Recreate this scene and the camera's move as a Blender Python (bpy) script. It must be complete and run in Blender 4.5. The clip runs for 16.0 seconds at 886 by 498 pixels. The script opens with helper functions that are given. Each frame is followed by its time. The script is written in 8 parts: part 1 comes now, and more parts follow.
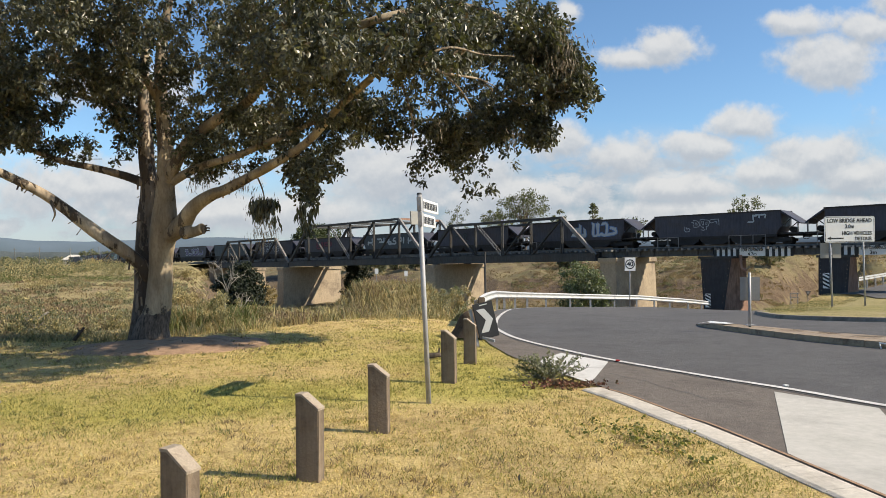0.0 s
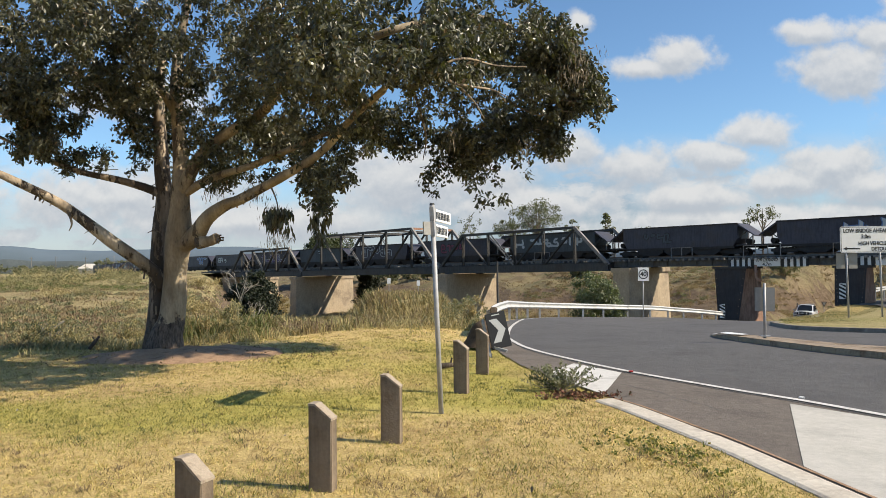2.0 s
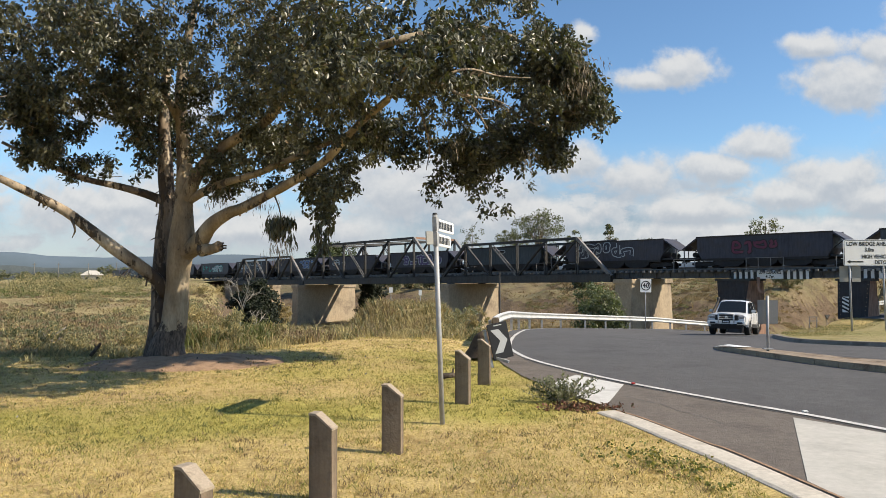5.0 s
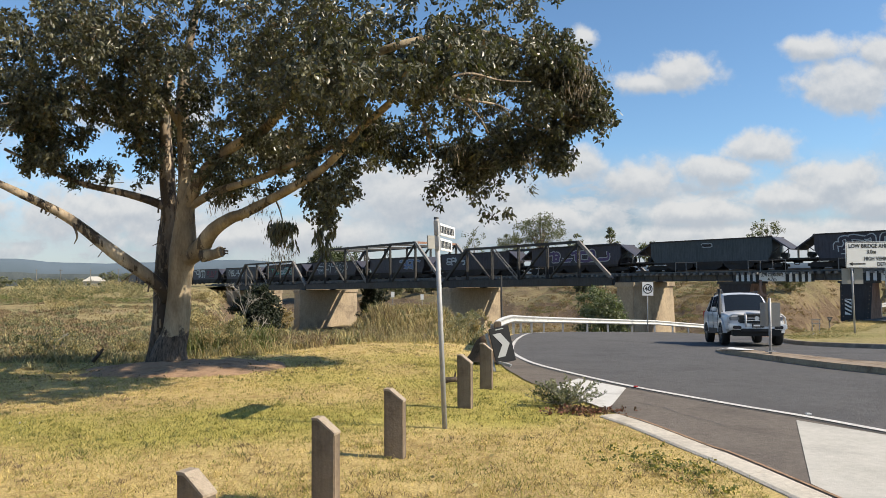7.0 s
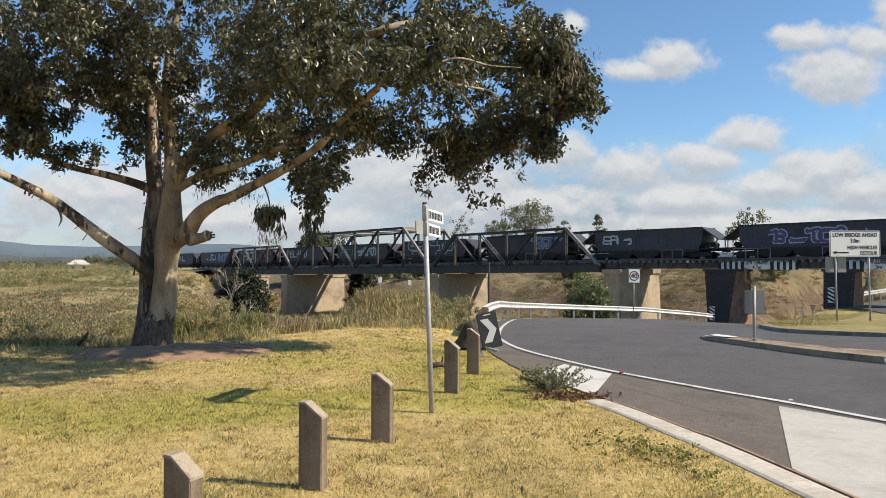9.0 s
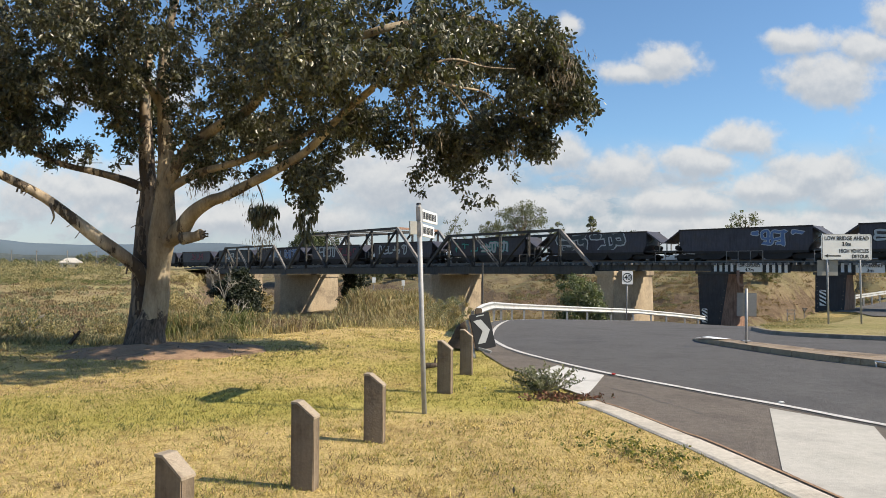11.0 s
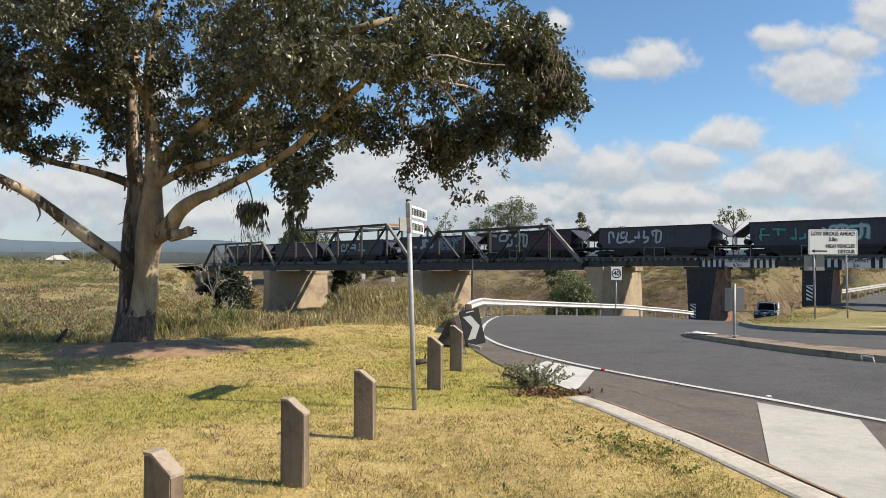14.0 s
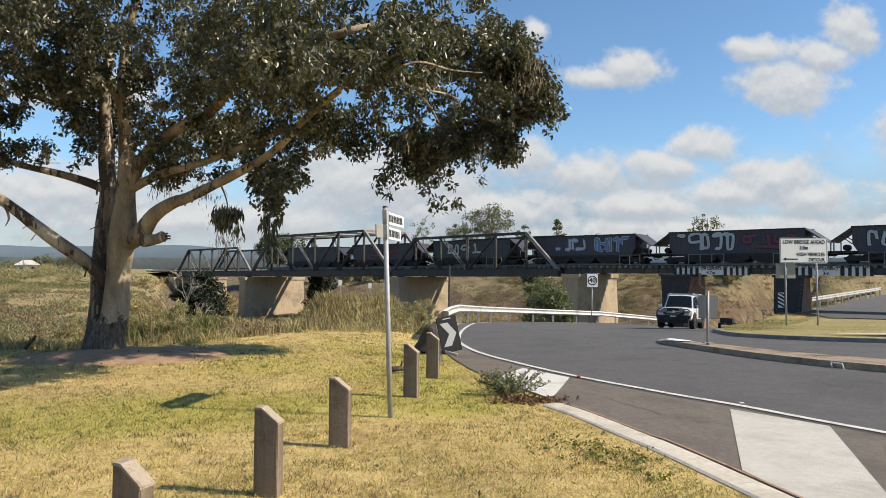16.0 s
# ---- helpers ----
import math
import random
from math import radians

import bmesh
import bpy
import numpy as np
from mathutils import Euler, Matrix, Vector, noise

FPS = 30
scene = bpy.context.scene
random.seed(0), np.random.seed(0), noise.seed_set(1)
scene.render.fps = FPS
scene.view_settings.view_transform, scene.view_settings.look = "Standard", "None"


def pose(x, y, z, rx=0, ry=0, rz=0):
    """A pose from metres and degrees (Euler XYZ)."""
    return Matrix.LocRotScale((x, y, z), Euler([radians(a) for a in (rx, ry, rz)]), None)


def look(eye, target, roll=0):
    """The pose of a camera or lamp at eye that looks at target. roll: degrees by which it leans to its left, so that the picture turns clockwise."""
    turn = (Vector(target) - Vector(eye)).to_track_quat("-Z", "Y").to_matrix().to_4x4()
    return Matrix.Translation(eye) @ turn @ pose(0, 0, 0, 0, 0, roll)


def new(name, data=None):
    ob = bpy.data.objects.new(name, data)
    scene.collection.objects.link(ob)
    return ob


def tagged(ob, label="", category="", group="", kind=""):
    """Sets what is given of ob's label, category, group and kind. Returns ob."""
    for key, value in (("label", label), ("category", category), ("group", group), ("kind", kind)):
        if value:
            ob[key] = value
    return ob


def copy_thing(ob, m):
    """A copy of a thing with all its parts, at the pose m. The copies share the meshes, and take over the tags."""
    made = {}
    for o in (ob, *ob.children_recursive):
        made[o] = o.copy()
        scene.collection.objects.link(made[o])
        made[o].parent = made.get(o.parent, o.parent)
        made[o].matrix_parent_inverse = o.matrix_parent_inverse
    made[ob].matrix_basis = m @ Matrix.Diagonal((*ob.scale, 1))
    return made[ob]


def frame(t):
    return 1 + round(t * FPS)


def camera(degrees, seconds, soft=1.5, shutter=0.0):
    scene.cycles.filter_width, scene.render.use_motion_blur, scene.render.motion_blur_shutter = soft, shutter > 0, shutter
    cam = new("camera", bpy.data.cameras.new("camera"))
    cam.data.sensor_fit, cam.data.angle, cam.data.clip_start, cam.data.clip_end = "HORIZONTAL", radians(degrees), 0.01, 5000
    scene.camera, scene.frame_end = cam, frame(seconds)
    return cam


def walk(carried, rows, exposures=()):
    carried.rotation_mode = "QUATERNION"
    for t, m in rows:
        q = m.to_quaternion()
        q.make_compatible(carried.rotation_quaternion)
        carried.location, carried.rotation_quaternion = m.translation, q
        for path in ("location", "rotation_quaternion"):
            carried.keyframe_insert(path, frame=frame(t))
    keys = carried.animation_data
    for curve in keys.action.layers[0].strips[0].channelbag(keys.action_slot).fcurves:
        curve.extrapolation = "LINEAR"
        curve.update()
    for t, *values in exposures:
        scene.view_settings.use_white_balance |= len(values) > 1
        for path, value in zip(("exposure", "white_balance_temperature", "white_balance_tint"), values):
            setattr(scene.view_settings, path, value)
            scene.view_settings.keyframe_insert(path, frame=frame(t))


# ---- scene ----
cam = camera(65, 16.0, soft=0.65)
# the hand-held path
PATH = [
    (0, (-0.001, -0.007, 1.648), (-0.001, 1.993, 1.678), -0.7),
    (0.5, (0.003, -0.011, 1.651), (-0.011, 1.988, 1.695), -0.6),
    (1, (-0.001, -0.02, 1.652), (-0.013, 1.979, 1.705), -0.4),
    (1.5, (-0.004, -0.018, 1.651), (-0.025, 1.981, 1.705), -0.6),
    (2, (-0.004, -0.023, 1.654), (-0.039, 1.976, 1.712), -0.6),
    (2.5, (-0.008, -0.025, 1.652), (-0.051, 1.973, 1.703), -0.5),
    (3, (-0.007, -0.016, 1.652), (-0.048, 1.983, 1.699), -0.5),
    (3.5, (-0.008, -0.013, 1.651), (-0.046, 1.986, 1.698), -0.3),
    (4, (-0.008, -0.009, 1.655), (-0.049, 1.99, 1.713), -0.1),
    (6.5, (-0.007, -0.024, 1.658), (-0.052, 1.973, 1.762), -0.3),
    (7, (-0.007, -0.019, 1.655), (-0.053, 1.978, 1.753), -0.4),
    (7.5, (-0.007, -0.016, 1.658), (-0.05, 1.981, 1.748), -0.3),
    (8, (-0.008, -0.019, 1.654), (-0.043, 1.979, 1.726), -0.6),
    (8.5, (-0.008, -0.015, 1.656), (-0.032, 1.984, 1.715), 0.0),
    (9, (-0.011, -0.019, 1.651), (-0.022, 1.98, 1.708), 0.0),
    (11.5, (-0.009, -0.026, 1.653), (0.001, 1.973, 1.712), 0.4),
    (12, (-0.013, -0.016, 1.659), (0.003, 1.983, 1.721), 0.3),
    (12.5, (-0.012, -0.023, 1.657), (0.008, 1.976, 1.731), 0.4),
    (13, (-0.014, -0.024, 1.654), (0.008, 1.974, 1.722), 0.4),
    (13.5, (-0.009, -0.029, 1.655), (0.024, 1.97, 1.715), 0.3),
    (14, (-0.008, -0.025, 1.653), (0.028, 1.974, 1.701), 0.2),
    (14.5, (-0.007, -0.014, 1.66), (0.038, 1.985, 1.71), 0.3),
    (15, (-0.003, -0.024, 1.656), (0.061, 1.974, 1.713), 0.2),
    (15.5, (-0.003, -0.019, 1.66), (0.076, 1.978, 1.726), 0.5),
    (16, (-0.001, -0.015, 1.659), (0.1, 1.981, 1.726), 0.4),
]
walk(cam, [(t, look(eye, target, roll)) for t, eye, target, roll in PATH])

# ---- light ----
SUN_TO = Vector((2.63, -0.67, 2.2)).normalized()
SUN_ELEV = math.asin(SUN_TO.z)
SUN_ROT = math.atan2(SUN_TO.x, SUN_TO.y)
sun_data = bpy.data.lights.new("sun", "SUN")
sun_data.energy, sun_data.angle, sun_data.color = 5.0, radians(0.53), (1.0, 0.88, 0.7)
sun = new("sun", sun_data)
sun.matrix_world = look((0, 0, 60), Vector((0, 0, 60)) - SUN_TO)
scene.view_settings.exposure = 0.55


class Nodes:
    """A small helper to write node trees."""

    def __init__(self, tree):
        self.t = tree
        tree.nodes.clear()

    def n(self, kind, **props):
        node = self.t.nodes.new(kind)
        ins = props.pop("ins", {})
        if "operation" in props:
            node.operation, node.use_clamp = props["operation"], props["use_clamp"]
        if "attribute" in props:
            node.attribute_name = props["attribute"]
        if "blend_type" in props:
            node.data_type, node.blend_type = "RGBA", props["blend_type"]
        if "interpolation_type" in props:
            node.interpolation_type, node.clamp = props["interpolation_type"], True
        for k, v in ins.items():
            self.put(node.inputs[k], v)
        return node

    def put(self, socket, v):
        if hasattr(v, "links") or isinstance(v, bpy.types.NodeSocket):
            self.t.links.new(v, socket)
        else:
            socket.default_value = v

    def math(self, op, a, b=0.0, c=0.0, clamp=False):
        node = self.n("ShaderNodeMath", operation=op, use_clamp=clamp)
        for i, v in enumerate((a, b, c)):
            self.put(node.inputs[i], v)
        return node.outputs[0]

    def noise(self, vec, scale, detail=4.0, rough=0.55):
        node = self.n("ShaderNodeTexNoise", ins={"Scale": scale, "Detail": detail, "Roughness": rough})
        if vec is not None:
            self.t.links.new(vec, node.inputs["Vector"])
        return node.outputs[0]

    def ramp(self, fac, stops):
        node = self.n("ShaderNodeValToRGB")
        els = node.color_ramp.elements
        while len(els) < len(stops):
            els.new(0.5)
        for e, (p, c) in zip(els, stops):
            e.position = p
            e.color = (*c, 1) if len(c) == 3 else c
        self.put(node.inputs[0], fac)
        return node.outputs[0]

    def mix(self, fac, a, b, mode="MIX"):
        node = self.n("ShaderNodeMix", blend_type=mode)
        self.put(node.inputs[0], fac)
        for s, v in ((node.inputs[6], a), (node.inputs[7], b)):
            self.put(s, (*v, 1) if isinstance(v, tuple) and len(v) == 3 else v)
        return node.outputs[2]

    def smooth(self, v, lo, hi):
        node = self.n("ShaderNodeMapRange", interpolation_type="SMOOTHSTEP")
        for k, val in (("Value", v), ("From Min", lo), ("From Max", hi)):
            self.put(node.inputs[k], val)
        return node.outputs[0]


def make_world():
    world = bpy.data.worlds.new("sky")
    world.use_nodes = True
    scene.world = world
    k = Nodes(world.node_tree)
    sky = k.n("ShaderNodeTexSky")
    sky.sky_type, sky.sun_disc = "NISHITA", False
    sky.sun_elevation, sky.sun_rotation = SUN_ELEV, SUN_ROT
    sky.altitude, sky.air_density, sky.dust_density, sky.ozone_density = 100.0, 1.0, 0.35, 1.6
    way = k.n("ShaderNodeTexCoord").outputs["Generated"]
    sep = k.n("ShaderNodeSeparateXYZ", ins={0: way})
    ahead = k.math("MAXIMUM", k.math("ABSOLUTE", sep.outputs[1]), 0.08)
    u = k.math("DIVIDE", sep.outputs[0], ahead)
    v = k.math("DIVIDE", sep.outputs[2], ahead)
    flat = k.n("ShaderNodeCombineXYZ", ins={0: u, 1: v}).outputs[0]
    # fair-weather clouds: (u, v, half width, half height)
    clouds = [(0.325, 0.303, 0.058, 0.028), (0.275, 0.288, 0.05, 0.018), (0.572, 0.283, 0.08, 0.042), (0.525, 0.336, 0.065, 0.02), (0.62, 0.325, 0.05, 0.026), 
              (0.436, 0.188, 0.068, 0.027), (0.375, 0.156, 0.066, 0.026), (0.265, 0.147, 0.054, 0.03), (0.165, 0.165, 0.05, 0.03), (0.545, 0.142, 0.08, 0.036), (0.6, 0.115, 0.08, 0.03),
              (0.47, 0.12, 0.08, 0.026), (0.34, 0.098, 0.1, 0.024), (0.185, 0.357, 0.022, 0.02), (0.66, 0.37, 0.045, 0.04),
              (-0.05, 0.13, 0.16, 0.05), (-0.5, 0.11, 0.2, 0.045), (-0.3, 0.07, 0.25, 0.03), (0.1, 0.09, 0.14, 0.03),
              (0.45, 0.06, 0.3, 0.03), (-0.45, 0.25, 0.12, 0.03), (0.9, 0.22, 0.2, 0.06), (-1.0, 0.2, 0.3, 0.07)]

    def thickness(dv_up):
        """How deep inside a cloud a direction lies, dv_up higher than looked at."""
        vv = k.math("ADD", v, dv_up)
        at = k.n("ShaderNodeCombineXYZ", ins={0: u, 1: vv}).outputs[0]
        lumps = k.math("ADD", k.math("MULTIPLY", k.noise(at, 13.0, 9.0, 0.6), 0.7), k.math("MULTIPLY", k.noise(at, 34.0, 5.0, 0.55), 0.3))
        best = None
        for cu, cv, ru, rv in clouds:
            du = k.math("DIVIDE", k.math("SUBTRACT", u, cu), ru)
            dv = k.math("DIVIDE", k.math("SUBTRACT", vv, cv), rv)
            d = k.math("SQRT", k.math("ADD", k.math("MULTIPLY", du, du), k.math("MULTIPLY", dv, dv)))
            best = d if best is None else k.math("MINIMUM", best, d)
        d = k.math("ADD", best, k.math("MULTIPLY", k.math("SUBTRACT", lumps, 0.5), 3.0))
        return d, lumps

    d, lumps = thickness(0.0)
    d_up = thickness(0.011)[0]
    mask = k.smooth(d, 1.3, 0.55)
    puff2 = k.noise(flat, 3.1, 4.0, 0.5)
    # the thin sheet of cloud low over the land
    low = k.smooth(k.math("ADD", v, k.math("MULTIPLY", k.math("SUBTRACT", puff2, 0.5), 0.22)), 0.2, 0.07)
    # broken puffs above the low sheet
    wide = k.n("ShaderNodeMapping", ins={"Vector": flat, "Scale": (1.0, 2.1, 1.0), "Location": (2.3, 0.7, 0.0)}).outputs[0]
    broken_n = k.noise(wide, 9.0, 8.0, 0.6)
    broken = k.smooth(broken_n, 0.47, 0.58)
    band = k.math("MULTIPLY", k.smooth(v, 0.0, 0.04), k.smooth(v, 0.2, 0.12))
    mask = k.math("MAXIMUM", mask, k.math("MULTIPLY", broken, k.math("MULTIPLY", band, 0.85)))
    mask = k.math("MULTIPLY", mask, 0.95)
    # tops catch the sun, bellies are grey
    lit = k.smooth(k.math("ADD", k.math("SUBTRACT", d_up, d), k.math("MULTIPLY", k.math("SUBTRACT", lumps, 0.5), 1.2)), -0.55, 0.6)
    shade = k.mix(lit, (0.415, 0.45, 0.495), (0.63, 0.632, 0.628))
    veil = k.mix(k.smooth(k.noise(flat, 4.0, 7.0, 0.62), 0.36, 0.62), (0.25, 0.295, 0.36), (0.44, 0.47, 0.505))
    blue = k.mix(1.0, sky.outputs[0], (0.098, 0.12, 0.134), "MULTIPLY")
    both = k.mix(mask, k.mix(k.math("MULTIPLY", low, 0.76), blue, veil), shade)
    back = k.n("ShaderNodeBackground", ins={"Color": both, "Strength": 0.82})
    out = k.n("ShaderNodeOutputWorld")
    k.t.links.new(back.outputs[0], out.inputs[0])


make_world()

# ---- materials ----
def material(name, colors, scale=4.0, rough=0.8, metal=0.0, bump=0.0, bump_scale=60.0, fine=0.25, spec=0.4, coat=0.0, vary=0.0, streak=0.0, transl=0.0):
    """A weathered surface: two or three base colours mixed by broad noise, with finer grain, bump and stains."""
    m = bpy.data.materials.new(name)
    m.use_nodes = True
    k = Nodes(m.node_tree)
    pos = k.n("ShaderNodeTexCoord").outputs["Object"]
    stops = [(0.3 + 0.4 * i / max(1, len(colors) - 1), c) for i, c in enumerate(colors)]
    col = k.ramp(k.noise(pos, scale, 5.0, 0.6), stops)
    if fine:
        g = k.noise(pos, scale * 14, 3.0, 0.6)
        col = k.mix(1.0, col, k.ramp(g, [(0.25, (1 - fine,) * 3), (0.75, (1 + 0.0,) * 3)]), "MULTIPLY")
    if streak:
        mp = k.n("ShaderNodeMapping", ins={"Vector": pos, "Scale": (3.0, 3.0, 0.35)}).outputs[0]
        s = k.noise(mp, 2.2, 5.0, 0.65)
        col = k.mix(1.0, col, k.ramp(s, [(0.35, (1 - streak,) * 3), (0.6, (1.0,) * 3)]), "MULTIPLY")
    if vary:
        rnd = k.n("ShaderNodeNewGeometry").outputs["Random Per Island"]
        col = k.mix(1.0, col, k.ramp(rnd, [(0.0, (1 - vary,) * 3), (1.0, (1.0,) * 3)]), "MULTIPLY")
    b = k.n("ShaderNodeBsdfPrincipled", ins={"Base Color": col, "Metallic": metal, "Specular IOR Level": spec, "Coat Weight": coat})
    k.put(b.inputs["Roughness"], k.math("ADD", rough - 0.08, k.math("MULTIPLY", k.noise(pos, scale * 3, 3.0), 0.16)))
    if bump:
        bp = k.n("ShaderNodeBump", ins={"Strength": bump, "Distance": 0.02, "Height": k.noise(pos, bump_scale, 4.0, 0.6)})
        k.t.links.new(bp.outputs[0], b.inputs["Normal"])
    shader = b.outputs[0]
    if transl:
        tr = k.n("ShaderNodeBsdfTranslucent", ins={"Color": k.mix(1.0, col, (1.3, 1.5, 0.5) if colors[0][1] > 0.88 * colors[0][0] else (1.25, 1.15, 0.75), "MULTIPLY")})
        mx = k.n("ShaderNodeMixShader", ins={0: transl, 1: shader, 2: tr.outputs[0]})
        shader = mx.outputs[0]
    out = k.n("ShaderNodeOutputMaterial")
    k.t.links.new(shader, out.inputs[0])
    return m


def ground_material(name, pieces, lush=False, clods=0.0):
    """Turf and soil: pieces are (colour, colour, patch scale) mixed by broad patches."""
    m = bpy.data.materials.new(name)
    m.use_nodes = True
    k = Nodes(m.node_tree)
    pos = k.n("ShaderNodeTexCoord").outputs["Object"]
    cols = [k.mix(k.noise(pos, s, 6.0, 0.7), a, b) for a, b, s in pieces]
    col = cols[0]
    for i, c in enumerate(cols[1:]):
        patch = k.noise(pos, 0.16 + 0.1 * i, 4.0, 0.6)
        if lush and i == 0:
            patch = k.math("ADD", k.math("MULTIPLY", patch, 0.5), k.math("MULTIPLY", k.n("ShaderNodeAttribute", attribute="lush").outputs["Fac"], 0.6))
        col = k.mix(k.smooth(patch, 0.36 + 0.1 * i, 0.72 + 0.02 * i), col, c)
    grain = k.noise(pos, 38.0, 4.0, 0.7)
    col = k.mix(1.0, col, k.ramp(grain, [(0.3, (0.5, 0.5, 0.48)), (0.7, (1.15, 1.15, 1.15))]), "MULTIPLY")
    # thin spots where the soil shows between the tufts
    bare = k.math("MULTIPLY", k.noise(pos, 6.5, 5.0, 0.65), k.math("ADD", 0.5, k.noise(pos, 0.8, 3.0)))
    col = k.mix(1.0, col, k.ramp(bare, [(0.34, (0.72, 0.67, 0.62)), (0.48, (1.05, 1.05, 1.05)), (0.66, (1.2, 1.2, 1.2))]), "MULTIPLY")
    b = k.n("ShaderNodeBsdfPrincipled", ins={"Base Color": col, "Roughness": 0.95, "Specular IOR Level": 0.1})
    bp = k.n("ShaderNodeBump", ins={"Strength": 0.7, "Distance": 0.04, "Height": k.math("ADD", k.math("ADD", grain, k.noise(pos, 9.0, 3.0)), k.math("MULTIPLY", k.noise(pos, 1.1, 5.0, 0.6), clods))})
    k.t.links.new(bp.outputs[0], b.inputs["Normal"])
    out = k.n("ShaderNodeOutputMaterial")
    k.t.links.new(b.outputs[0], out.inputs[0])
    return m


def plain_glass(name, tint, rough=0.05):
    m = bpy.data.materials.new(name)
    m.use_nodes = True
    k = Nodes(m.node_tree)
    b = k.n("ShaderNodeBsdfPrincipled", ins={"Base Color": (*tint, 1), "Roughness": rough, "Specular IOR Level": 0.35})
    out = k.n("ShaderNodeOutputMaterial")
    k.t.links.new(b.outputs[0], out.inputs[0])
    return m


TURF = ground_material("turf", [((0.66, 0.5, 0.22), (0.46, 0.345, 0.145), 3.2), ((0.37, 0.335, 0.08), (0.5, 0.42, 0.125), 4.0), ((0.5, 0.36, 0.19), (0.33, 0.245, 0.115), 2.6)], True)
BANK_TURF = ground_material("bank_turf", [((0.37, 0.295, 0.15), (0.27, 0.22, 0.115), 0.6), ((0.27, 0.255, 0.11), (0.32, 0.28, 0.135), 0.9), ((0.33, 0.245, 0.15), (0.23, 0.18, 0.11), 0.7)], clods=9.0)
HILL_TURF = ground_material("hill_turf", [((0.27, 0.212, 0.125), (0.15, 0.118, 0.075), 0.6), ((0.25, 0.222, 0.11), (0.145, 0.13, 0.07), 0.9), ((0.19, 0.14, 0.092), (0.095, 0.074, 0.052), 0.8)], clods=9.0)
HILL_EARTH = ground_material("eroded_bank", [((0.21, 0.152, 0.103), (0.075, 0.057, 0.043), 0.9), ((0.23, 0.175, 0.112), (0.11, 0.086, 0.058), 0.7)], clods=14.0)
DIRT = material("bare_earth", [(0.33, 0.21, 0.132), (0.42, 0.28, 0.18), (0.23, 0.148, 0.094)], 3.5, 0.95, bump=0.9, bump_scale=18, fine=0.4, spec=0.1)
FOOT_TURF = ground_material("roadside_turf", [((0.27, 0.255, 0.1), (0.34, 0.3, 0.13), 0.8), ((0.2, 0.21, 0.07), (0.27, 0.25, 0.1), 0.9)])
ISLAND_TURF = ground_material("island_turf", [((0.42, 0.35, 0.18), (0.28, 0.235, 0.11), 0.9), ((0.22, 0.215, 0.08), (0.33, 0.285, 0.125), 1.2)])
ASPHALT = material("asphalt", [(0.082, 0.078, 0.0765), (0.112, 0.107, 0.105), (0.09, 0.086, 0.0845)], 0.35, 0.86, bump=0.5, bump_scale=160, fine=0.25, spec=0.3)
ASPHALT_OLD = material("shoulder_asphalt", [(0.15, 0.128, 0.108), (0.185, 0.158, 0.134), (0.13, 0.11, 0.094)], 0.8, 0.9, bump=0.6, bump_scale=140, fine=0.3, spec=0.25)
CONCRETE = material("kerb_concrete", [(0.52, 0.465, 0.38), (0.62, 0.56, 0.47), (0.4, 0.35, 0.285)], 1.5, 0.85, bump=0.4, bump_scale=60, fine=0.25)
KERB_TOP = material("island_infill", [(0.25, 0.185, 0.13), (0.33, 0.26, 0.19), (0.19, 0.14, 0.1)], 1.1, 0.9, bump=0.5, bump_scale=40, fine=0.35)
KERB_BROWN = material("island_kerb_concrete", [(0.35, 0.255, 0.165), (0.47, 0.355, 0.235), (0.2, 0.138, 0.09)], 2.2, 0.9, bump=0.6, bump_scale=40, fine=0.4)
PALE_PAVING = material("pale_paving", [(0.42, 0.4, 0.355), (0.5, 0.475, 0.425), (0.36, 0.34, 0.305)], 0.9, 0.85, bump=0.3, bump_scale=50, fine=0.16)
ROAD_PAINT = material("road_paint", [(0.56, 0.54, 0.5), (0.64, 0.62, 0.585), (0.42, 0.4, 0.37)], 3.0, 0.75, fine=0.25)
TIMBER = material("weathered_timber", [(0.2, 0.145, 0.095), (0.26, 0.2, 0.14), (0.15, 0.105, 0.07)], 3.0, 0.88, bump=0.4, bump_scale=30, fine=0.2, streak=0.45)
TIMBER_END = material("timber_end_grain", [(0.3, 0.24, 0.175), (0.4, 0.33, 0.25), (0.22, 0.17, 0.125)], 9.0, 0.9, bump=0.5, bump_scale=60, fine=0.3)
GALV = material("galvanised_steel", [(0.3, 0.3, 0.3), (0.38, 0.38, 0.38), (0.25, 0.25, 0.25)], 5.0, 0.6, metal=0.3, fine=0.15)
RAIL_STEEL = material("guardrail_steel", [(0.5, 0.5, 0.48), (0.58, 0.58, 0.56), (0.38, 0.37, 0.35)], 1.2, 0.5, metal=0.3, fine=0.15)
BRIDGE_STEEL = material("bridge_steel_grey", [(0.04, 0.041, 0.042), (0.062, 0.062, 0.06), (0.05, 0.04, 0.033)], 0.6, 0.7, bump=0.3, bump_scale=8, fine=0.3, streak=0.3)
# pale grey for rails and lacing; also paints sunlight on the near end posts
BRIDGE_STEEL_PALE = material("bridge_steel_pale_and_sunlit", [(0.2, 0.2, 0.2), (0.27, 0.26, 0.25), (0.16, 0.14, 0.12)], 0.6, 0.7, fine=0.3, streak=0.3)
GIRDER_STEEL = material("girder_steel_grey", [(0.085, 0.087, 0.09), (0.12, 0.122, 0.122), (0.09, 0.078, 0.068)], 0.6, 0.7, fine=0.3, streak=0.3)
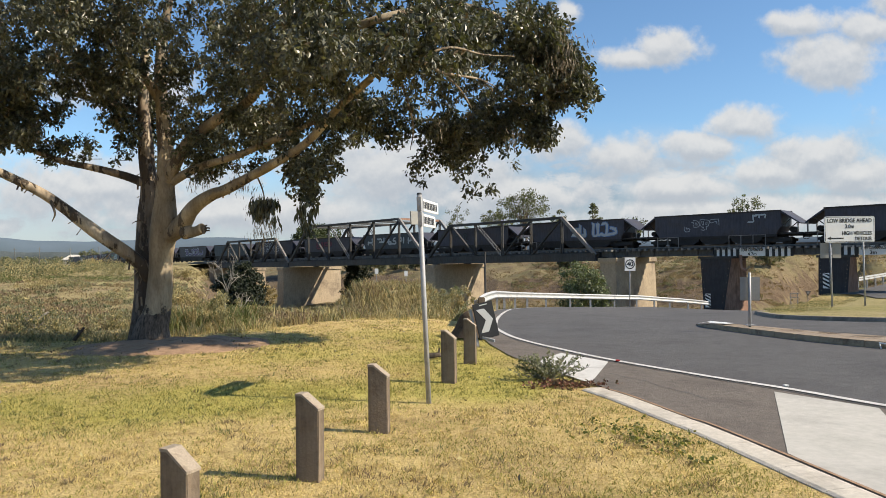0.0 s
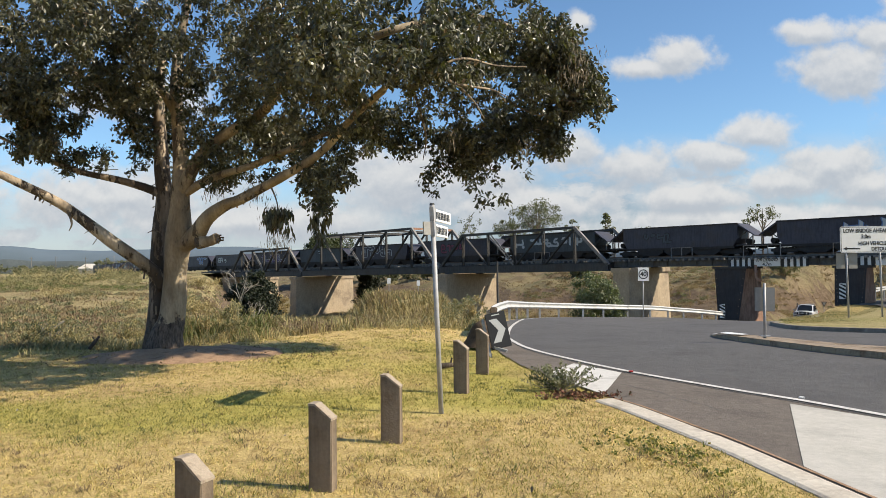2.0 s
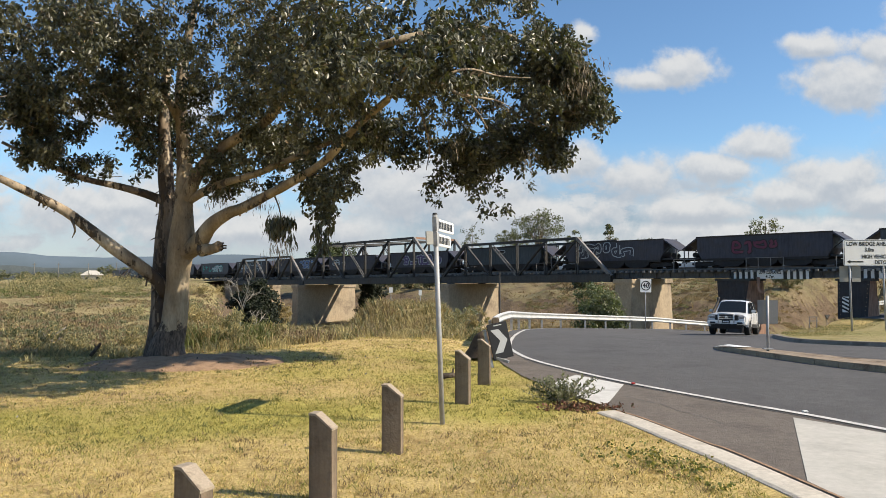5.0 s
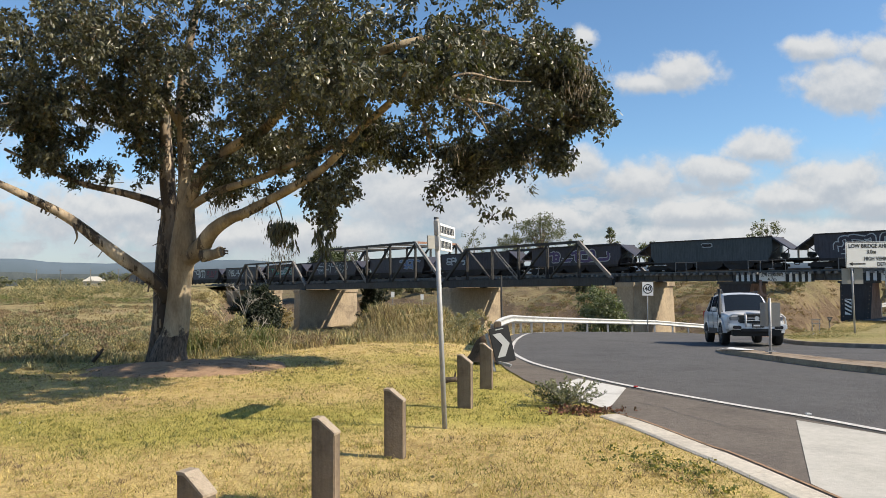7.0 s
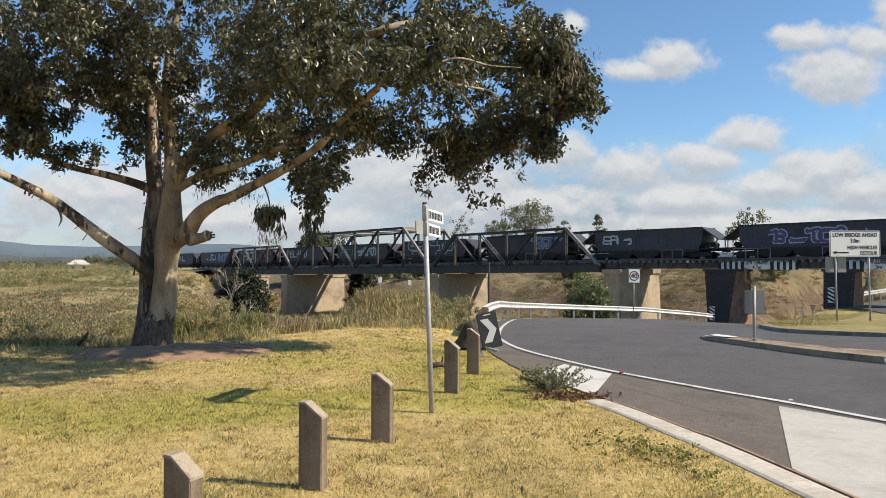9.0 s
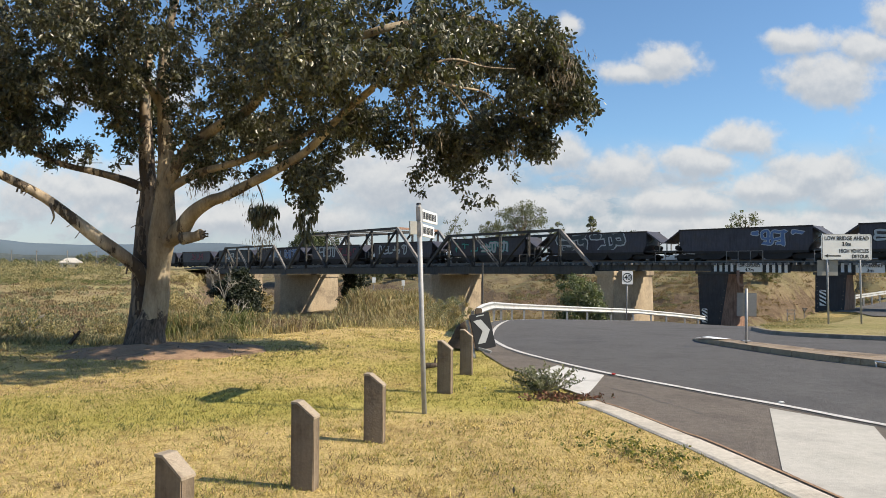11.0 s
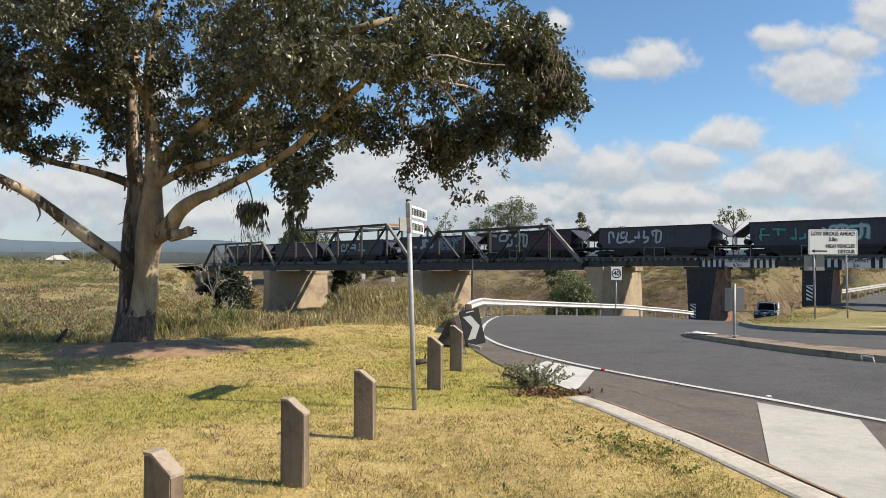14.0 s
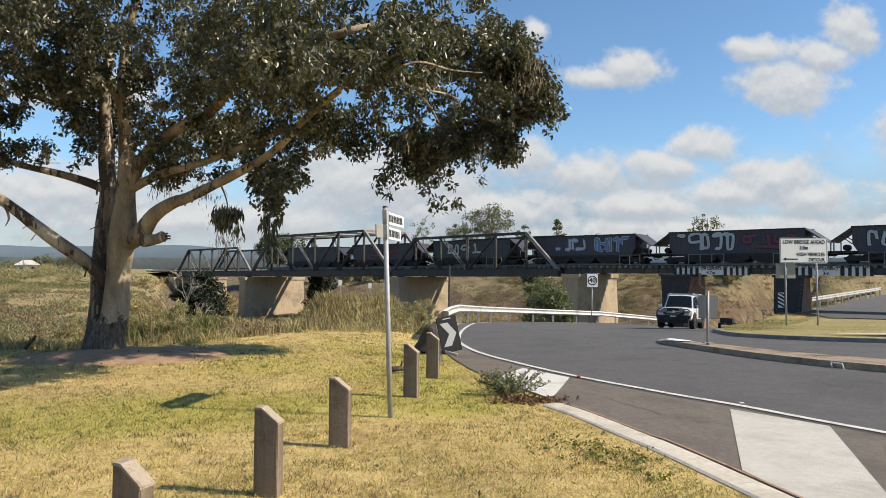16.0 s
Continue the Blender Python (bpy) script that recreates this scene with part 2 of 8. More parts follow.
PIER_STONE = material("pier_concrete", [(0.38, 0.295, 0.2), (0.45, 0.36, 0.25), (0.2, 0.155, 0.115)], 0.3, 0.92, bump=0.6, bump_scale=5, fine=0.3, streak=0.15)
PIER_DARK = material("pier_steel_dark", [(0.035, 0.034, 0.04), (0.05, 0.048, 0.052), (0.06, 0.042, 0.035)], 0.5, 0.8, fine=0.3, streak=0.3)
RUST = material("rusty_brown_steel", [(0.33, 0.185, 0.125), (0.42, 0.25, 0.175), (0.22, 0.125, 0.085)], 0.7, 0.85, fine=0.3, streak=0.4)
SLEEPER = material("sleeper_timber", [(0.2, 0.19, 0.17), (0.28, 0.27, 0.25)], 3.0, 0.9, vary=0.5)
WAGON_PAINT = material("wagon_paint", [(0.034, 0.036, 0.054), (0.054, 0.056, 0.08), (0.056, 0.046, 0.045)], 0.5, 0.55, fine=0.25, streak=0.35)
WAGON_PANEL = material("wagon_panel_grey", [(0.055, 0.075, 0.09), (0.075, 0.095, 0.11)], 0.5, 0.65, fine=0.25, streak=0.35)
WAGON_UNDER = material("wagon_underframe", [(0.026, 0.025, 0.026), (0.045, 0.04, 0.037)], 1.0, 0.8, fine=0.3)


def bark(name, tones, dark_share, flake=0.25, foot=None):
    """Gum bark: smooth pale skin in broad patches, darker old bark left in strips with sharp ragged edges, and rough bark round the foot."""
    m = bpy.data.materials.new(name)
    m.use_nodes = True
    k = Nodes(m.node_tree)
    pos = k.n("ShaderNodeTexCoord").outputs["Object"]
    tall = k.n("ShaderNodeMapping", ins={"Vector": pos, "Scale": (1.0, 1.0, 0.3)}).outputs[0]
    # the smooth skin: three tones in broad soft patches, with fine vertical grain
    broad = k.noise(tall, 1.9, 5.0, 0.6)
    col = k.ramp(broad, [(0.34, tones[1]), (0.5, tones[2]), (0.64, tones[3])])
    fine = k.noise(tall, 26.0, 4.0, 0.65)
    col = k.mix(1.0, col, k.ramp(fine, [(0.3, (0.74, 0.72, 0.7)), (0.6, (1.0, 1.0, 1.0))]), "MULTIPLY")
    # old bark that has not peeled yet
    old = k.noise(k.n("ShaderNodeMapping", ins={"Vector": pos, "Scale": (1.0, 1.0, 0.26), "Location": (3.0, 1.0, 7.0)}).outputs[0], 3.2, 7.0, 0.66)
    edge = k.smooth(old, 0.5 + 0.25 * (0.5 - dark_share), 0.525 + 0.25 * (0.5 - dark_share))
    rough_col = k.mix(k.noise(tall, 15.0, 5.0, 0.7), tones[0], tuple(c * 2.1 for c in tones[0]))
    col = k.mix(k.math("MULTIPLY", edge, 0.92), col, rough_col)
    lift = edge
    if foot:
        hgt_z = k.n("ShaderNodeSeparateXYZ", ins={0: pos}).outputs[2]
        rise = k.math("ADD", hgt_z, k.math("MULTIPLY", k.math("SUBTRACT", k.noise(pos, 3.5, 6.0, 0.65), 0.5), 1.5))
        low = k.smooth(rise, 0.66, 0.6)
        rough = k.ramp(k.noise(tall, 22.0, 4.0, 0.7), [(0.35, (0.035, 0.028, 0.022)), (0.65, foot)])
        col = k.mix(low, col, rough)
        lift = k.math("MAXIMUM", lift, low)
    b = k.n("ShaderNodeBsdfPrincipled", ins={"Base Color": col, "Roughness": 0.8, "Specular IOR Level": 0.25})
    hgt = k.math("ADD", k.math("MULTIPLY", lift, 0.5), k.math("MULTIPLY", k.math("MULTIPLY", fine, k.math("ADD", lift, 0.12)), flake * 2))
    bp = k.n("ShaderNodeBump", ins={"Strength": 0.9, "Distance": 0.04, "Height": hgt})
    k.t.links.new(bp.outputs[0], b.inputs["Normal"])
    out = k.n("ShaderNodeOutputMaterial")
    k.t.links.new(b.outputs[0], out.inputs[0])
    return m


BARK_PALE = bark("gum_bark", [(0.06, 0.045, 0.033), (0.19, 0.145, 0.095), (0.29, 0.228, 0.15), (0.42, 0.345, 0.24)], 0.27, 0.3, (0.17, 0.13, 0.1))
BARK_DARK = bark("rough_bark", [(0.042, 0.032, 0.025), (0.13, 0.1, 0.073), (0.24, 0.187, 0.137), (0.46, 0.38, 0.28)], 0.5, 0.6, (0.12, 0.094, 0.072))
LEAF = material("gum_leaf", [(0.066, 0.07, 0.034), (0.13, 0.128, 0.076), (0.255, 0.24, 0.156)], 1.3, 0.4, fine=0.0, vary=0.75, transl=0.22, spec=0.6)
LEAF_DRY = material("dry_leaf", [(0.19, 0.135, 0.07), (0.26, 0.19, 0.1)], 0.9, 0.7, vary=0.5, transl=0.15)
LEAF_FAR = material("far_leaf", [(0.15, 0.155, 0.1), (0.21, 0.21, 0.145)], 0.3, 0.8, vary=0.4, transl=0.35)
BUSH_LEAF = material("bush_leaf", [(0.1, 0.125, 0.055), (0.15, 0.17, 0.085)], 0.8, 0.6, vary=0.5, transl=0.2)
FRESH_LEAF = material("fresh_bush_leaf", [(0.16, 0.185, 0.095), (0.25, 0.27, 0.16)], 0.8, 0.5, vary=0.55, transl=0.3)
GREY_WEED = material("grey_green_weed", [(0.22, 0.213, 0.13), (0.31, 0.295, 0.185)], 1.0, 0.8, vary=0.5, transl=0.3)
GRASS_DRY = material("dry_grass_blade", [(0.52, 0.39, 0.155), (0.76, 0.6, 0.25), (0.62, 0.49, 0.17), (0.82, 0.68, 0.33)], 2.6, 0.8, vary=0.5, transl=0.2, fine=0)
GRASS_GREEN = material("green_grass_blade", [(0.29, 0.27, 0.075), (0.41, 0.36, 0.115), (0.34, 0.31, 0.085)], 2.0, 0.75, vary=0.55, transl=0.25, fine=0)
REED = material("dry_reed", [(0.47, 0.375, 0.2), (0.4, 0.325, 0.165), (0.33, 0.28, 0.14)], 0.4, 0.85, vary=0.45, transl=0.35, fine=0)
BANK_STRAW = material("bank_straw", [(0.38, 0.3, 0.165), (0.31, 0.24, 0.135), (0.36, 0.3, 0.15)], 0.25, 0.9, vary=0.35, transl=0.35, fine=0)
# bush leaf with the shade below the bridge put into its colour
BUSH_SHADED = material("shaded_bush_leaf", [(0.018, 0.026, 0.011), (0.036, 0.048, 0.02)], 0.8, 0.6, vary=0.5, transl=0.1)
SIGN_WHITE = material("sign_white", [(0.72, 0.72, 0.7), (0.78, 0.78, 0.76)], 2.0, 0.5, fine=0.06)
SIGN_BACK = material("sign_back_aluminium", [(0.28, 0.27, 0.245), (0.34, 0.33, 0.3)], 2.5, 0.55, metal=0.4, fine=0.15)
BLACK_PAINT = material("black_paint", [(0.012, 0.012, 0.013), (0.02, 0.02, 0.02)], 3.0, 0.5, fine=0.1)
CHEVRON_GREY = material("reflective_grey", [(0.4, 0.41, 0.41), (0.46, 0.47, 0.47)], 3.0, 0.5, fine=0.1)
RED_PAINT = material("red_paint", [(0.4, 0.02, 0.02), (0.5, 0.04, 0.03)], 3.0, 0.5, fine=0.1)
CAR_WHITE = material("car_white", [(0.52, 0.52, 0.525), (0.57, 0.57, 0.575)], 1.0, 0.35, coat=0.5, fine=0.0)
CAR_GLASS = plain_glass("car_glass", (0.012, 0.015, 0.018))
CAR_BLACK = material("black_plastic", [(0.014, 0.014, 0.015), (0.024, 0.024, 0.025)], 4.0, 0.6, fine=0.1)
TYRE = material("tyre_rubber", [(0.015, 0.015, 0.015), (0.025, 0.024, 0.023)], 6.0, 0.85, fine=0.2)
ALLOY = material("alloy_wheel", [(0.25, 0.255, 0.26), (0.32, 0.325, 0.33)], 4.0, 0.35, metal=0.8, fine=0.0)
HEADLAMP = plain_glass("headlamp_glass", (0.2, 0.21, 0.23), 0.08)
# distance haze is mixed into the blue of these two colours
MOUNTAIN = material("hazed_far_ranges", [(0.088, 0.118, 0.152), (0.106, 0.138, 0.174), (0.096, 0.126, 0.155)], 0.004, 1.0, fine=0.0, spec=0.0)
FOOTHILL = material("hazed_far_foothills", [(0.086, 0.105, 0.118), (0.105, 0.125, 0.136), (0.078, 0.096, 0.108)], 0.01, 1.0, fine=0.2, spec=0.0)
TAG_PALE = material("graffiti_pale", [(0.36, 0.42, 0.46), (0.45, 0.5, 0.53)], 1.2, 0.7, fine=0.2)
TAG_BLUE = material("graffiti_blue", [(0.08, 0.16, 0.34), (0.13, 0.22, 0.42)], 1.2, 0.7, fine=0.2)
TAG_TEAL = material("graffiti_teal", [(0.04, 0.26, 0.24), (0.08, 0.33, 0.29)], 1.2, 0.7, fine=0.2)
TAG_RED = material("graffiti_maroon", [(0.12, 0.03, 0.06), (0.17, 0.05, 0.08)], 1.2, 0.7, fine=0.2)
BANK_GREEN = material("bank_green_weed", [(0.13, 0.15, 0.052), (0.19, 0.195, 0.078)], 0.5, 0.8, vary=0.5, transl=0.3, fine=0)
HILL_STRAW = material("hill_straw", [(0.36, 0.29, 0.17), (0.27, 0.215, 0.13)], 0.6, 0.9, vary=0.3, fine=0, transl=0.45)
HILL_BROWN = material("hill_brown_scrub", [(0.3, 0.24, 0.15), (0.23, 0.185, 0.115)], 0.6, 0.9, vary=0.3, fine=0, transl=0.45)
TAG_VIOLET = material("graffiti_violet", [(0.09, 0.07, 0.17), (0.12, 0.1, 0.22)], 1.2, 0.7, fine=0.2)
BANK_STRAW_PALE = material("pale_straw", [(0.5, 0.42, 0.2), (0.4, 0.34, 0.15)], 0.8, 0.85, vary=0.4, transl=0.15, fine=0)
DEAD_WOOD = material("dead_wood", [(0.3, 0.27, 0.23), (0.4, 0.37, 0.32)], 3.0, 0.9, fine=0.3)
RED_LITTER = material("red_brown_litter", [(0.22, 0.085, 0.05), (0.3, 0.14, 0.085)], 3.0, 0.85, vary=0.5)
BARK_MID = bark("mottled_bark", [(0.045, 0.034, 0.026), (0.2, 0.155, 0.11), (0.33, 0.265, 0.19), (0.5, 0.42, 0.31)], 0.5, 0.5)
DARK_HEAP = material("dark_heap", [(0.08, 0.056, 0.04), (0.12, 0.088, 0.062), (0.055, 0.04, 0.03)], 5.0, 0.95, bump=1.0, bump_scale=20, spec=0.1)
SPIKY_WEED = material("spiky_weed", [(0.27, 0.27, 0.18), (0.38, 0.37, 0.25)], 2.0, 0.75, vary=0.45, transl=0.25)
CHROME = material("chrome", [(0.6, 0.6, 0.61), (0.66, 0.66, 0.67)], 4.0, 0.25, metal=0.9, fine=0.0)
POD_BROWN = material("dry_pods", [(0.27, 0.215, 0.145), (0.36, 0.29, 0.2)], 0.9, 0.8, vary=0.5, transl=0.1)
BANK_BROWN = material("bank_brown", [(0.29, 0.215, 0.135), (0.235, 0.175, 0.11), (0.32, 0.24, 0.15)], 0.25, 0.9, vary=0.4, transl=0.3, fine=0)
KERB_GREY = material("weathered_kerb", [(0.2, 0.165, 0.125), (0.31, 0.265, 0.21), (0.14, 0.115, 0.09)], 1.2, 0.9, bump=0.5, bump_scale=50, fine=0.35)

# ---- mesh helpers ----
class Solid:
    """Collects vertices and faces for one mesh."""

    def __init__(self):
        self.v, self.f, self.m = [], [], []

    def add(self, verts, faces, mat=0):
        o = len(self.v)
        self.v += [tuple(p) for p in verts]
        self.f += [tuple(i + o for i in f) for f in faces]
        self.m += [mat] * len(faces)
        return self

    def box(self, c, s, rot=None, mat=0):
        pts = [Vector(((i - 0.5) * s[0], (j - 0.5) * s[1], (k - 0.5) * s[2])) for i in (0, 1) for j in (0, 1) for k in (0, 1)]
        if rot is not None:
            pts = [rot @ p for p in pts]
        return self.add([p + Vector(c) for p in pts], [(0, 1, 3, 2), (4, 6, 7, 5), (0, 4, 5, 1), (2, 3, 7, 6), (0, 2, 6, 4), (1, 5, 7, 3)], mat)

    def beam(self, a, b, w, h, up=(0, 0, 1), mat=0):
        a, b = Vector(a), Vector(b)
        d = (b - a).normalized()
        side = d.cross(Vector(up))
        if side.length < 1e-4:
            side = d.cross(Vector((1, 0, 0)))
        side.normalize()
        top = side.cross(d)
        rot = Matrix((d, side, top)).transposed()
        return self.box((a + b) / 2, ((b - a).length, w, h), rot, mat)

    def tube(self, pts, radii, n=8, caps=True, mat=0, lump=0.0):
        pts = [Vector(p) for p in pts]
        rings = []
        side = None
        for i, p in enumerate(pts):
            d = (pts[min(i + 1, len(pts) - 1)] - pts[max(i - 1, 0)]).normalized()
            if side is None:
                side = d.orthogonal().normalized()
            side = (side - d * side.dot(d)).normalized()
            other = d.cross(side)
            ring = []
            for k in range(n):
                a = 2 * math.pi * k / n
                r = radii[i]
                if lump:
                    r *= 1 + lump * noise.noise(Vector((p.x * 1.7 + math.cos(a), p.y * 1.7 + math.sin(a), p.z * 1.1)))
                ring.append(p + (side * math.cos(a) + other * math.sin(a)) * r)
            rings.append(ring)
        faces = [(i * n + k, i * n + (k + 1) % n, (i + 1) * n + (k + 1) % n, (i + 1) * n + k) for i in range(len(pts) - 1) for k in range(n)]
        if caps:
            faces += [tuple(range(n - 1, -1, -1)), tuple(range((len(pts) - 1) * n, len(pts) * n))]
        return self.add([p for r in rings for p in r], faces, mat)

    def prism(self, poly, a, b, axis="y", mat=0):
        """A polygon in two axes, pushed from a to b along the third."""
        n = len(poly)
        put = {"y": lambda p, t: (p[0], t, p[1]), "z": lambda p, t: (p[0], p[1], t), "x": lambda p, t: (t, p[0], p[1])}[axis]
        pts = [put(p, a) for p in poly] + [put(p, b) for p in poly]
        faces = [(i, (i + 1) % n, n + (i + 1) % n, n + i) for i in range(n)] + [tuple(range(n - 1, -1, -1)), tuple(range(n, 2 * n))]
        return self.add(pts, faces, mat)

    def mesh(self, name, mats, smooth=False, bevel=0.0, segs=2):
        me = bpy.data.meshes.new(name)
        me.from_pydata(self.v, [], self.f)
        for m in mats if isinstance(mats, (list, tuple)) else [mats]:
            me.materials.append(m)
        me.polygons.foreach_set("material_index", self.m)
        bm = bmesh.new()
        bm.from_mesh(me)
        bmesh.ops.recalc_face_normals(bm, faces=bm.faces)
        if bevel:
            sharp = [e for e in bm.edges if len(e.link_faces) == 2 and e.calc_face_angle() > 0.5]
            bmesh.ops.bevel(bm, geom=sharp, offset=bevel, segments=segs, affect="EDGES", clamp_overlap=True)
        bm.to_mesh(me)
        bm.free()
        if smooth:
            me.polygons.foreach_set("use_smooth", [True] * len(me.polygons))
        me.update()
        return me


def part(name, solid, mats, parent=None, label="", smooth=False, bevel=0.0, m=None):
    """Links a Solid, or a mesh, as one object under a thing or a part."""
    me = solid.mesh(name, mats, smooth, bevel) if isinstance(solid, Solid) else solid
    ob = new(name, me)
    if parent is not None:
        ob.parent = parent
    if m is not None:
        ob.matrix_basis = m
    return tagged(ob, label=label)


def thing(name, m, label, category, group="", kind=""):
    ob = new(name)
    ob.empty_display_size = 0.2
    ob.matrix_basis = m
    return tagged(ob, label, category, group, kind)


def ramp_of(x, xs, ys):
    return float(np.interp(x, xs, ys))


def soft(x, lo, hi):
    t = min(1.0, max(0.0, (x - lo) / (hi - lo)))
    return t * t * (3 - 2 * t)


# ---- the lie of the land ----
ROAD_Y = [-60, 11, 15, 18, 22, 25, 30, 38, 45, 52, 58, 66, 80, 100, 140, 400]
ROAD_Z = [0.0, 0.0, -0.1, -0.24, -0.44, -0.56, -0.88, -1.36, -1.9, -2.45, -3.1, -3.65, -4.85, -5.6, -7.0, -7.0]
EDGE_Y = [-60, -6, 0, 3, 4.76, 5.8, 6.87, 8.42, 10, 12, 14, 17, 21, 26, 33, 38, 42.5, 49, 53.5, 58, 62, 70, 78, 95, 118, 150, 400]
EDGE_X = [9.0, 4.2, 3.6, 3.3, 3.0, 2.8, 2.57, 2.13, 1.65, 1.15, 0.95, 0.85, 1.0, 1.6, 3.1, 4.9, 8.3, 14.2, 18.6, 22.6, 25.6, 31.0, 36.0, 47.0, 70.0, 130.0, 600.0]


def road_z(y):
    return sum(ramp_of(y + d, ROAD_Y, ROAD_Z) for d in (-2, -1, 0, 1, 2)) / 5


def road_left(y):
    return ramp_of(y, EDGE_Y, EDGE_X)


def road_h(x, y):
    """The road's height: its outer edge is banked up through the bend."""
    up = ramp_of(y, [22, 29, 48, 55], [0, 0.34, 0.34, 0])
    return road_z(y) + (up * (1 - soft(x - road_left(y), 0.5, 7)) if up else 0)


def road_right(x_left, y):
    return x_left + ramp_of(y, [-60, 24, 34, 44, 56, 62, 400], [70, 70, 26, 13, 8.5, 7.5, 9])


def bridge_frame(x, y):
    """Along the bridge (towards its near end) and square from its front truss."""
    return ((x - 25.9) - (y - 65.0)) / 2 ** 0.5, ((x - 25.9) + (y - 65.0)) / 2 ** 0.5


def grade(s):
    """The line sags along the trusses and falls away on to the plain."""
    return ramp_of(s, [-520, -230, -116, -100, -17.8], [-1.45, -1.2, -0.8, -0.78, 0.0])


def on_line(s, n, z):
    """A place on the bridge, its height counted from the sloping line."""
    return from_bridge(s, n, z + grade(s))


def from_bridge(s, n, z):
    return Vector((25.9 + (s + n) / 2 ** 0.5, 65.0 + (n - s) / 2 ** 0.5, z))


def island_mound(x, y):
    return ramp_of(y, [18, 26, 34, 46, 58, 70], [-0.3, -0.5, -0.78, -1.3, -1.55, -1.6])


def rim_x(y):
    """The edge of the flat where it breaks off to the gully."""
    return ramp_of(y, [-60, 14, 27, 60, 138, 160, 4000], [-7, -7, -9.3, -20.0, -45.5, -54, -60 + 3840 * -0.7])


def land_z(x, y):
    left = road_left(y)
    s, n = bridge_frame(x, y)
    # the park lawn, then the gully with the river bed under the trusses
    lawn = ramp_of(y, [-60, 15, 20, 25, 32, 48, 70], [0, 0, -0.08, -0.4, -1.6, -4.6, -6.0])
    far = ramp_of(n, [4, 14, 34, 60, 110, 260], [-6.0, -5.0, -1.2, 1.6, 2.4, 2.0])
    gully = max(lawn, far) if y > 30 else lawn
    # the grassy flat with the railway on it, beyond the creek
    rim = rim_x(y)
    flat = ramp_of(y, [-60, 15, 19, 30, 60, 130, 400, 4500], [0, -0.05, -0.3, -0.15, 0.25, 0.95, 0.7, -6])
    k = soft(x, rim - 0.5 - 0.035 * max(y, 0), rim + 1.0 + 0.03 * max(y, 0))
    z = flat * (1 - k) + gully * k
    # beside and beyond the road
    w = 1.2 + 0.05 * max(y, 0)
    kr = soft(x, left - w - 0.02 * max(y - 20, 0), left - 0.35)
    right = road_right(left, y)
    rz = road_h(x, y)
    verge = rz - 0.02 if y < 60 else max(rz, ramp_of(n, [0, 6, 14, 26, 50, 260], [-4.4, -3.9, -2.2, 0.5, 2.3, 2.0]))
    bank = verge if y < 45 else verge + (max(island_mound(x, y), verge) - verge) * soft(x, right, right + 3) * soft(y, 45, 56)
    if x < left:
        z = z * (1 - kr) + (rz - 0.01) * kr
    elif x < right:
        z = rz - 0.012 - 0.2 * soft(x, left + 0.6, left + 1.4)
    else:
        z = (rz - 0.1) + (bank - rz + 0.1) * soft(x, right, right + 4)
    bump = 0.0
    if y > 16 and x < left - 2.5:
        bump = noise.noise(Vector((x * 0.16, y * 0.16, 0))) * 0.35 * soft(y, 16, 40) + noise.noise(Vector((x * 0.6, y * 0.6, 4))) * 0.12
    if n > 8:
        bump += noise.noise(Vector((x * 0.09, y * 0.09, 7))) * 0.9 + noise.noise(Vector((x * 0.35, y * 0.35, 2))) * 0.3 + noise.noise(Vector((x * 0.28, y * 0.28, 6))) * 0.5
    if math.hypot(x, y) > 320:
        bump = 0
    # a grassy rise in front of the piers
    rise = math.exp(-(max(0.0, abs(x + 5.5) - 2.5) / 4.0) ** 2 - ((y - 74) / 12) ** 2)
    if rise > 0.01:
        z += (max(z, -1.35 + 0.4 * noise.noise(Vector((x * 0.3, y * 0.2, 13)))) - z) * min(1.0, 1.1 * rise)
    if x > 28 and 40 < y < 140:
        # the shelf of the side road beyond the bridge
        k = soft(((x - 37) * 23 - (y - 62) * 22.2) / 32, -2.5, -0.3)
        z += (ramp_of(y, [40, 60, 85, 130], [-1.85, -1.6, -0.95, -0.5]) - z) * k
        bump *= 1 - k
    return z + (bump if not left - 2.5 < x < right else 0)


def lawn_end(x):
    """How far the mown lawn reaches."""
    return ramp_of(x, [-30, -14, -8, -5, -1, 1.0], [15.8, 15.6, 15.7, 17.5, 23.5, 25.0])


def lushness(x, y):
    """Where the lawn is greener, 0 to 1."""
    g = math.exp(-(((x + 3.2) / 3.4) ** 2 + ((y - 8.3) / 1.3) ** 2)) + 0.9 * math.exp(-(((x - 0.7) / 0.7) ** 2 + ((y - 9.6) / 2.0) ** 2)) + 0.75 * math.exp(-(((x + 0.6) / 2.8) ** 2 + ((y - 14) / 4) ** 2))
    return max(0.0, min(1.0, g + 0.55 * noise.noise(Vector((x * 0.45, y * 0.45, 3)))))


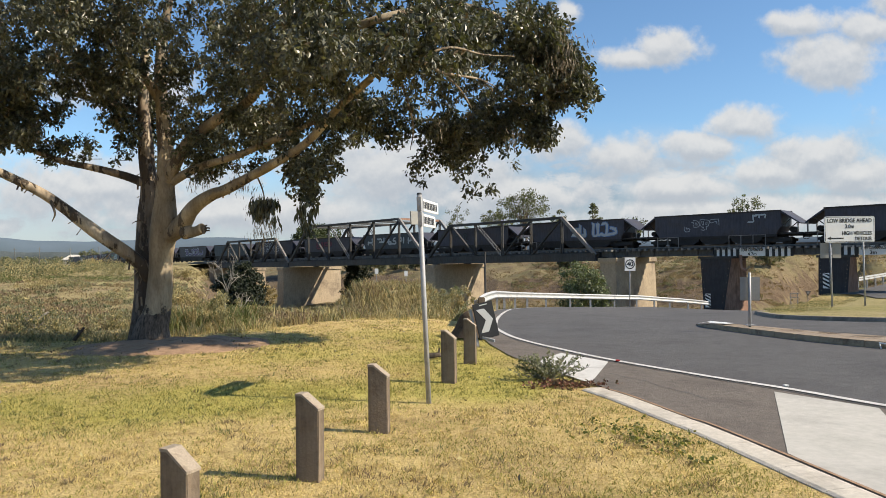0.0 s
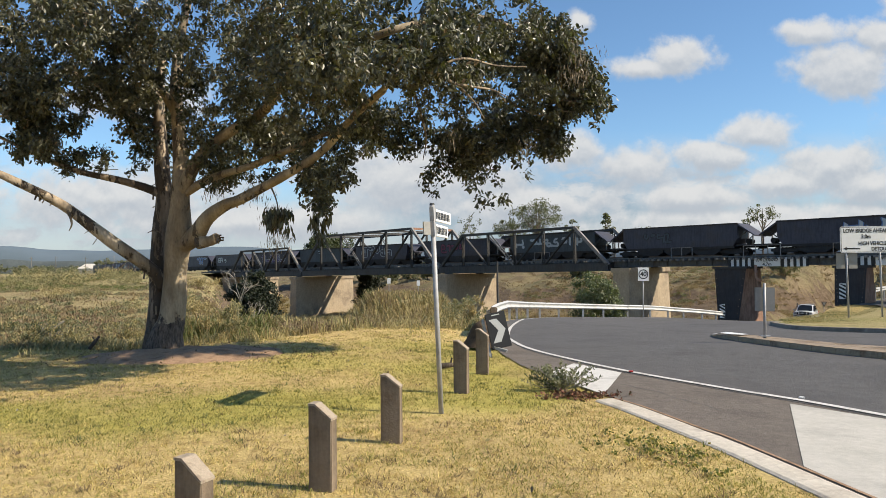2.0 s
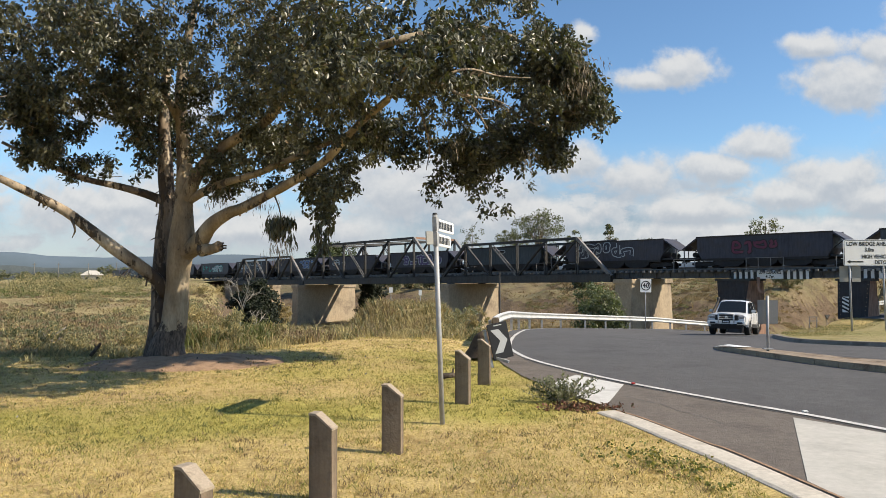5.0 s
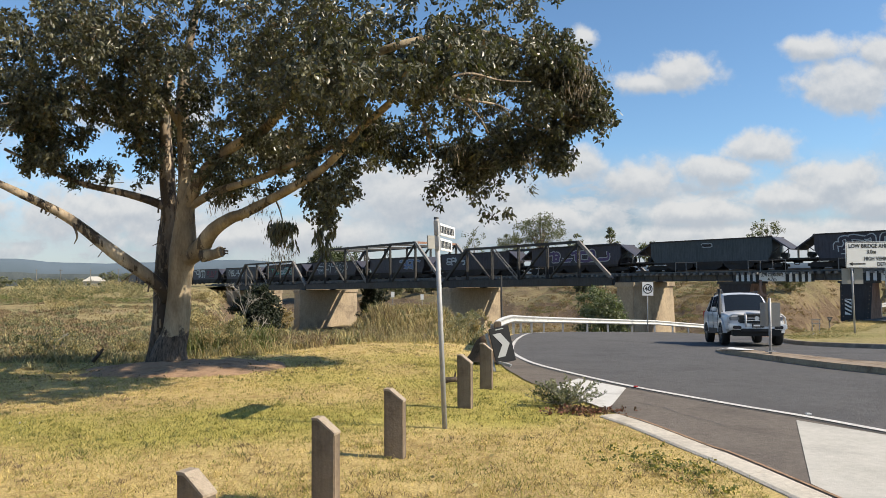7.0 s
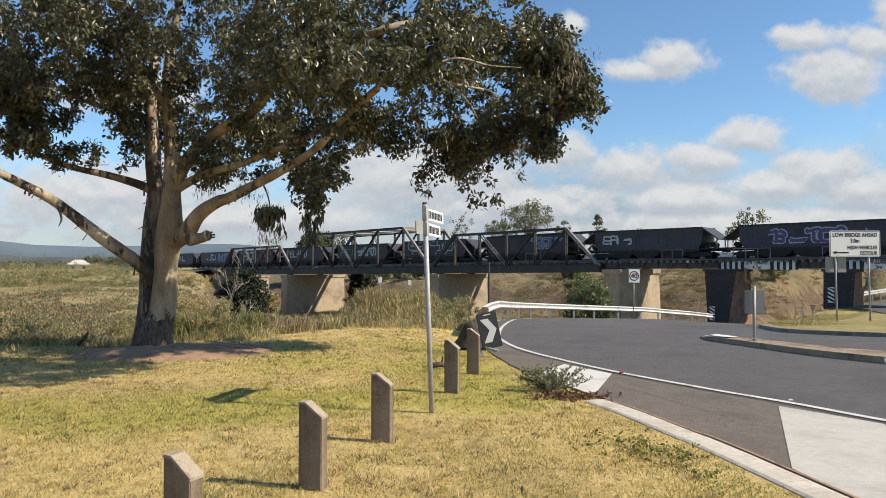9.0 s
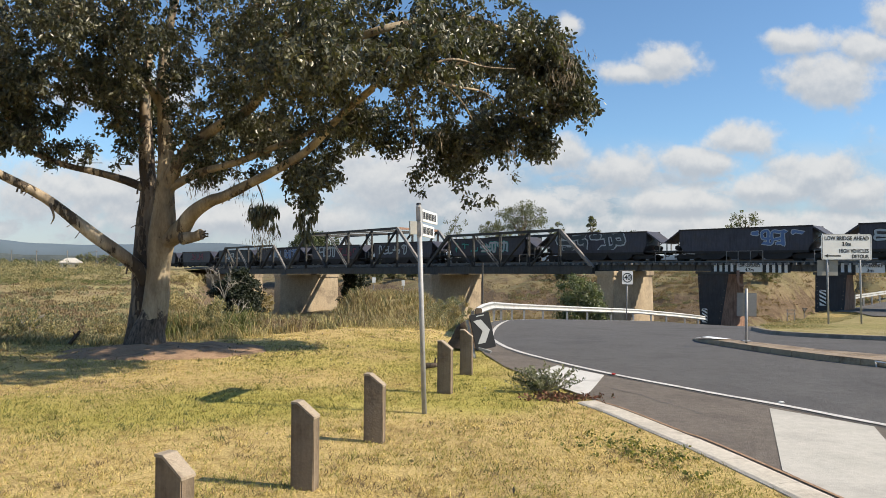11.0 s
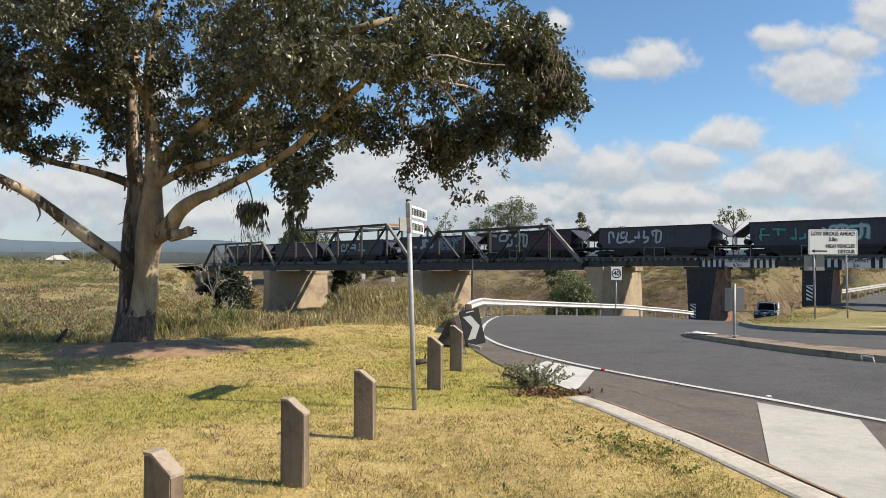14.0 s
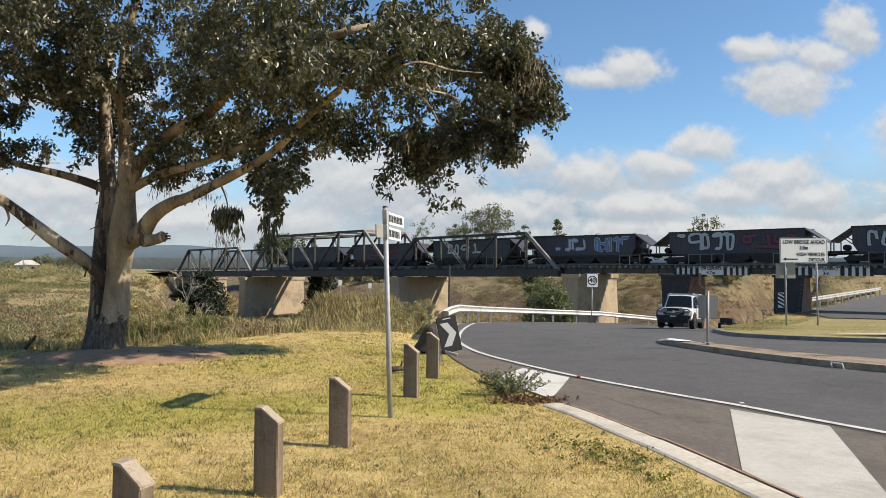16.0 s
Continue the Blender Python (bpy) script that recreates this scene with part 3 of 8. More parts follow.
def make_ground():
    xs = sorted(set([round(v, 3) for v in np.concatenate([-np.geomspace(60, 4800, 26), np.arange(-60, -14, 1.3), np.arange(-14, 22, 0.5), np.arange(22, 70, 1.3), np.geomspace(70, 4800, 26)])]))
    ys = sorted(set([round(v, 3) for v in np.concatenate([-np.geomspace(8, 4800, 14), np.arange(-8, 30, 0.5), np.arange(30, 175, 1.4), np.geomspace(175, 4800, 30)])]))
    s = Solid()
    s.v = [(x, y, land_z(x, y)) for y in ys for x in xs]
    w = len(xs)
    s.f = [(j * w + i, j * w + i + 1, (j + 1) * w + i + 1, (j + 1) * w + i) for j in range(len(ys) - 1) for i in range(w - 1)]
    s.m = []
    for f in s.f:
        x, y = (s.v[f[0]][0] + s.v[f[2]][0]) / 2, (s.v[f[0]][1] + s.v[f[2]][1]) / 2
        n = bridge_frame(x, y)[1]
        s.m.append((3 if -4.6 < land_z(x, y) < -1.9 + noise.noise(Vector((x * 0.12, y * 0.12, 1))) and n > 7 else 2) if n > 3 and x > -70 and not (n < 17 + 3 * noise.noise(Vector((x * 0.3, y * 0.3, 9))) and 0.42 < x / max(y, 1) < 0.6) else 4 if n > 3 and x > -70 else 3 if y > 25 and abs(x - rim_x(y) - 0.2) < 0.3 + 0.012 * y else 1 if y > lawn_end(x) and x < road_left(y) - 0.5 else 0)
    ob = part("ground", s, [TURF, BANK_TURF, HILL_TURF, HILL_EARTH, FOOT_TURF], None, "dry yellow-green turf falling to a gully and a grassy railway bank", smooth=True)
    lush = ob.data.attributes.new("lush", "FLOAT", "POINT")
    lush.data.foreach_set("value", [lushness(x, y) for x, y, _ in s.v])
    tagged(ob, category="ground", kind="structure")


make_ground()


def sheet(name, rows, mat, label, kind="structure", category="road", thick=0.0):
    """A lofted surface from equal rows of points."""
    s = Solid()
    w = len(rows[0])
    s.v = [tuple(p) for r in rows for p in r]
    s.f = [(j * w + i, j * w + i + 1, (j + 1) * w + i + 1, (j + 1) * w + i) for j in range(len(rows) - 1) for i in range(w - 1)]
    s.m = [0] * len(s.f)
    ob = part(name, s, mat, None, label, smooth=True)
    return tagged(ob, category=category, kind=kind)


def make_road():
    ys = list(np.arange(-40, 14, 1.0)) + list(np.arange(14, 70, 0.8)) + list(np.arange(70, 260, 4.0))
    cols = np.concatenate([np.linspace(0, 0.3, 26), np.linspace(0.33, 1, 16)])
    rows = []
    for y in ys:
        l = road_left(y)
        r = road_right(l, y)
        l -= 0.22 if y < 8.6 else 0.0
        rows.append([(l + (r - l) * c, y, road_h(l + (r - l) * c, y)) for c in cols])
    sheet("road", rows, ASPHALT, "dark grey asphalt road bending down under the railway bridge")


make_road()


def strip(name, line, width, mat, label, lift, category, group=""):
    """A flat painted band along a line of (x, y)."""
    pts = [Vector((x, y, 0)) for x, y in line]
    rows = []
    for i, p in enumerate(pts):
        d = (pts[min(i + 1, len(pts) - 1)] - pts[max(0, i - 1)]).normalized()
        side = Vector((d.y, -d.x, 0))
        row = []
        for k in (-0.5, 0, 0.5):
            q = p + side * width * k
            row.append((q.x, q.y, road_h(q.x, q.y) + lift))
        rows.append(row)
    return tagged(sheet(name, rows, mat, label, category=category), group=group)


def curve_through(pts, n):
    """Catmull-Rom points along a line."""
    out = []
    p = [Vector(q) for q in pts]
    p = [2 * p[0] - p[1]] + p + [2 * p[-1] - p[-2]]
    for i in range(1, len(p) - 2):
        for k in range(n):
            t = k / n
            a, b, c, d = p[i - 1], p[i], p[i + 1], p[i + 2]
            out.append(0.5 * (2 * b + (c - a) * t + (2 * a - 5 * b + 4 * c - d) * t * t + (3 * b - a - 3 * c + d) * t ** 3))
    out.append(p[-2])
    return out


EDGE_LINE = [(9.5, 2.2), (7.0, 4.6), (5.6, 6.25), (4.77, 7.55), (4.24, 8.53), (3.59, 9.57), (2.73, 11.26), (2.11, 13.09), (1.66, 15.2), (1.5, 17.42), (1.55, 21.0), (2.15, 26.0), (3.7, 33.0), (5.6, 37.6), (9.0, 41.8), (14.9, 48.3), (19.3, 52.8)]
edge_pts = [(p.x, p.y) for p in curve_through([(x, y, 0) for x, y in EDGE_LINE], 4)]
strip("edge_line", edge_pts, 0.11, ROAD_PAINT, "worn white painted edge line on the asphalt", 0.012, "road marking")


def polygon_sheet(name, poly, mat, label, lift, category, zfun):
    s = Solid()
    s.add([(x, y, zfun(y) + lift) for x, y in poly], [tuple(range(len(poly)))])
    ob = part(name, s, mat, None, label)
    return tagged(ob, category=category, kind="structure")


def make_shoulder():
    # older browner asphalt between the kerb and the edge line
    rows = []
    for x, y in edge_pts:
        if 2.5 < y < 27:
            l = road_left(y) - (0.2 if y < 8.6 else 0.02)
            rows.append([(l + (x - 0.1 - l) * c, y, road_h(l + (x - 0.1 - l) * c, y) + 0.006) for c in (0, 0.5, 1)])
    sheet("shoulder", rows, ASPHALT_OLD, "brownish worn asphalt shoulder beside the edge line")


make_shoulder()
polygon_sheet("pale_marking", [(2.06, 12.3), (2.6, 11.05), (1.9, 9.08), (1.55, 10.4), (1.5, 11.2)], ROAD_PAINT, "pale painted patch on the road shoulder", 0.011, "road marking", road_z)
polygon_sheet("pale_marking", [(3.96, 8.38), (2.83, 5.77), (2.9, 5.2), (3.02, 4.5), (3.2, 4.1), (3.64, 5.14), (4.62, 7.42)], PALE_PAVING, "large pale paved wedge beside the kerb", 0.011, "road marking", road_z)


def make_kerb():
    kerb = thing("kerb", pose(0, 0, 0), "pale concrete kerb in segments along the lawn", "kerb", kind="structure")
    pts = [p for p in curve_through([(3.62, -4, 0), (3.35, 0, 0), (3.1, 2.6, 0), (2.86, 4.3, 0), (2.68, 5.4, 0), (2.4, 6.8, 0), (2.05, 8.15, 0), (1.85, 8.75, 0)], 2)]
    width = 0.29
    for i in range(len(pts) - 1):
        a, b = pts[i], pts[i + 1]
        d = (b - a).normalized()
        side = Vector((d.y, -d.x, 0))
        a2, b2 = a + d * 0.002, b - d * 0.002
        prof = [(-width / 2 - 0.01, -0.1), (-width / 2, -0.002), (-width / 2 + 0.03, 0.012), (0.0, 0.018), (width / 2 - 0.04, 0.016), (width / 2 - 0.008, 0.008), (width / 2, -0.1)]
        a2 = a2 + side * 0.006 * math.sin(i * 2.3)
        b2 = b2 + side * 0.006 * math.sin(i * 2.3 + 0.6)
        s = Solid()
        n = len(prof)
        s.add([a2 + side * u + Vector((0, 0, z)) for u, z in prof] + [b2 + side * u + Vector((0, 0, z)) for u, z in prof],
              [(k, (k + 1) % n, n + (k + 1) % n, n + k) for k in range(n)] + [tuple(range(n - 1, -1, -1)), tuple(range(n, 2 * n))])
        part("kerb_stone", s, CONCRETE, kerb)


make_kerb()
crack = [(3.28, 2.6), (3.05, 4.3), (2.87, 5.4), (2.62, 6.75), (2.5, 7.1), (2.3, 7.9), (2.16, 8.4), (1.98, 8.8)]
strip("joint", [(p.x, p.y) for p in curve_through([(x - 0.012, y, 0) for x, y in crack], 5)], 0.035, DIRT, "dark open joint between the kerb and the asphalt", 0.014, "joint")
strip("crack", [(2.35, 9.9), (2.5, 9.5), (2.66, 9.25), (2.74, 8.8), (2.95, 8.3), (3.0, 8.0)], 0.012, ASPHALT, "thin crack across the worn shoulder", 0.011, "crack")
strip("tar_seam", [(p[0] - 0.12, p[1] - 0.06) for p in edge_pts if 5 < p[1] < 16], 0.05, ASPHALT, "dark seam beside the white edge line", 0.01, "seam")
for sx, sy, col, what in ((4.27, 8.72, SIGN_WHITE, "white"), (2.74, 11.02, RED_PAINT, "red")):
    tagged(part("road_stud", Solid().box((sx, sy, 0.018), (0.07, 0.05, 0.02)), col, None, "small %s raised road stud beside the edge line" % what, bevel=0.008), category="road stud")


def raised_island(name, outline, mat_top, mat_kerb, label, height, kerb_w, top_z=None, top_name="top", nose=None):
    """A traffic island: kerb stones round a filled top."""
    th = thing(name, pose(0, 0, 0), label, "traffic island")
    n = len(outline)
    c = sum((Vector((x, y, 0)) for x, y in outline), Vector()) / n
    lift_at = lambda p: height * (1.0 if nose is None else 0.25 + 0.75 * soft((p - Vector((*nose, 0))).length, 0.1, 1.8))
    inner = []
    for i, (x, y) in enumerate(outline):
        p, q = Vector((*outline[i - 1], 0)), Vector((*outline[(i + 1) % n], 0))
        d = (q - p).normalized()
        side = Vector((-d.y, d.x, 0))
        inner.append(Vector((x, y, 0)) + side * kerb_w)
    for i in range(n):
        j = (i + 1) % n
        a, b, ai, bi = Vector((*outline[i], 0)), Vector((*outline[j], 0)), inner[i], inner[j]
        e = (b - a).normalized() * 0.002
        za, zb = road_z(a.y), road_z(b.y)
        s = Solid()
        slope_a, slope_b = (ai - a) * 0.25, (bi - b) * 0.25
        s.add([a + e + Vector((0, 0, za - 0.1)), b - e + Vector((0, 0, zb - 0.1)), bi - e + Vector((0, 0, zb - 0.1)), ai + e + Vector((0, 0, za - 0.1)),
               a + e + slope_a + Vector((0, 0, za + lift_at(a))), b - e + slope_b + Vector((0, 0, zb + lift_at(b))), bi - e + Vector((0, 0, zb + lift_at(b))), ai + e + Vector((0, 0, za + lift_at(a)))],
              [(0, 1, 5, 4), (1, 2, 6, 5), (2, 3, 7, 6), (3, 0, 4, 7), (4, 5, 6, 7), (0, 3, 2, 1)])
        part("kerb_stone", s, mat_kerb, th, bevel=0.006)
    # the top, as rings drawn in towards the middle line
    s = Solid()
    rings = 9
    for r in range(rings):
        f = r / (rings - 1) * 0.985
        for p in inner:
            q = p + (c - p) * f
            z = road_z(q.y) + lift_at(Vector((q.x, q.y, 0))) - 0.004
            if top_z:
                z += (max(top_z(q.x, q.y), z) - z) * soft(f, 0.0, 0.35)
            s.v.append((q.x, q.y, z))
    s.f = [(r * n + i, r * n + (i + 1) % n, (r + 1) * n + (i + 1) % n, (r + 1) * n + i) for r in range(rings - 1) for i in range(n)]
    s.f.append(tuple((rings - 1) * n + i for i in range(n)))
    s.m = [0] * len(s.f)
    part(top_name, s, mat_top, th, smooth=True)
    return th


def outline_of(pts, n=4):
    pts3 = [(x, y, 0) for x, y in pts] + [(*pts[0], 0)]
    return [(p.x, p.y) for p in curve_through(pts3, n)][:-1]


SPLITTER = [(7.38, 20.4), (7.15, 19.4), (7.02, 17.5), (7.05, 15.8), (7.2, 14.3), (7.5, 13.1), (7.9, 12.3), (8.8, 11.0), (10.4, 9.2), (10.8, 9.7), (9.2, 11.6), (8.35, 12.8), (8.0, 13.7), (7.75, 15.2), (7.62, 16.6), (7.58, 18.3), (7.55, 19.6)]
raised_island("splitter_island", outline_of(SPLITTER, 2), KERB_TOP, KERB_BROWN, "narrow brown concrete splitter island with a pale nose", 0.12, 0.1, nose=(7.38, 20.4))
nose = Solid()
ring = [(7.4, 20.3), (7.22, 19.6), (7.12, 18.9), (7.06, 18.0), (7.25, 17.8), (7.5, 18.0), (7.5, 19.0), (7.48, 19.8)]
nose.add([(x, y, road_z(y) + 0.05 + 0.1 * soft(20.4 - y, 0.1, 1.8)) for x, y in ring] + [(7.3, 19.0, road_z(19.0) + 0.17)], [(i, (i + 1) % 8, 8) for i in range(8)])
tagged(part("nose_paint", nose, SIGN_WHITE, None, "worn white paint on the nose of the splitter island"), category="road marking", kind="structure")
tagged(part("kerb_staple", Solid().tube([(7.8, 12.44, -0.04), (7.77, 12.43, 0.06), (7.84, 12.2, 0.06), (7.87, 12.21, -0.04)], [0.014] * 4, 8), SIGN_WHITE, None, "white bent steel bar against the splitter island kerb"), category="kerb bar")
GRASS_ISLAND = [(13.6, 30.6), (12.5, 27.6), (11.7, 25.2), (11.5, 23.4), (12.2, 21.6), (13.8, 19.8), (17, 18.4), (24, 17.4), (40, 17.0), (52, 24.0), (50, 45), (40, 58), (34.8, 60.5), (31.8, 58.2), (27.5, 51.5), (22.5, 43.5), (17.5, 36.0)]
raised_island("grass_island", outline_of(GRASS_ISLAND, 4), ISLAND_TURF, KERB_GREY, "large dry grass traffic island with a grey concrete kerb", 0.13, 0.3, island_mound, "turf")


polygon_sheet("side_road", [(32.4, 54.6), (28.6, 46.0), (31.0, 41.6), (47, 50), (49, 65), (39.2, 61.5)], ASPHALT, "grey side road beyond the steel pier", 0.06, "road", lambda y: max(island_mound(0, y), road_z(y) + 0.14))
def make_side_road():
    rows = []
    for t in range(-8, 56, 4):
        row = []
        for w in (0.4, 3.0, 6.0, 9.0, 12.0):
            x, y = 37 + (22.2 * t + 23 * w) / 32, 62 + (23 * t - 22.2 * w) / 32
            row.append((x, y, land_z(x, y) + 0.14))
        rows.append(row)
    sheet("side_road", rows, ASPHALT, "grey side road climbing away behind the railway bridge")


make_side_road()
polygon_sheet("pale_slab", [(13.6, 21.9), (15.6, 21.0), (20, 20.1), (26, 19.6), (26, 20.6), (20, 21.2), (16, 22.4)], PALE_PAVING, "pale concrete slab set in the grass island", 0.06, "slab", lambda y: max(island_mound(0, y), road_z(y) + 0.14))


def make_ranges():
    """Blue ranges along the horizon, with the haze put into their colours."""
    s = Solid()
    n = 160
    for i in range(n + 1):
        a = radians(-75 + 150 * i / n)
        x, y = 4300 * math.sin(a), 4300 * math.cos(a)
        h = 98 + 34 * (noise.noise(Vector((i * 0.09, 0, 3))) + 0.5 * noise.noise(Vector((i * 0.3, 1, 3)))) + 45 * max(0, math.cos(a + 0.55)) ** 8
        s.v += [(x, y, -40), (x * 0.985, y * 0.985, max(20, h) * (0.5 + 0.16 * noise.noise(Vector((i * 0.22, 4, 3))))), (x * 1.01, y * 1.01, max(25, h))]
    s.f = [(3 * i + k, 3 * i + k + 1, 3 * (i + 1) + k + 1, 3 * (i + 1) + k) for i in range(n) for k in (0, 1)]
    s.m = [0, 1] * n
    tagged(part("backdrop", s, [FOOTHILL, MOUNTAIN], None, "ranges low on the horizon, coloured blue for the haze", smooth=True), category="hills", kind="structure")


make_ranges()

# ---- railway bridge ----
DECK_Z = 1.68     # underside of the girders
RAIL_Z = 2.55
TRUSS_W = 8.0
CHORD_Z = 1.27    # underside of the trusses


ay_bridge = from_bridge(0, 1, 0) - from_bridge(0, 0, 0)


def make_truss_span(s0, s1, height, panels, label):
    """A steel through span: two trusses, floor beams and open timber deck. s0 is the far end."""
    span = thing("truss_span", pose(0, 0, 0), label, "bridge span", "truss spans of the railway bridge", kind="")
    z0, z1 = DECK_Z + 0.35, DECK_Z + 0.35 + height
    step = (s1 - s0) / panels
    P = on_line
    for side, n in enumerate((0.0, TRUSS_W)):
        inward = 1 if side == 0 else -1
        part("bottom_chord", Solid().beam(P(s0, n, CHORD_Z + 0.42), P(s1, n, CHORD_Z + 0.42), 0.34, 0.84), BRIDGE_STEEL, span)
        part("top_chord", Solid().beam(P(s0 + step, n, z1), P(s1 - step, n, z1), 0.36, 0.3), BRIDGE_STEEL, span)
        for a, b in ((s0, s0 + step), (s1, s1 - step)):
            # the near end post gets the paler steel to show it sunlit
            part("end_post", Solid().beam(P(a, n, z0 - 0.1), P(b, n, z1 + 0.05), 0.34, 0.34, up=(1, 1, 0)), BRIDGE_STEEL_PALE if a == s1 else BRIDGE_STEEL, span, "sloping end post in pale grey for its sunlit face" if a == s1 else "")
        for i in range(1, panels):
            s = s0 + step * i
            # laced vertical: two flats joined by short bars
            v = Solid()
            for d in (-0.13, 0.13):
                v.beam(P(s + d, n, z0), P(s + d, n, z1), 0.2, 0.05, up=(1, -1, 0))
            k = int(height / 0.32)
            for j in range(k):
                za = z0 + 0.1 + (height - 0.2) * j / k
                zb = z0 + 0.1 + (height - 0.2) * (j + 1) / k
                sgn = 1 if j % 2 else -1
                v.beam(P(s - 0.12 * sgn, n, za), P(s + 0.12 * sgn, n, zb), 0.03, 0.05, up=(1, 1, 0))
            part("vertical", v, BRIDGE_STEEL, span)
        for i in range(1, panels - 1):
            a, b = s0 + step * i, s0 + step * (i + 1)
            za, zb = (z1, z0) if i < panels / 2 else (z0, z1)
            pa, pb = P(a, n + 0.1 * inward, za), P(b, n + 0.1 * inward, zb)
            if i == 2:
                # a laced member: two flats and zigzag bars
                v = Solid()
                run = (pb - pa).normalized()
                off = run.cross(ay_bridge).normalized() * 0.16
                for sgn in (-1, 1):
                    v.beam(pa + off * sgn, pb + off * sgn, 0.14, 0.06, up=(1, 1, 0))
                k = int((pb - pa).length / 0.4)
                for j in range(k):
                    sgn = 1 if j % 2 else -1
                    v.beam(pa + (pb - pa) * (j / k) - off * sgn, pa + (pb - pa) * ((j + 1) / k) + off * sgn, 0.03, 0.06, up=(1, 1, 0))
                part("diagonal", v, BRIDGE_STEEL_PALE, span, "laced pale grey diagonal")
            else:
                part("diagonal", Solid().beam(pa, pb, 0.14, 0.32, up=(1, 1, 0)), BRIDGE_STEEL, span)
    for i in range(panels + 1):
        s = s0 + step * i
        part("floor_beam", Solid().beam(P(s, 0.1, CHORD_Z + 0.4), P(s, TRUSS_W - 0.1, CHORD_Z + 0.4), 0.26, 0.74), BRIDGE_STEEL, span)
        if height > 5 and 1 <= i < panels:
            part("top_strut", Solid().beam(P(s, 0.1, z1), P(s, TRUSS_W - 0.1, z1), 0.2, 0.3), RUST if i == panels - 1 else BRIDGE_STEEL, span)
    for n in (2.2, 3.8):
        part("stringer", Solid().beam(P(s0 + 0.1, n, RAIL_Z - 0.54), P(s1 - 0.1, n, RAIL_Z - 0.54), 0.25, 0.38), BRIDGE_STEEL, span)
    return span


def make_deck(s0, s1, n_lo, n_hi):
    """Sleepers and rails."""
    deck = thing("railway_track", pose(0, 0, 0), "two steel rails on grey timber sleepers across the bridge", "railway track")
    s = Solid()
    x = s0
    ax = (from_bridge(1, 0, 0) - from_bridge(0, 0, 0))
    ay = (from_bridge(0, 1, 0) - from_bridge(0, 0, 0))
    rot = Matrix((ax, ay, Vector((0, 0, 1)))).transposed()
    while x < s1:
        lo, hi = (n_lo, n_hi) if x < -13.4 else (n_lo - 0.3, n_hi + 0.3)
        s.box(on_line(x, (lo + hi) / 2, RAIL_Z - 0.2), (0.24, hi - lo, 0.2), rot)
        x += 0.66
    tagged(part("timber_decking", s, SLEEPER, deck), kind="stuff")
    def runs(n, z, w, h):
        """A straight run of steel or timber over the level and the falling part."""
        r = Solid()
        for a, b in ((s0, -17.8), (-17.8, s1)):
            r.beam(on_line(a, n, z), on_line(b, n, z), w, h)
        return r

    plate = Solid()
    for a, b, n, w in ((s0, -17.8, 4.0, 7.2), (-17.8, -13.4, 4.0, 7.2), (-13.4, s1, 3.0, 4.1)):
        plate.beam(on_line(a, n, RAIL_Z - 0.42), on_line(b, n, RAIL_Z - 0.42), w, 0.2)
    part("deck_plate", plate, BRIDGE_STEEL, deck)
    for n, z, h in ((1.75, RAIL_Z - 0.02, 0.18), (4.3, RAIL_Z - 0.02, 0.18), (5.55, RAIL_Z + 0.1, 0.36)):
        part("guard_timber", runs(n, z, 0.16, h), SLEEPER, deck)
    for n in (2.47, 3.53):
        part("rail", runs(n, RAIL_Z - 0.05, 0.07, 0.1), BRIDGE_STEEL_PALE, deck)


def make_girder_span(s0, s1, label):
    span = thing("girder_span", pose(0, 0, 0), label, "bridge span", "girder spans of the railway bridge")
    P = from_bridge
    for n in (0.75, 5.25):
        g = Solid().beam(P(s0, n, DECK_Z + 0.29), P(s1, n, DECK_Z + 0.29), 0.05, 0.54)
        for z in (DECK_Z + 0.02, DECK_Z + 0.56):
            g.beam(P(s0, n, z), P(s1, n, z), 0.4, 0.05)
        k = int((s1 - s0) / 1.4)
        for i in range(k + 1):
            s = s0 + (s1 - s0) * i / k
            g.beam(P(s, n - 0.1, DECK_Z + 0.05), P(s, n - 0.1, DECK_Z + 0.54), 0.04, 0.16, up=(1, 1, 0))
        part("girder", g, GIRDER_STEEL, span)
    part("walkway", Solid().beam(P(s0, 0.75, RAIL_Z - 0.07), P(s1, 0.75, RAIL_Z - 0.07), 0.6, 0.05), BRIDGE_STEEL, span)
    return span


make_truss_span(-98.3, -73.2, 4.1, 6, "short grey steel truss span over the gully")
make_truss_span(-73.0, -39.7, 5.6, 6, "long tall grey steel truss span over the gully")
make_truss_span(-39.5, -13.5, 4.1, 6, "grey steel truss span with a sloping end post coloured as sunlit")
make_deck(-112, 70, 0.3, 5.7)
for a, b in ((-13.2, 0.6), (0.9, 13.2), (13.5, 27), (27.3, 41), (41.3, 56)):
    make_girder_span(a, b, "riveted grey steel girder span carrying the railway")


def writing(name, text, size, mat, parent, m, align="CENTER", width=1.0):
    cu = bpy.data.curves.new(name, "FONT")
    cu.body, cu.size, cu.align_x, cu.align_y = text, size, align, "CENTER"
    cu.extrude, cu.offset = 0.003, size * 0.022
    tmp = bpy.data.objects.new(name, cu)
    me = bpy.data.meshes.new_from_object(tmp)
    bpy.data.objects.remove(tmp)
    me.materials.append(mat)
    ob = new(name, me)
    ob.parent = parent
    ob.matrix_basis = m @ Matrix.Diagonal((width, 1, 1, 1))
    return ob


FACE = Matrix.Rotation(radians(-45), 4, "Z")   # local x runs along the bridge, local -y faces the road


def facing(s, n, z):
    return Matrix.Translation(on_line(s, n, z)) @ FACE


UPRIGHT = Matrix.Rotation(radians(90), 4, "X")


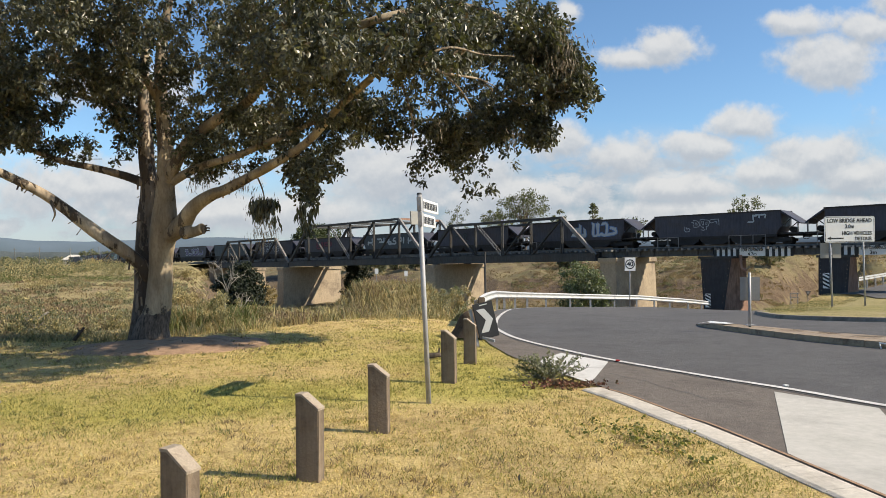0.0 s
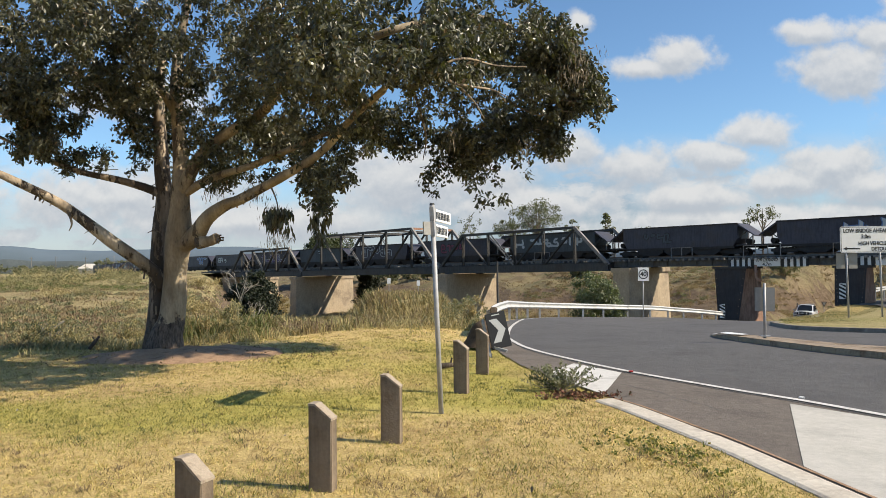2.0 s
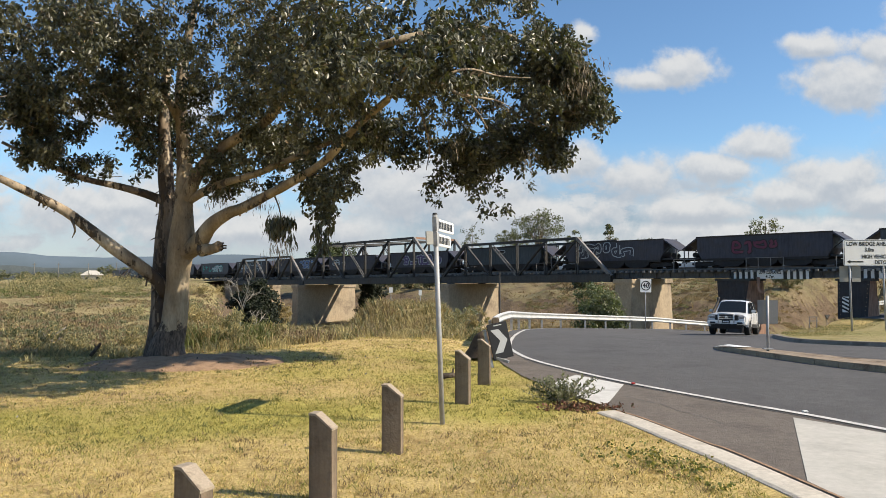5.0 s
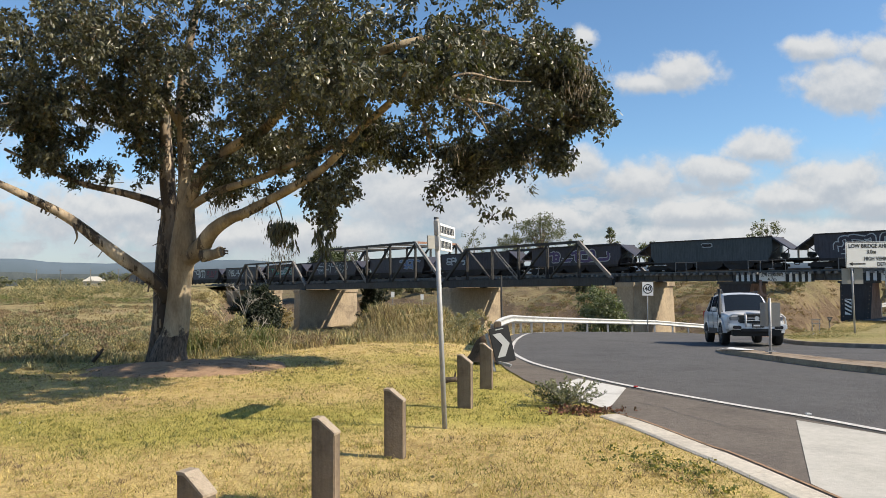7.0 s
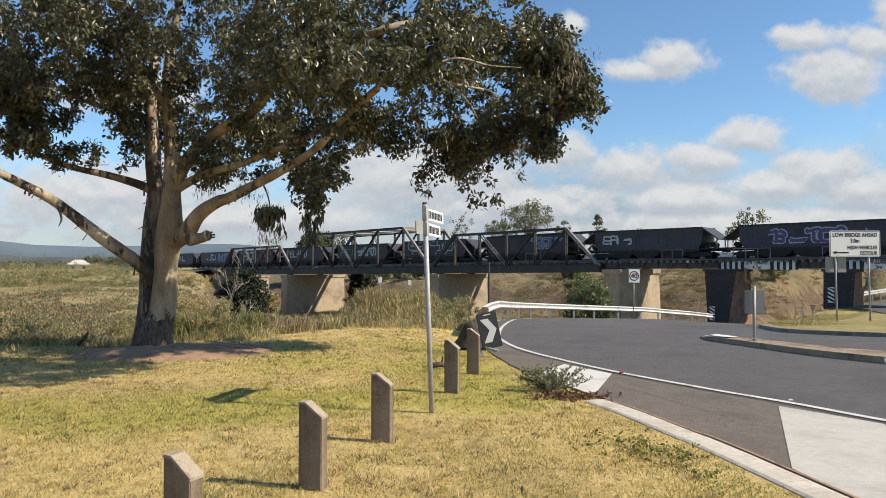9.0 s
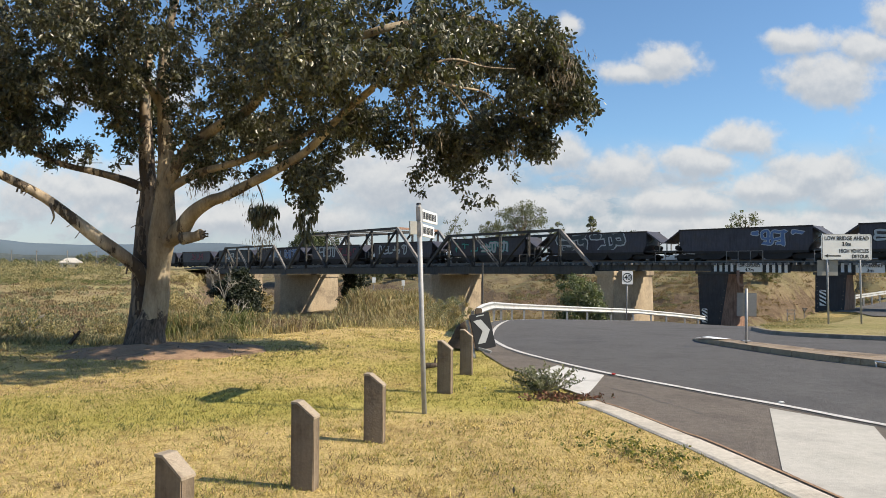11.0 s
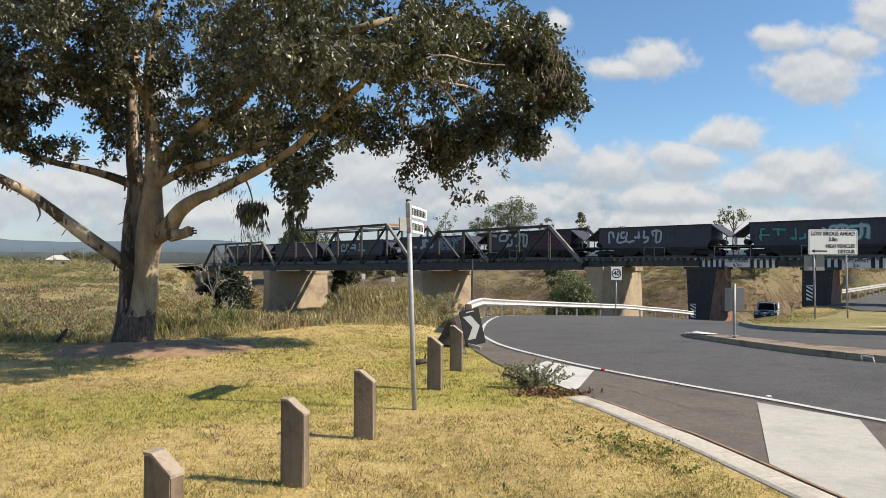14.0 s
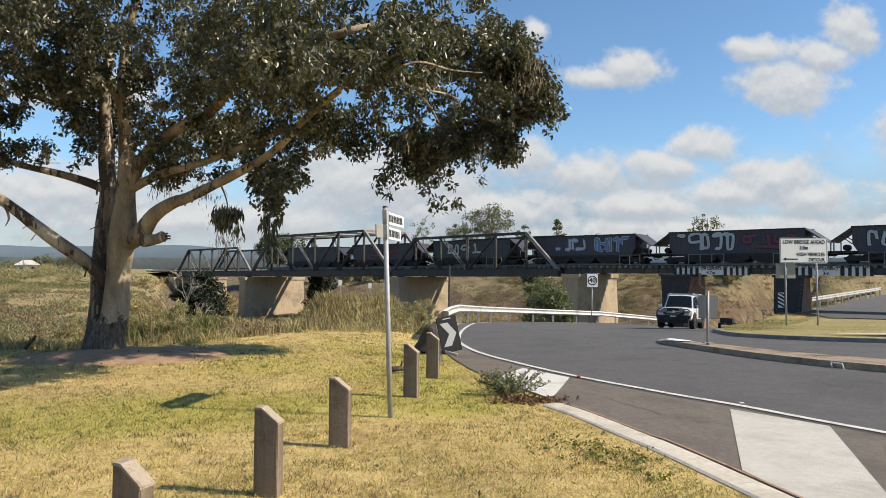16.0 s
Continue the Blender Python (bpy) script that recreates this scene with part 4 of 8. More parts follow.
def clearance_board(s, text, second, w):
    """A white board between two black and white striped panels on the girder face."""
    th = thing("clearance_board", facing(s, 0.5, DECK_Z + 0.3), "white low clearance board between black and white striped panels", "sign", "clearance boards on the girder")
    part("board", Solid().box((0, 0, 0.02), (w, 0.03, 0.78)), SIGN_WHITE, th)
    writing("lettering", text, 0.4, BLACK_PAINT, th, pose(0, -0.026, 0.2) @ UPRIGHT, width=w / 3.9)
    writing("lettering", second, 0.4, BLACK_PAINT, th, pose(0, -0.026, -0.19) @ UPRIGHT)
    for side, count in ((-1, 9), (1, 9)):
        x = side * (w / 2 + 0.06)
        for i in range(count):
            xx = x + side * (0.13 + 0.26 * i)
            part("stripe", Solid().box((xx, 0, 0), (0.25, 0.03, 0.82)), BLACK_PAINT if i % 2 == 0 else SIGN_WHITE, th)


clearance_board(2.75, "LOW CLEARANCE", "4.7m", 2.3)
clearance_board(12.4, "LOW CLEARANCE", "3m", 2.1)


def refuge(s, posts):
    """A short handrail of upright posts beside the track."""
    th = thing("handrail", facing(s, 0.6, RAIL_Z - 0.05), "thin grey steel handrail of upright posts on the bridge", "handrail", "bridge handrails")
    for i in range(posts):
        part("post", Solid().box((i * 1.1, 0, 0.5), (0.06, 0.06, 1.1)), BRIDGE_STEEL_PALE, th)
    part("top_rail", Solid().box(((posts - 1) * 0.55, 0, 1.03), ((posts - 1) * 1.1 + 0.06, 0.05, 0.05)), BRIDGE_STEEL_PALE, th)


for s, k in ((-6.6, 3), (0.6, 4), (8.2, 3), (-24, 3), (15.5, 4)):
    refuge(s, k)


def make_pier(s, ground, top, wide, thick, mat, label, batter=0.0, cap=True, n0=-1.2):
    """A tall wall pier square to the track, with a cap."""
    th = thing("pier", facing(s, n0, ground), label, "bridge pier", "piers of the railway bridge")
    h = top - ground
    b = batter
    body = Solid()
    body.add([(-thick / 2 - b, 0 - b, 0), (thick / 2 + b, 0 - b, 0), (thick / 2 + b, wide + b, 0), (-thick / 2 - b, wide + b, 0),
              (-thick / 2, 0, h), (thick / 2, 0, h), (thick / 2, wide, h), (-thick / 2, wide, h)],
             [(0, 1, 5, 4), (1, 2, 6, 5), (2, 3, 7, 6), (3, 0, 4, 7), (4, 5, 6, 7), (0, 3, 2, 1)])
    part("shaft", body, mat, th, bevel=0.06)
    if cap:
        part("cap", Solid().box((0, wide / 2, h - 0.25), (thick + 0.35, wide + 0.3, 0.5)), mat, th, bevel=0.05)
        for y in (1.2, 7.2):
            part("bearing", Solid().box((0, y, h + 0.05), (0.9, 0.6, 0.12)), BRIDGE_STEEL, th)
    return th


make_pier(-98.4, -3.2, 1.17, 11.0, 2.0, PIER_STONE, "weathered concrete abutment pier at the grassy bank", 0.1)
make_pier(-74.0, -7.2, 1.17, 11.8, 1.7, PIER_STONE, "broad ochre concrete pier with dark staining", 0.15)
make_pier(-37.9, -7.2, 1.17, 9.6, 1.7, PIER_STONE, "broad ochre concrete pier standing in the gully", 0.15)
make_pier(-11.3, -4.6, 1.6, 8.2, 1.9, PIER_STONE, "ochre concrete pier beside the guardrail", 0.15)


def make_steel_pier(s, ground, half, deep, label, cut_l=0.0, cut_r=0.0):
    """A plated pier: dark front, rust brown sides, pale dots for sun flecks and a hazard marker."""
    th = thing("steel_pier", facing(s, 0.0, ground), label, "bridge pier", "steel piers beside the road")
    h = 1.62 - ground
    o = 0.12
    part("shaft", Solid().add([(-half - o + cut_l, -o, 0), (half + o - cut_r, -o, 0), (half + o, deep + o, 0), (-half - o, deep + o, 0), (-half, 0, h), (half, 0, h), (half, deep, h), (-half, deep, h)],
         [(0, 1, 5, 4), (1, 2, 6, 5), (2, 3, 7, 6), (3, 0, 4, 7), (4, 5, 6, 7), (0, 3, 2, 1)]), RUST, th, bevel=0.03)
    # a thin darker sheet just proud of the brown shaft
    part("front_plate", Solid().add([(-half - o + cut_l, -o - 0.05, 0), (half + o - cut_r, -o - 0.05, 0), (half, -0.05, h), (-half, -0.05, h), (-half - o + cut_l, -o - 0.01, 0), (half + o - cut_r, -o - 0.01, 0), (half, -0.01, h), (-half, -0.01, h)],
         [(0, 1, 2, 3), (7, 6, 5, 4), (0, 4, 5, 1), (1, 5, 6, 2), (2, 6, 7, 3), (3, 7, 4, 0)]), PIER_DARK, th, "dark front plate")
    part("cap", Solid().box((0, deep / 2, h - 0.1), (half * 2 + 0.3, deep + 0.4, 0.22)), BRIDGE_STEEL, th, bevel=0.02)
    # pale dots up both edges stand in for sun flecks between the sleepers
    for i in range(8):
        z = 0.4 + (h - 0.9) * i / 7
        for sg in (-1, 1):
            part("fleck_dot", Solid().box((sg * (half - 0.1) + (cut_l if sg < 0 else -cut_r) * (1 - z / h), -o - 0.055 + o * z / h, z), (0.05, 0.03, 0.05)), PIER_STONE, th)
    mk = part("hazard_marker", Solid().box((0, 0, 0.72), (0.5, 0.03, 1.3)), SIGN_WHITE, th, "black and white diagonal hazard marker", m=pose(-half * 0.5, -o - 0.08, 0.5))
    for i in range(4):
        z = 0.08 + i * 0.33
        lo = max(0.08, z - 0.16)
        part("bar", Solid().prism([(-0.25, min(z + 0.27, 1.34)), (-0.25, min(z + 0.44, 1.37)), (0.25, min(z + 0.16, 1.36)), (0.25, max(0.08, z - 0.01))], -0.024, -0.017, "y"), BLACK_PAINT, mk)
    return th


make_steel_pier(-0.4, -3.75, 1.5, 3.2, "dark steel pier with rust brown sides and pale fleck dots beside the road", 0.45, 0.95)
make_steel_pier(9.65, -1.75, 1.2, 1.7, "dark steel pier on the grass island beside the road", 0.1, 0.35)
make_steel_pier(24.0, -1.9, 1.2, 2.4, "dark steel pier beyond the grass island")


def make_drain_pipe():
    th = thing("drain_pipe", facing(1.75, 0.4, 0.0), "rust-brown bent drain pipe under the girder", "pipe")
    part("pipe", Solid().tube([(0, 0, 1.75), (0, 0, 0.75), (0.12, 0, 0.45), (0.5, 0, 0.3)], [0.13, 0.13, 0.13, 0.13], 10), RUST, th, smooth=True)
    part("bracket", Solid().box((0, 0.12, 1.3), (0.36, 0.2, 0.1)), BRIDGE_STEEL, th)


make_drain_pipe()

# ---- the coal train ----
def make_wagon(panel, tags):
    """A bogie hopper wagon: long side body, sloping end hoods, underframe and two bogies. Runs along local x."""
    w = thing("hopper_wagon", pose(0, 0, 0), "dark blue-grey steel coal hopper wagon with graffiti on its side", "railway wagon", "wagons of the coal train")
    half = 1.38
    body = Solid()
    body.prism([(-6.15, 3.15), (6.15, 3.15), (6.15, 1.75), (5.7, 1.0), (-5.7, 1.0), (-6.15, 1.75)], -half, half, "y")
    part("body", body, [panel], w, bevel=0.03)
    part("rim", Solid().box((0, -half, 3.16), (12.4, 0.14, 0.12)).box((0, half, 3.16), (12.4, 0.14, 0.12)), WAGON_UNDER, w)
    for sgn in (-1, 1):
        hood = Solid()
        hood.prism([(sgn * 6.1, 3.2), (sgn * 7.75, 2.02), (sgn * 7.75, 1.9), (sgn * 6.1, 3.02)], -half, half, "y")
        part("end_hood", hood, WAGON_PAINT, w)
        for y in (-1.25, 1.25):
            part("hood_post", Solid().beam((sgn * 7.55, y, 1.1), (sgn * 7.55, y, 2.1), 0.09, 0.09), SLEEPER, w)
            part("hood_brace", Solid().beam((sgn * 6.2, y, 1.75), (sgn * 7.0, y, 2.4), 0.07, 0.07), WAGON_UNDER, w)
        part("platform", Solid().box((sgn * 6.9, 0, 1.08), (1.9, 2.4, 0.16)), WAGON_UNDER, w)
        part("brake_cylinder", Solid().tube([(sgn * 6.8, -0.5, 1.45), (sgn * 6.8, 0.5, 1.45)], [0.26, 0.26], 10), WAGON_UNDER, w)
        part("coupler", Solid().box((sgn * 7.85, 0, 0.85), (0.5, 0.25, 0.25)), WAGON_UNDER, w)
        part("hose", Solid().tube([(sgn * 7.6, -0.4, 0.95), (sgn * 7.75, -0.42, 0.6), (sgn * 7.93, -0.4, 0.55)], [0.035] * 3, 5), WAGON_UNDER, w)
        bogie = part("bogie", Solid().prism([(-1.35, 0.42), (-1.35, 0.62), (-0.5, 0.78), (0.5, 0.78), (1.35, 0.62), (1.35, 0.42), (0.5, 0.3), (-0.5, 0.3)], -1.02, -0.86, "y")
                     .prism([(-1.35, 0.42), (-1.35, 0.62), (-0.5, 0.78), (0.5, 0.78), (1.35, 0.62), (1.35, 0.42), (0.5, 0.3), (-0.5, 0.3)], 0.86, 1.02, "y").box((0, 0, 0.62), (0.5, 1.9, 0.3)), WAGON_UNDER, w, m=pose(sgn * 5.5, 0, 0))
        for dx in (-0.88, 0.88):
            part("wheelset", Solid().tube([(dx, -0.62, 0.42), (dx, -0.5, 0.42)], [0.42, 0.42], 16).tube([(dx, 0.5, 0.42), (dx, 0.62, 0.42)], [0.42, 0.42], 16)
                 .tube([(dx, -0.6, 0.42), (dx, 0.6, 0.42)], [0.08, 0.08], 6), WAGON_UNDER, bogie)
    for y in (-1.3, 1.3):
        part("side_sill", Solid().box((0, y, 0.93), (11.6, 0.16, 0.24)), WAGON_UNDER, w)
    part("centre_sill", Solid().box((0, 0, 1.0), (15.2, 0.5, 0.3)), WAGON_UNDER, w)
    for x in (-3.0, 0.0, 3.0):
        part("discharge_hopper", Solid().prism([(x - 1.5, 1.3), (x + 1.5, 1.3), (x + 1.42, 0.58), (x + 0.85, 0.24), (x - 0.85, 0.24), (x - 1.42, 0.58)], -1.3, 1.3, "y"), WAGON_UNDER, w)
    # spray paint: looping strokes with no meaning
    for x0, x1, z0, z1, fill, edge, count, seed in tags:
        rng = random.Random(seed)
        wd = (x1 - x0) / count
        for g in range(count):
            cx, cz, rx, rz = x0 + wd * (g + 0.5), (z0 + z1) / 2, wd * 0.36, (z1 - z0) * 0.38
            rx *= 1.2
            pts, at = [], (rng.choice((-1, 0, 1)), rng.choice((-1, 1)))
            for k in range(7):
                # looping strokes between the corners of a block
                pts.append((cx + rx * (at[0] + rng.uniform(-0.2, 0.2)), cz + rz * (at[1] + rng.uniform(-0.2, 0.2))))
                at = (at[0], rng.choice((-1, 0, 1))) if k % 2 else (rng.choice((-1, 0, 1)), at[1])
            # an outline and a fill, each one ribbon along the strokes
            pts = [(q.x, q.z) for q in curve_through([(ax, 0, az) for ax, az in pts], 4)]
            stroke = None
            for name, mat, width, off in (("graffiti", edge, wd * 0.4, 0.008), ("graffiti_fill", fill, wd * 0.24, 0.024)):
                st = Solid()
                for k, (ax, az) in enumerate(pts):
                    (px, pz), (qx, qz) = pts[max(0, k - 1)], pts[min(len(pts) - 1, k + 1)]
                    d = Vector((qx - px, qz - pz))
                    d = d.normalized() if d.length > 1e-3 else Vector((1, 0))
                    ox, oz = -d.y * width / 2 + d.x * width * 0.3, d.x * width / 2 + d.y * width * 0.3
                    y = -half - off - 0.0003 * k
                    st.v += [(ax + ox, y, min(3.08, max(1.34, az + oz))), (ax - ox, y, min(3.08, max(1.34, az - oz)))]
                st.f = [(2 * k, 2 * k + 2, 2 * k + 3, 2 * k + 1) for k in range(len(pts) - 1)]
                st.m = [0] * (len(pts) - 1)
                stroke = part(name, st, mat, w if stroke is None else stroke)
    return w


TRAIN_S0, TRAIN_V, PITCH = -9.2, 13.27, 15.9
WAGON_COUNT = 19
WAGONS = []
P, G = WAGON_PAINT, WAGON_PANEL
LIVERY = {1: (P, [(-2.9, 0.4, 1.6, 2.6, WAGON_PAINT, TAG_PALE, 5, 1), (3.2, 4.8, 2.1, 2.9, TAG_PALE, WAGON_UNDER, 3, 2)]), 2: (P, [(-0.5, 5.2, 1.45, 2.95, TAG_PALE, TAG_BLUE, 5, 3)]), 3: (P, [(-3.6, -0.6, 1.6, 2.5, WAGON_PANEL, WAGON_UNDER, 4, 4)]),
          4: (G, [(-5.2, 4.4, 1.6, 2.6, TAG_PALE, WAGON_PANEL, 9, 5)]), 5: (P, [(-2.5, 1.5, 1.5, 2.6, TAG_RED, WAGON_UNDER, 4, 6)]), 6: (P, [(-4.5, 2.5, 1.5, 2.9, WAGON_PAINT, TAG_PALE, 6, 7)]), 7: (G, [(-0.5, 0.4, 2.1, 2.7, WAGON_UNDER, TAG_PALE, 1, 8)]),
          8: (P, [(-4.0, 4.6, 1.5, 2.6, TAG_VIOLET, TAG_PALE, 7, 9)]), 9: (P, [(-5.0, -1.6, 1.7, 2.7, TAG_PALE, WAGON_UNDER, 4, 10)]), 10: (P, [(1.0, 5.4, 1.5, 2.8, TAG_BLUE, TAG_PALE, 5, 11)]), 11: (P, [(-4.8, 4.2, 1.4, 3.0, WAGON_PANEL, TAG_PALE, 5, 12)]),
          12: (P, [(-5.2, -1.4, 1.5, 2.6, TAG_TEAL, WAGON_UNDER, 5, 13), (-0.8, 3.8, 1.5, 2.7, TAG_PALE, TAG_TEAL, 5, 14)]), 13: (P, [(-4.9, 1.0, 1.5, 2.8, TAG_PALE, WAGON_UNDER, 6, 15)]), 14: (P, [(-5.2, 0.6, 1.4, 3.0, TAG_PALE, WAGON_UNDER, 5, 16), (1.0, 5.4, 1.5, 2.7, TAG_RED, WAGON_UNDER, 4, 17)]),
          15: (P, [(-3.4, 0.2, 1.6, 2.8, TAG_PALE, TAG_BLUE, 4, 18), (1.2, 5.4, 1.4, 2.9, TAG_BLUE, TAG_PALE, 5, 19)]), 16: (G, [(-3.5, 2.0, 1.5, 2.7, TAG_PALE, WAGON_UNDER, 5, 20)]), 17: (P, [(-2.0, 3.0, 1.5, 2.7, TAG_RED, WAGON_UNDER, 4, 21)])}
for i in range(WAGON_COUNT):
    WAGONS.append(make_wagon(*LIVERY.get(i, (P, []))))


def track_pose(s):
    """Where a wagon's middle stands on the line, s metres towards the near end."""
    bend = -116.0
    if s > bend:
        p, a = on_line(s, 3.0, RAIL_Z), -45.0
    else:
        p, a = from_bridge(bend, 3.0, 0.0), -45.0
        left = bend - s
        while left > 0:
            d = min(4.0, left)
            a = max(-55.3, a - 0.9 * d / 4.0)
            p = p + Vector((-math.cos(radians(a)), -math.sin(radians(a)), 0.0)) * d
            left -= d
        p.z = RAIL_Z + grade(s) - 0.0012 * (bend - s)
    return pose(p.x, p.y, p.z, 0, 0, a)


def make_embankment():
    """A low turf bank carries the line across the plain."""
    rows = []
    for s in range(-104, -520, -8):
        m = track_pose(s)
        p, side = m.translation, m.to_3x3() @ Vector((0, 1, 0))
        row = []
        for off, up in ((-9.0, None), (-3.0, -0.42), (0.0, -0.32), (3.0, -0.42), (9.0, None)):
            q = p + side * off
            row.append((q.x, q.y, land_z(q.x, q.y) - 0.15 if up is None else p.z + up))
        rows.append(row)
    sheet("embankment", rows, BANK_TURF, "low grassy bank under the railway on the plain", category="embankment")


make_embankment()

# ---- plants ----
def leaf_mesh(name, centres, radii, per, size, mats, rng, droop=0.3, flat=0.8, second=0.0, long=2.2):
    """Many small leaves scattered round clump centres, as folded diamonds."""
    c = np.asarray(centres, float)
    r = np.asarray(radii, float)
    if r.ndim == 1:
        r = np.stack([r, r, r * flat], 1)
    n = len(c) * per
    idx = np.repeat(np.arange(len(c)), per)
    d = rng.normal(size=(n, 3))
    d /= np.linalg.norm(d, axis=1)[:, None]
    p = c[idx] + d * r[idx] * (rng.random(n) ** 0.45)[:, None]
    a = rng.normal(size=(n, 3))
    a[:, 2] -= droop * 3
    a /= np.linalg.norm(a, axis=1)[:, None]
    b = np.cross(a, rng.normal(size=(n, 3)))
    b /= np.linalg.norm(b, axis=1)[:, None]
    s = size * rng.uniform(0.6, 1.35, n)[:, None]
    v = np.empty((n, 4, 3))
    v[:, 0] = p
    v[:, 1] = p + a * s * 0.5 + b * s / long / 2 * 1.1
    v[:, 2] = p + a * s
    v[:, 3] = p + a * s * 0.5 - b * s / long / 2 * 1.1
    me = bpy.data.meshes.new(name)
    me.from_pydata(v.reshape(-1, 3).tolist(), [], np.arange(n * 4).reshape(-1, 4).tolist())
    for m in mats:
        me.materials.append(m)
    if second:
        me.polygons.foreach_set("material_index", (rng.random(n) < second).astype(int).tolist())
    me.update()
    return me


def oval_leaf_mesh(name, centres, radii, per, size, mats, rng, droop, second):
    """Hanging pointed oval leaves round clump centres, each folded along its midrib."""
    c, r = np.asarray(centres, float), np.asarray(radii, float)
    n = len(c) * per
    idx = np.repeat(np.arange(len(c)), per)
    d = rng.normal(size=(n, 3))
    d /= np.linalg.norm(d, axis=1)[:, None]
    p = c[idx] + d * (r[idx] * rng.random(n) ** 0.45)[:, None]
    a = rng.normal(size=(n, 3))
    a[:, 2] -= droop
    a /= np.linalg.norm(a, axis=1)[:, None]
    b = np.cross(a, rng.normal(size=(n, 3)))
    b /= np.linalg.norm(b, axis=1)[:, None]
    up = np.cross(a, b)
    s = size * rng.uniform(0.55, 1.4, n)[:, None]
    w = s * rng.uniform(0.17, 0.3, n)[:, None]
    v = np.empty((n, 6, 3))
    v[:, 0], v[:, 3] = p, p + a * s - up * s * 0.08
    v[:, 1], v[:, 5] = p + a * s * 0.3 + b * w + up * w * 0.35, p + a * s * 0.3 - b * w + up * w * 0.35
    v[:, 2], v[:, 4] = p + a * s * 0.68 + b * w * 0.8 + up * w * 0.2, p + a * s * 0.68 - b * w * 0.8 + up * w * 0.2
    f = np.arange(n)[:, None] * 6
    me = bpy.data.meshes.new(name)
    me.from_pydata(v.reshape(-1, 3).tolist(), [], np.concatenate([f + np.array([0, 1, 2, 3]), f + np.array([0, 3, 4, 5])], 1).reshape(-1, 4).tolist())
    for m in mats:
        me.materials.append(m)
    me.polygons.foreach_set("material_index", np.repeat((rng.random(n) < second).astype(int), 2).tolist())
    me.update()
    return me


def blade_mesh(name, x, y, z, height, width, lean, mats, rng, which=None):
    """Grass blades, each a bent sliver of three faces."""
    n = len(x)
    ang = rng.uniform(0, 2 * math.pi, n)
    la = rng.uniform(0, 2 * math.pi, n)
    h = height
    base = np.stack([x, y, z], 1)
    side = np.stack([np.cos(ang), np.sin(ang), np.zeros(n)], 1) * (width / 2)[:, None]
    tip = np.stack([np.cos(la) * lean * h, np.sin(la) * lean * h, h * (1 - 0.3 * lean)], 1)
    mid = np.stack([np.cos(la) * lean * h * 0.35, np.sin(la) * lean * h * 0.35, h * 0.6], 1)
    v = np.empty((n, 5, 3))
    v[:, 0], v[:, 1] = base - side, base + side
    v[:, 2], v[:, 3] = base + mid + side * 0.7, base + mid - side * 0.7
    v[:, 4] = base + tip
    f = np.arange(n)[:, None] * 5
    quads = (f + np.array([0, 1, 2, 3])).tolist()
    tris = (f + np.array([3, 2, 4])).tolist()
    me = bpy.data.meshes.new(name)
    me.from_pydata(v.reshape(-1, 3).tolist(), [], quads + tris)
    for m in mats:
        me.materials.append(m)
    if which is not None:
        me.polygons.foreach_set("material_index", np.concatenate([which, which]).astype(int).tolist())
    me.update()
    return me


def spot(x, y, depth):
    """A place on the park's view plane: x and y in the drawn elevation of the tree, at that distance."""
    return Vector(((x - 784) / 1230.6 * depth, depth, 1.65 + (459 - 0.0125 * (x - 784) - y) / 1230.6 * depth))


TREE = Vector((-6.16, 14.6, 0.0))


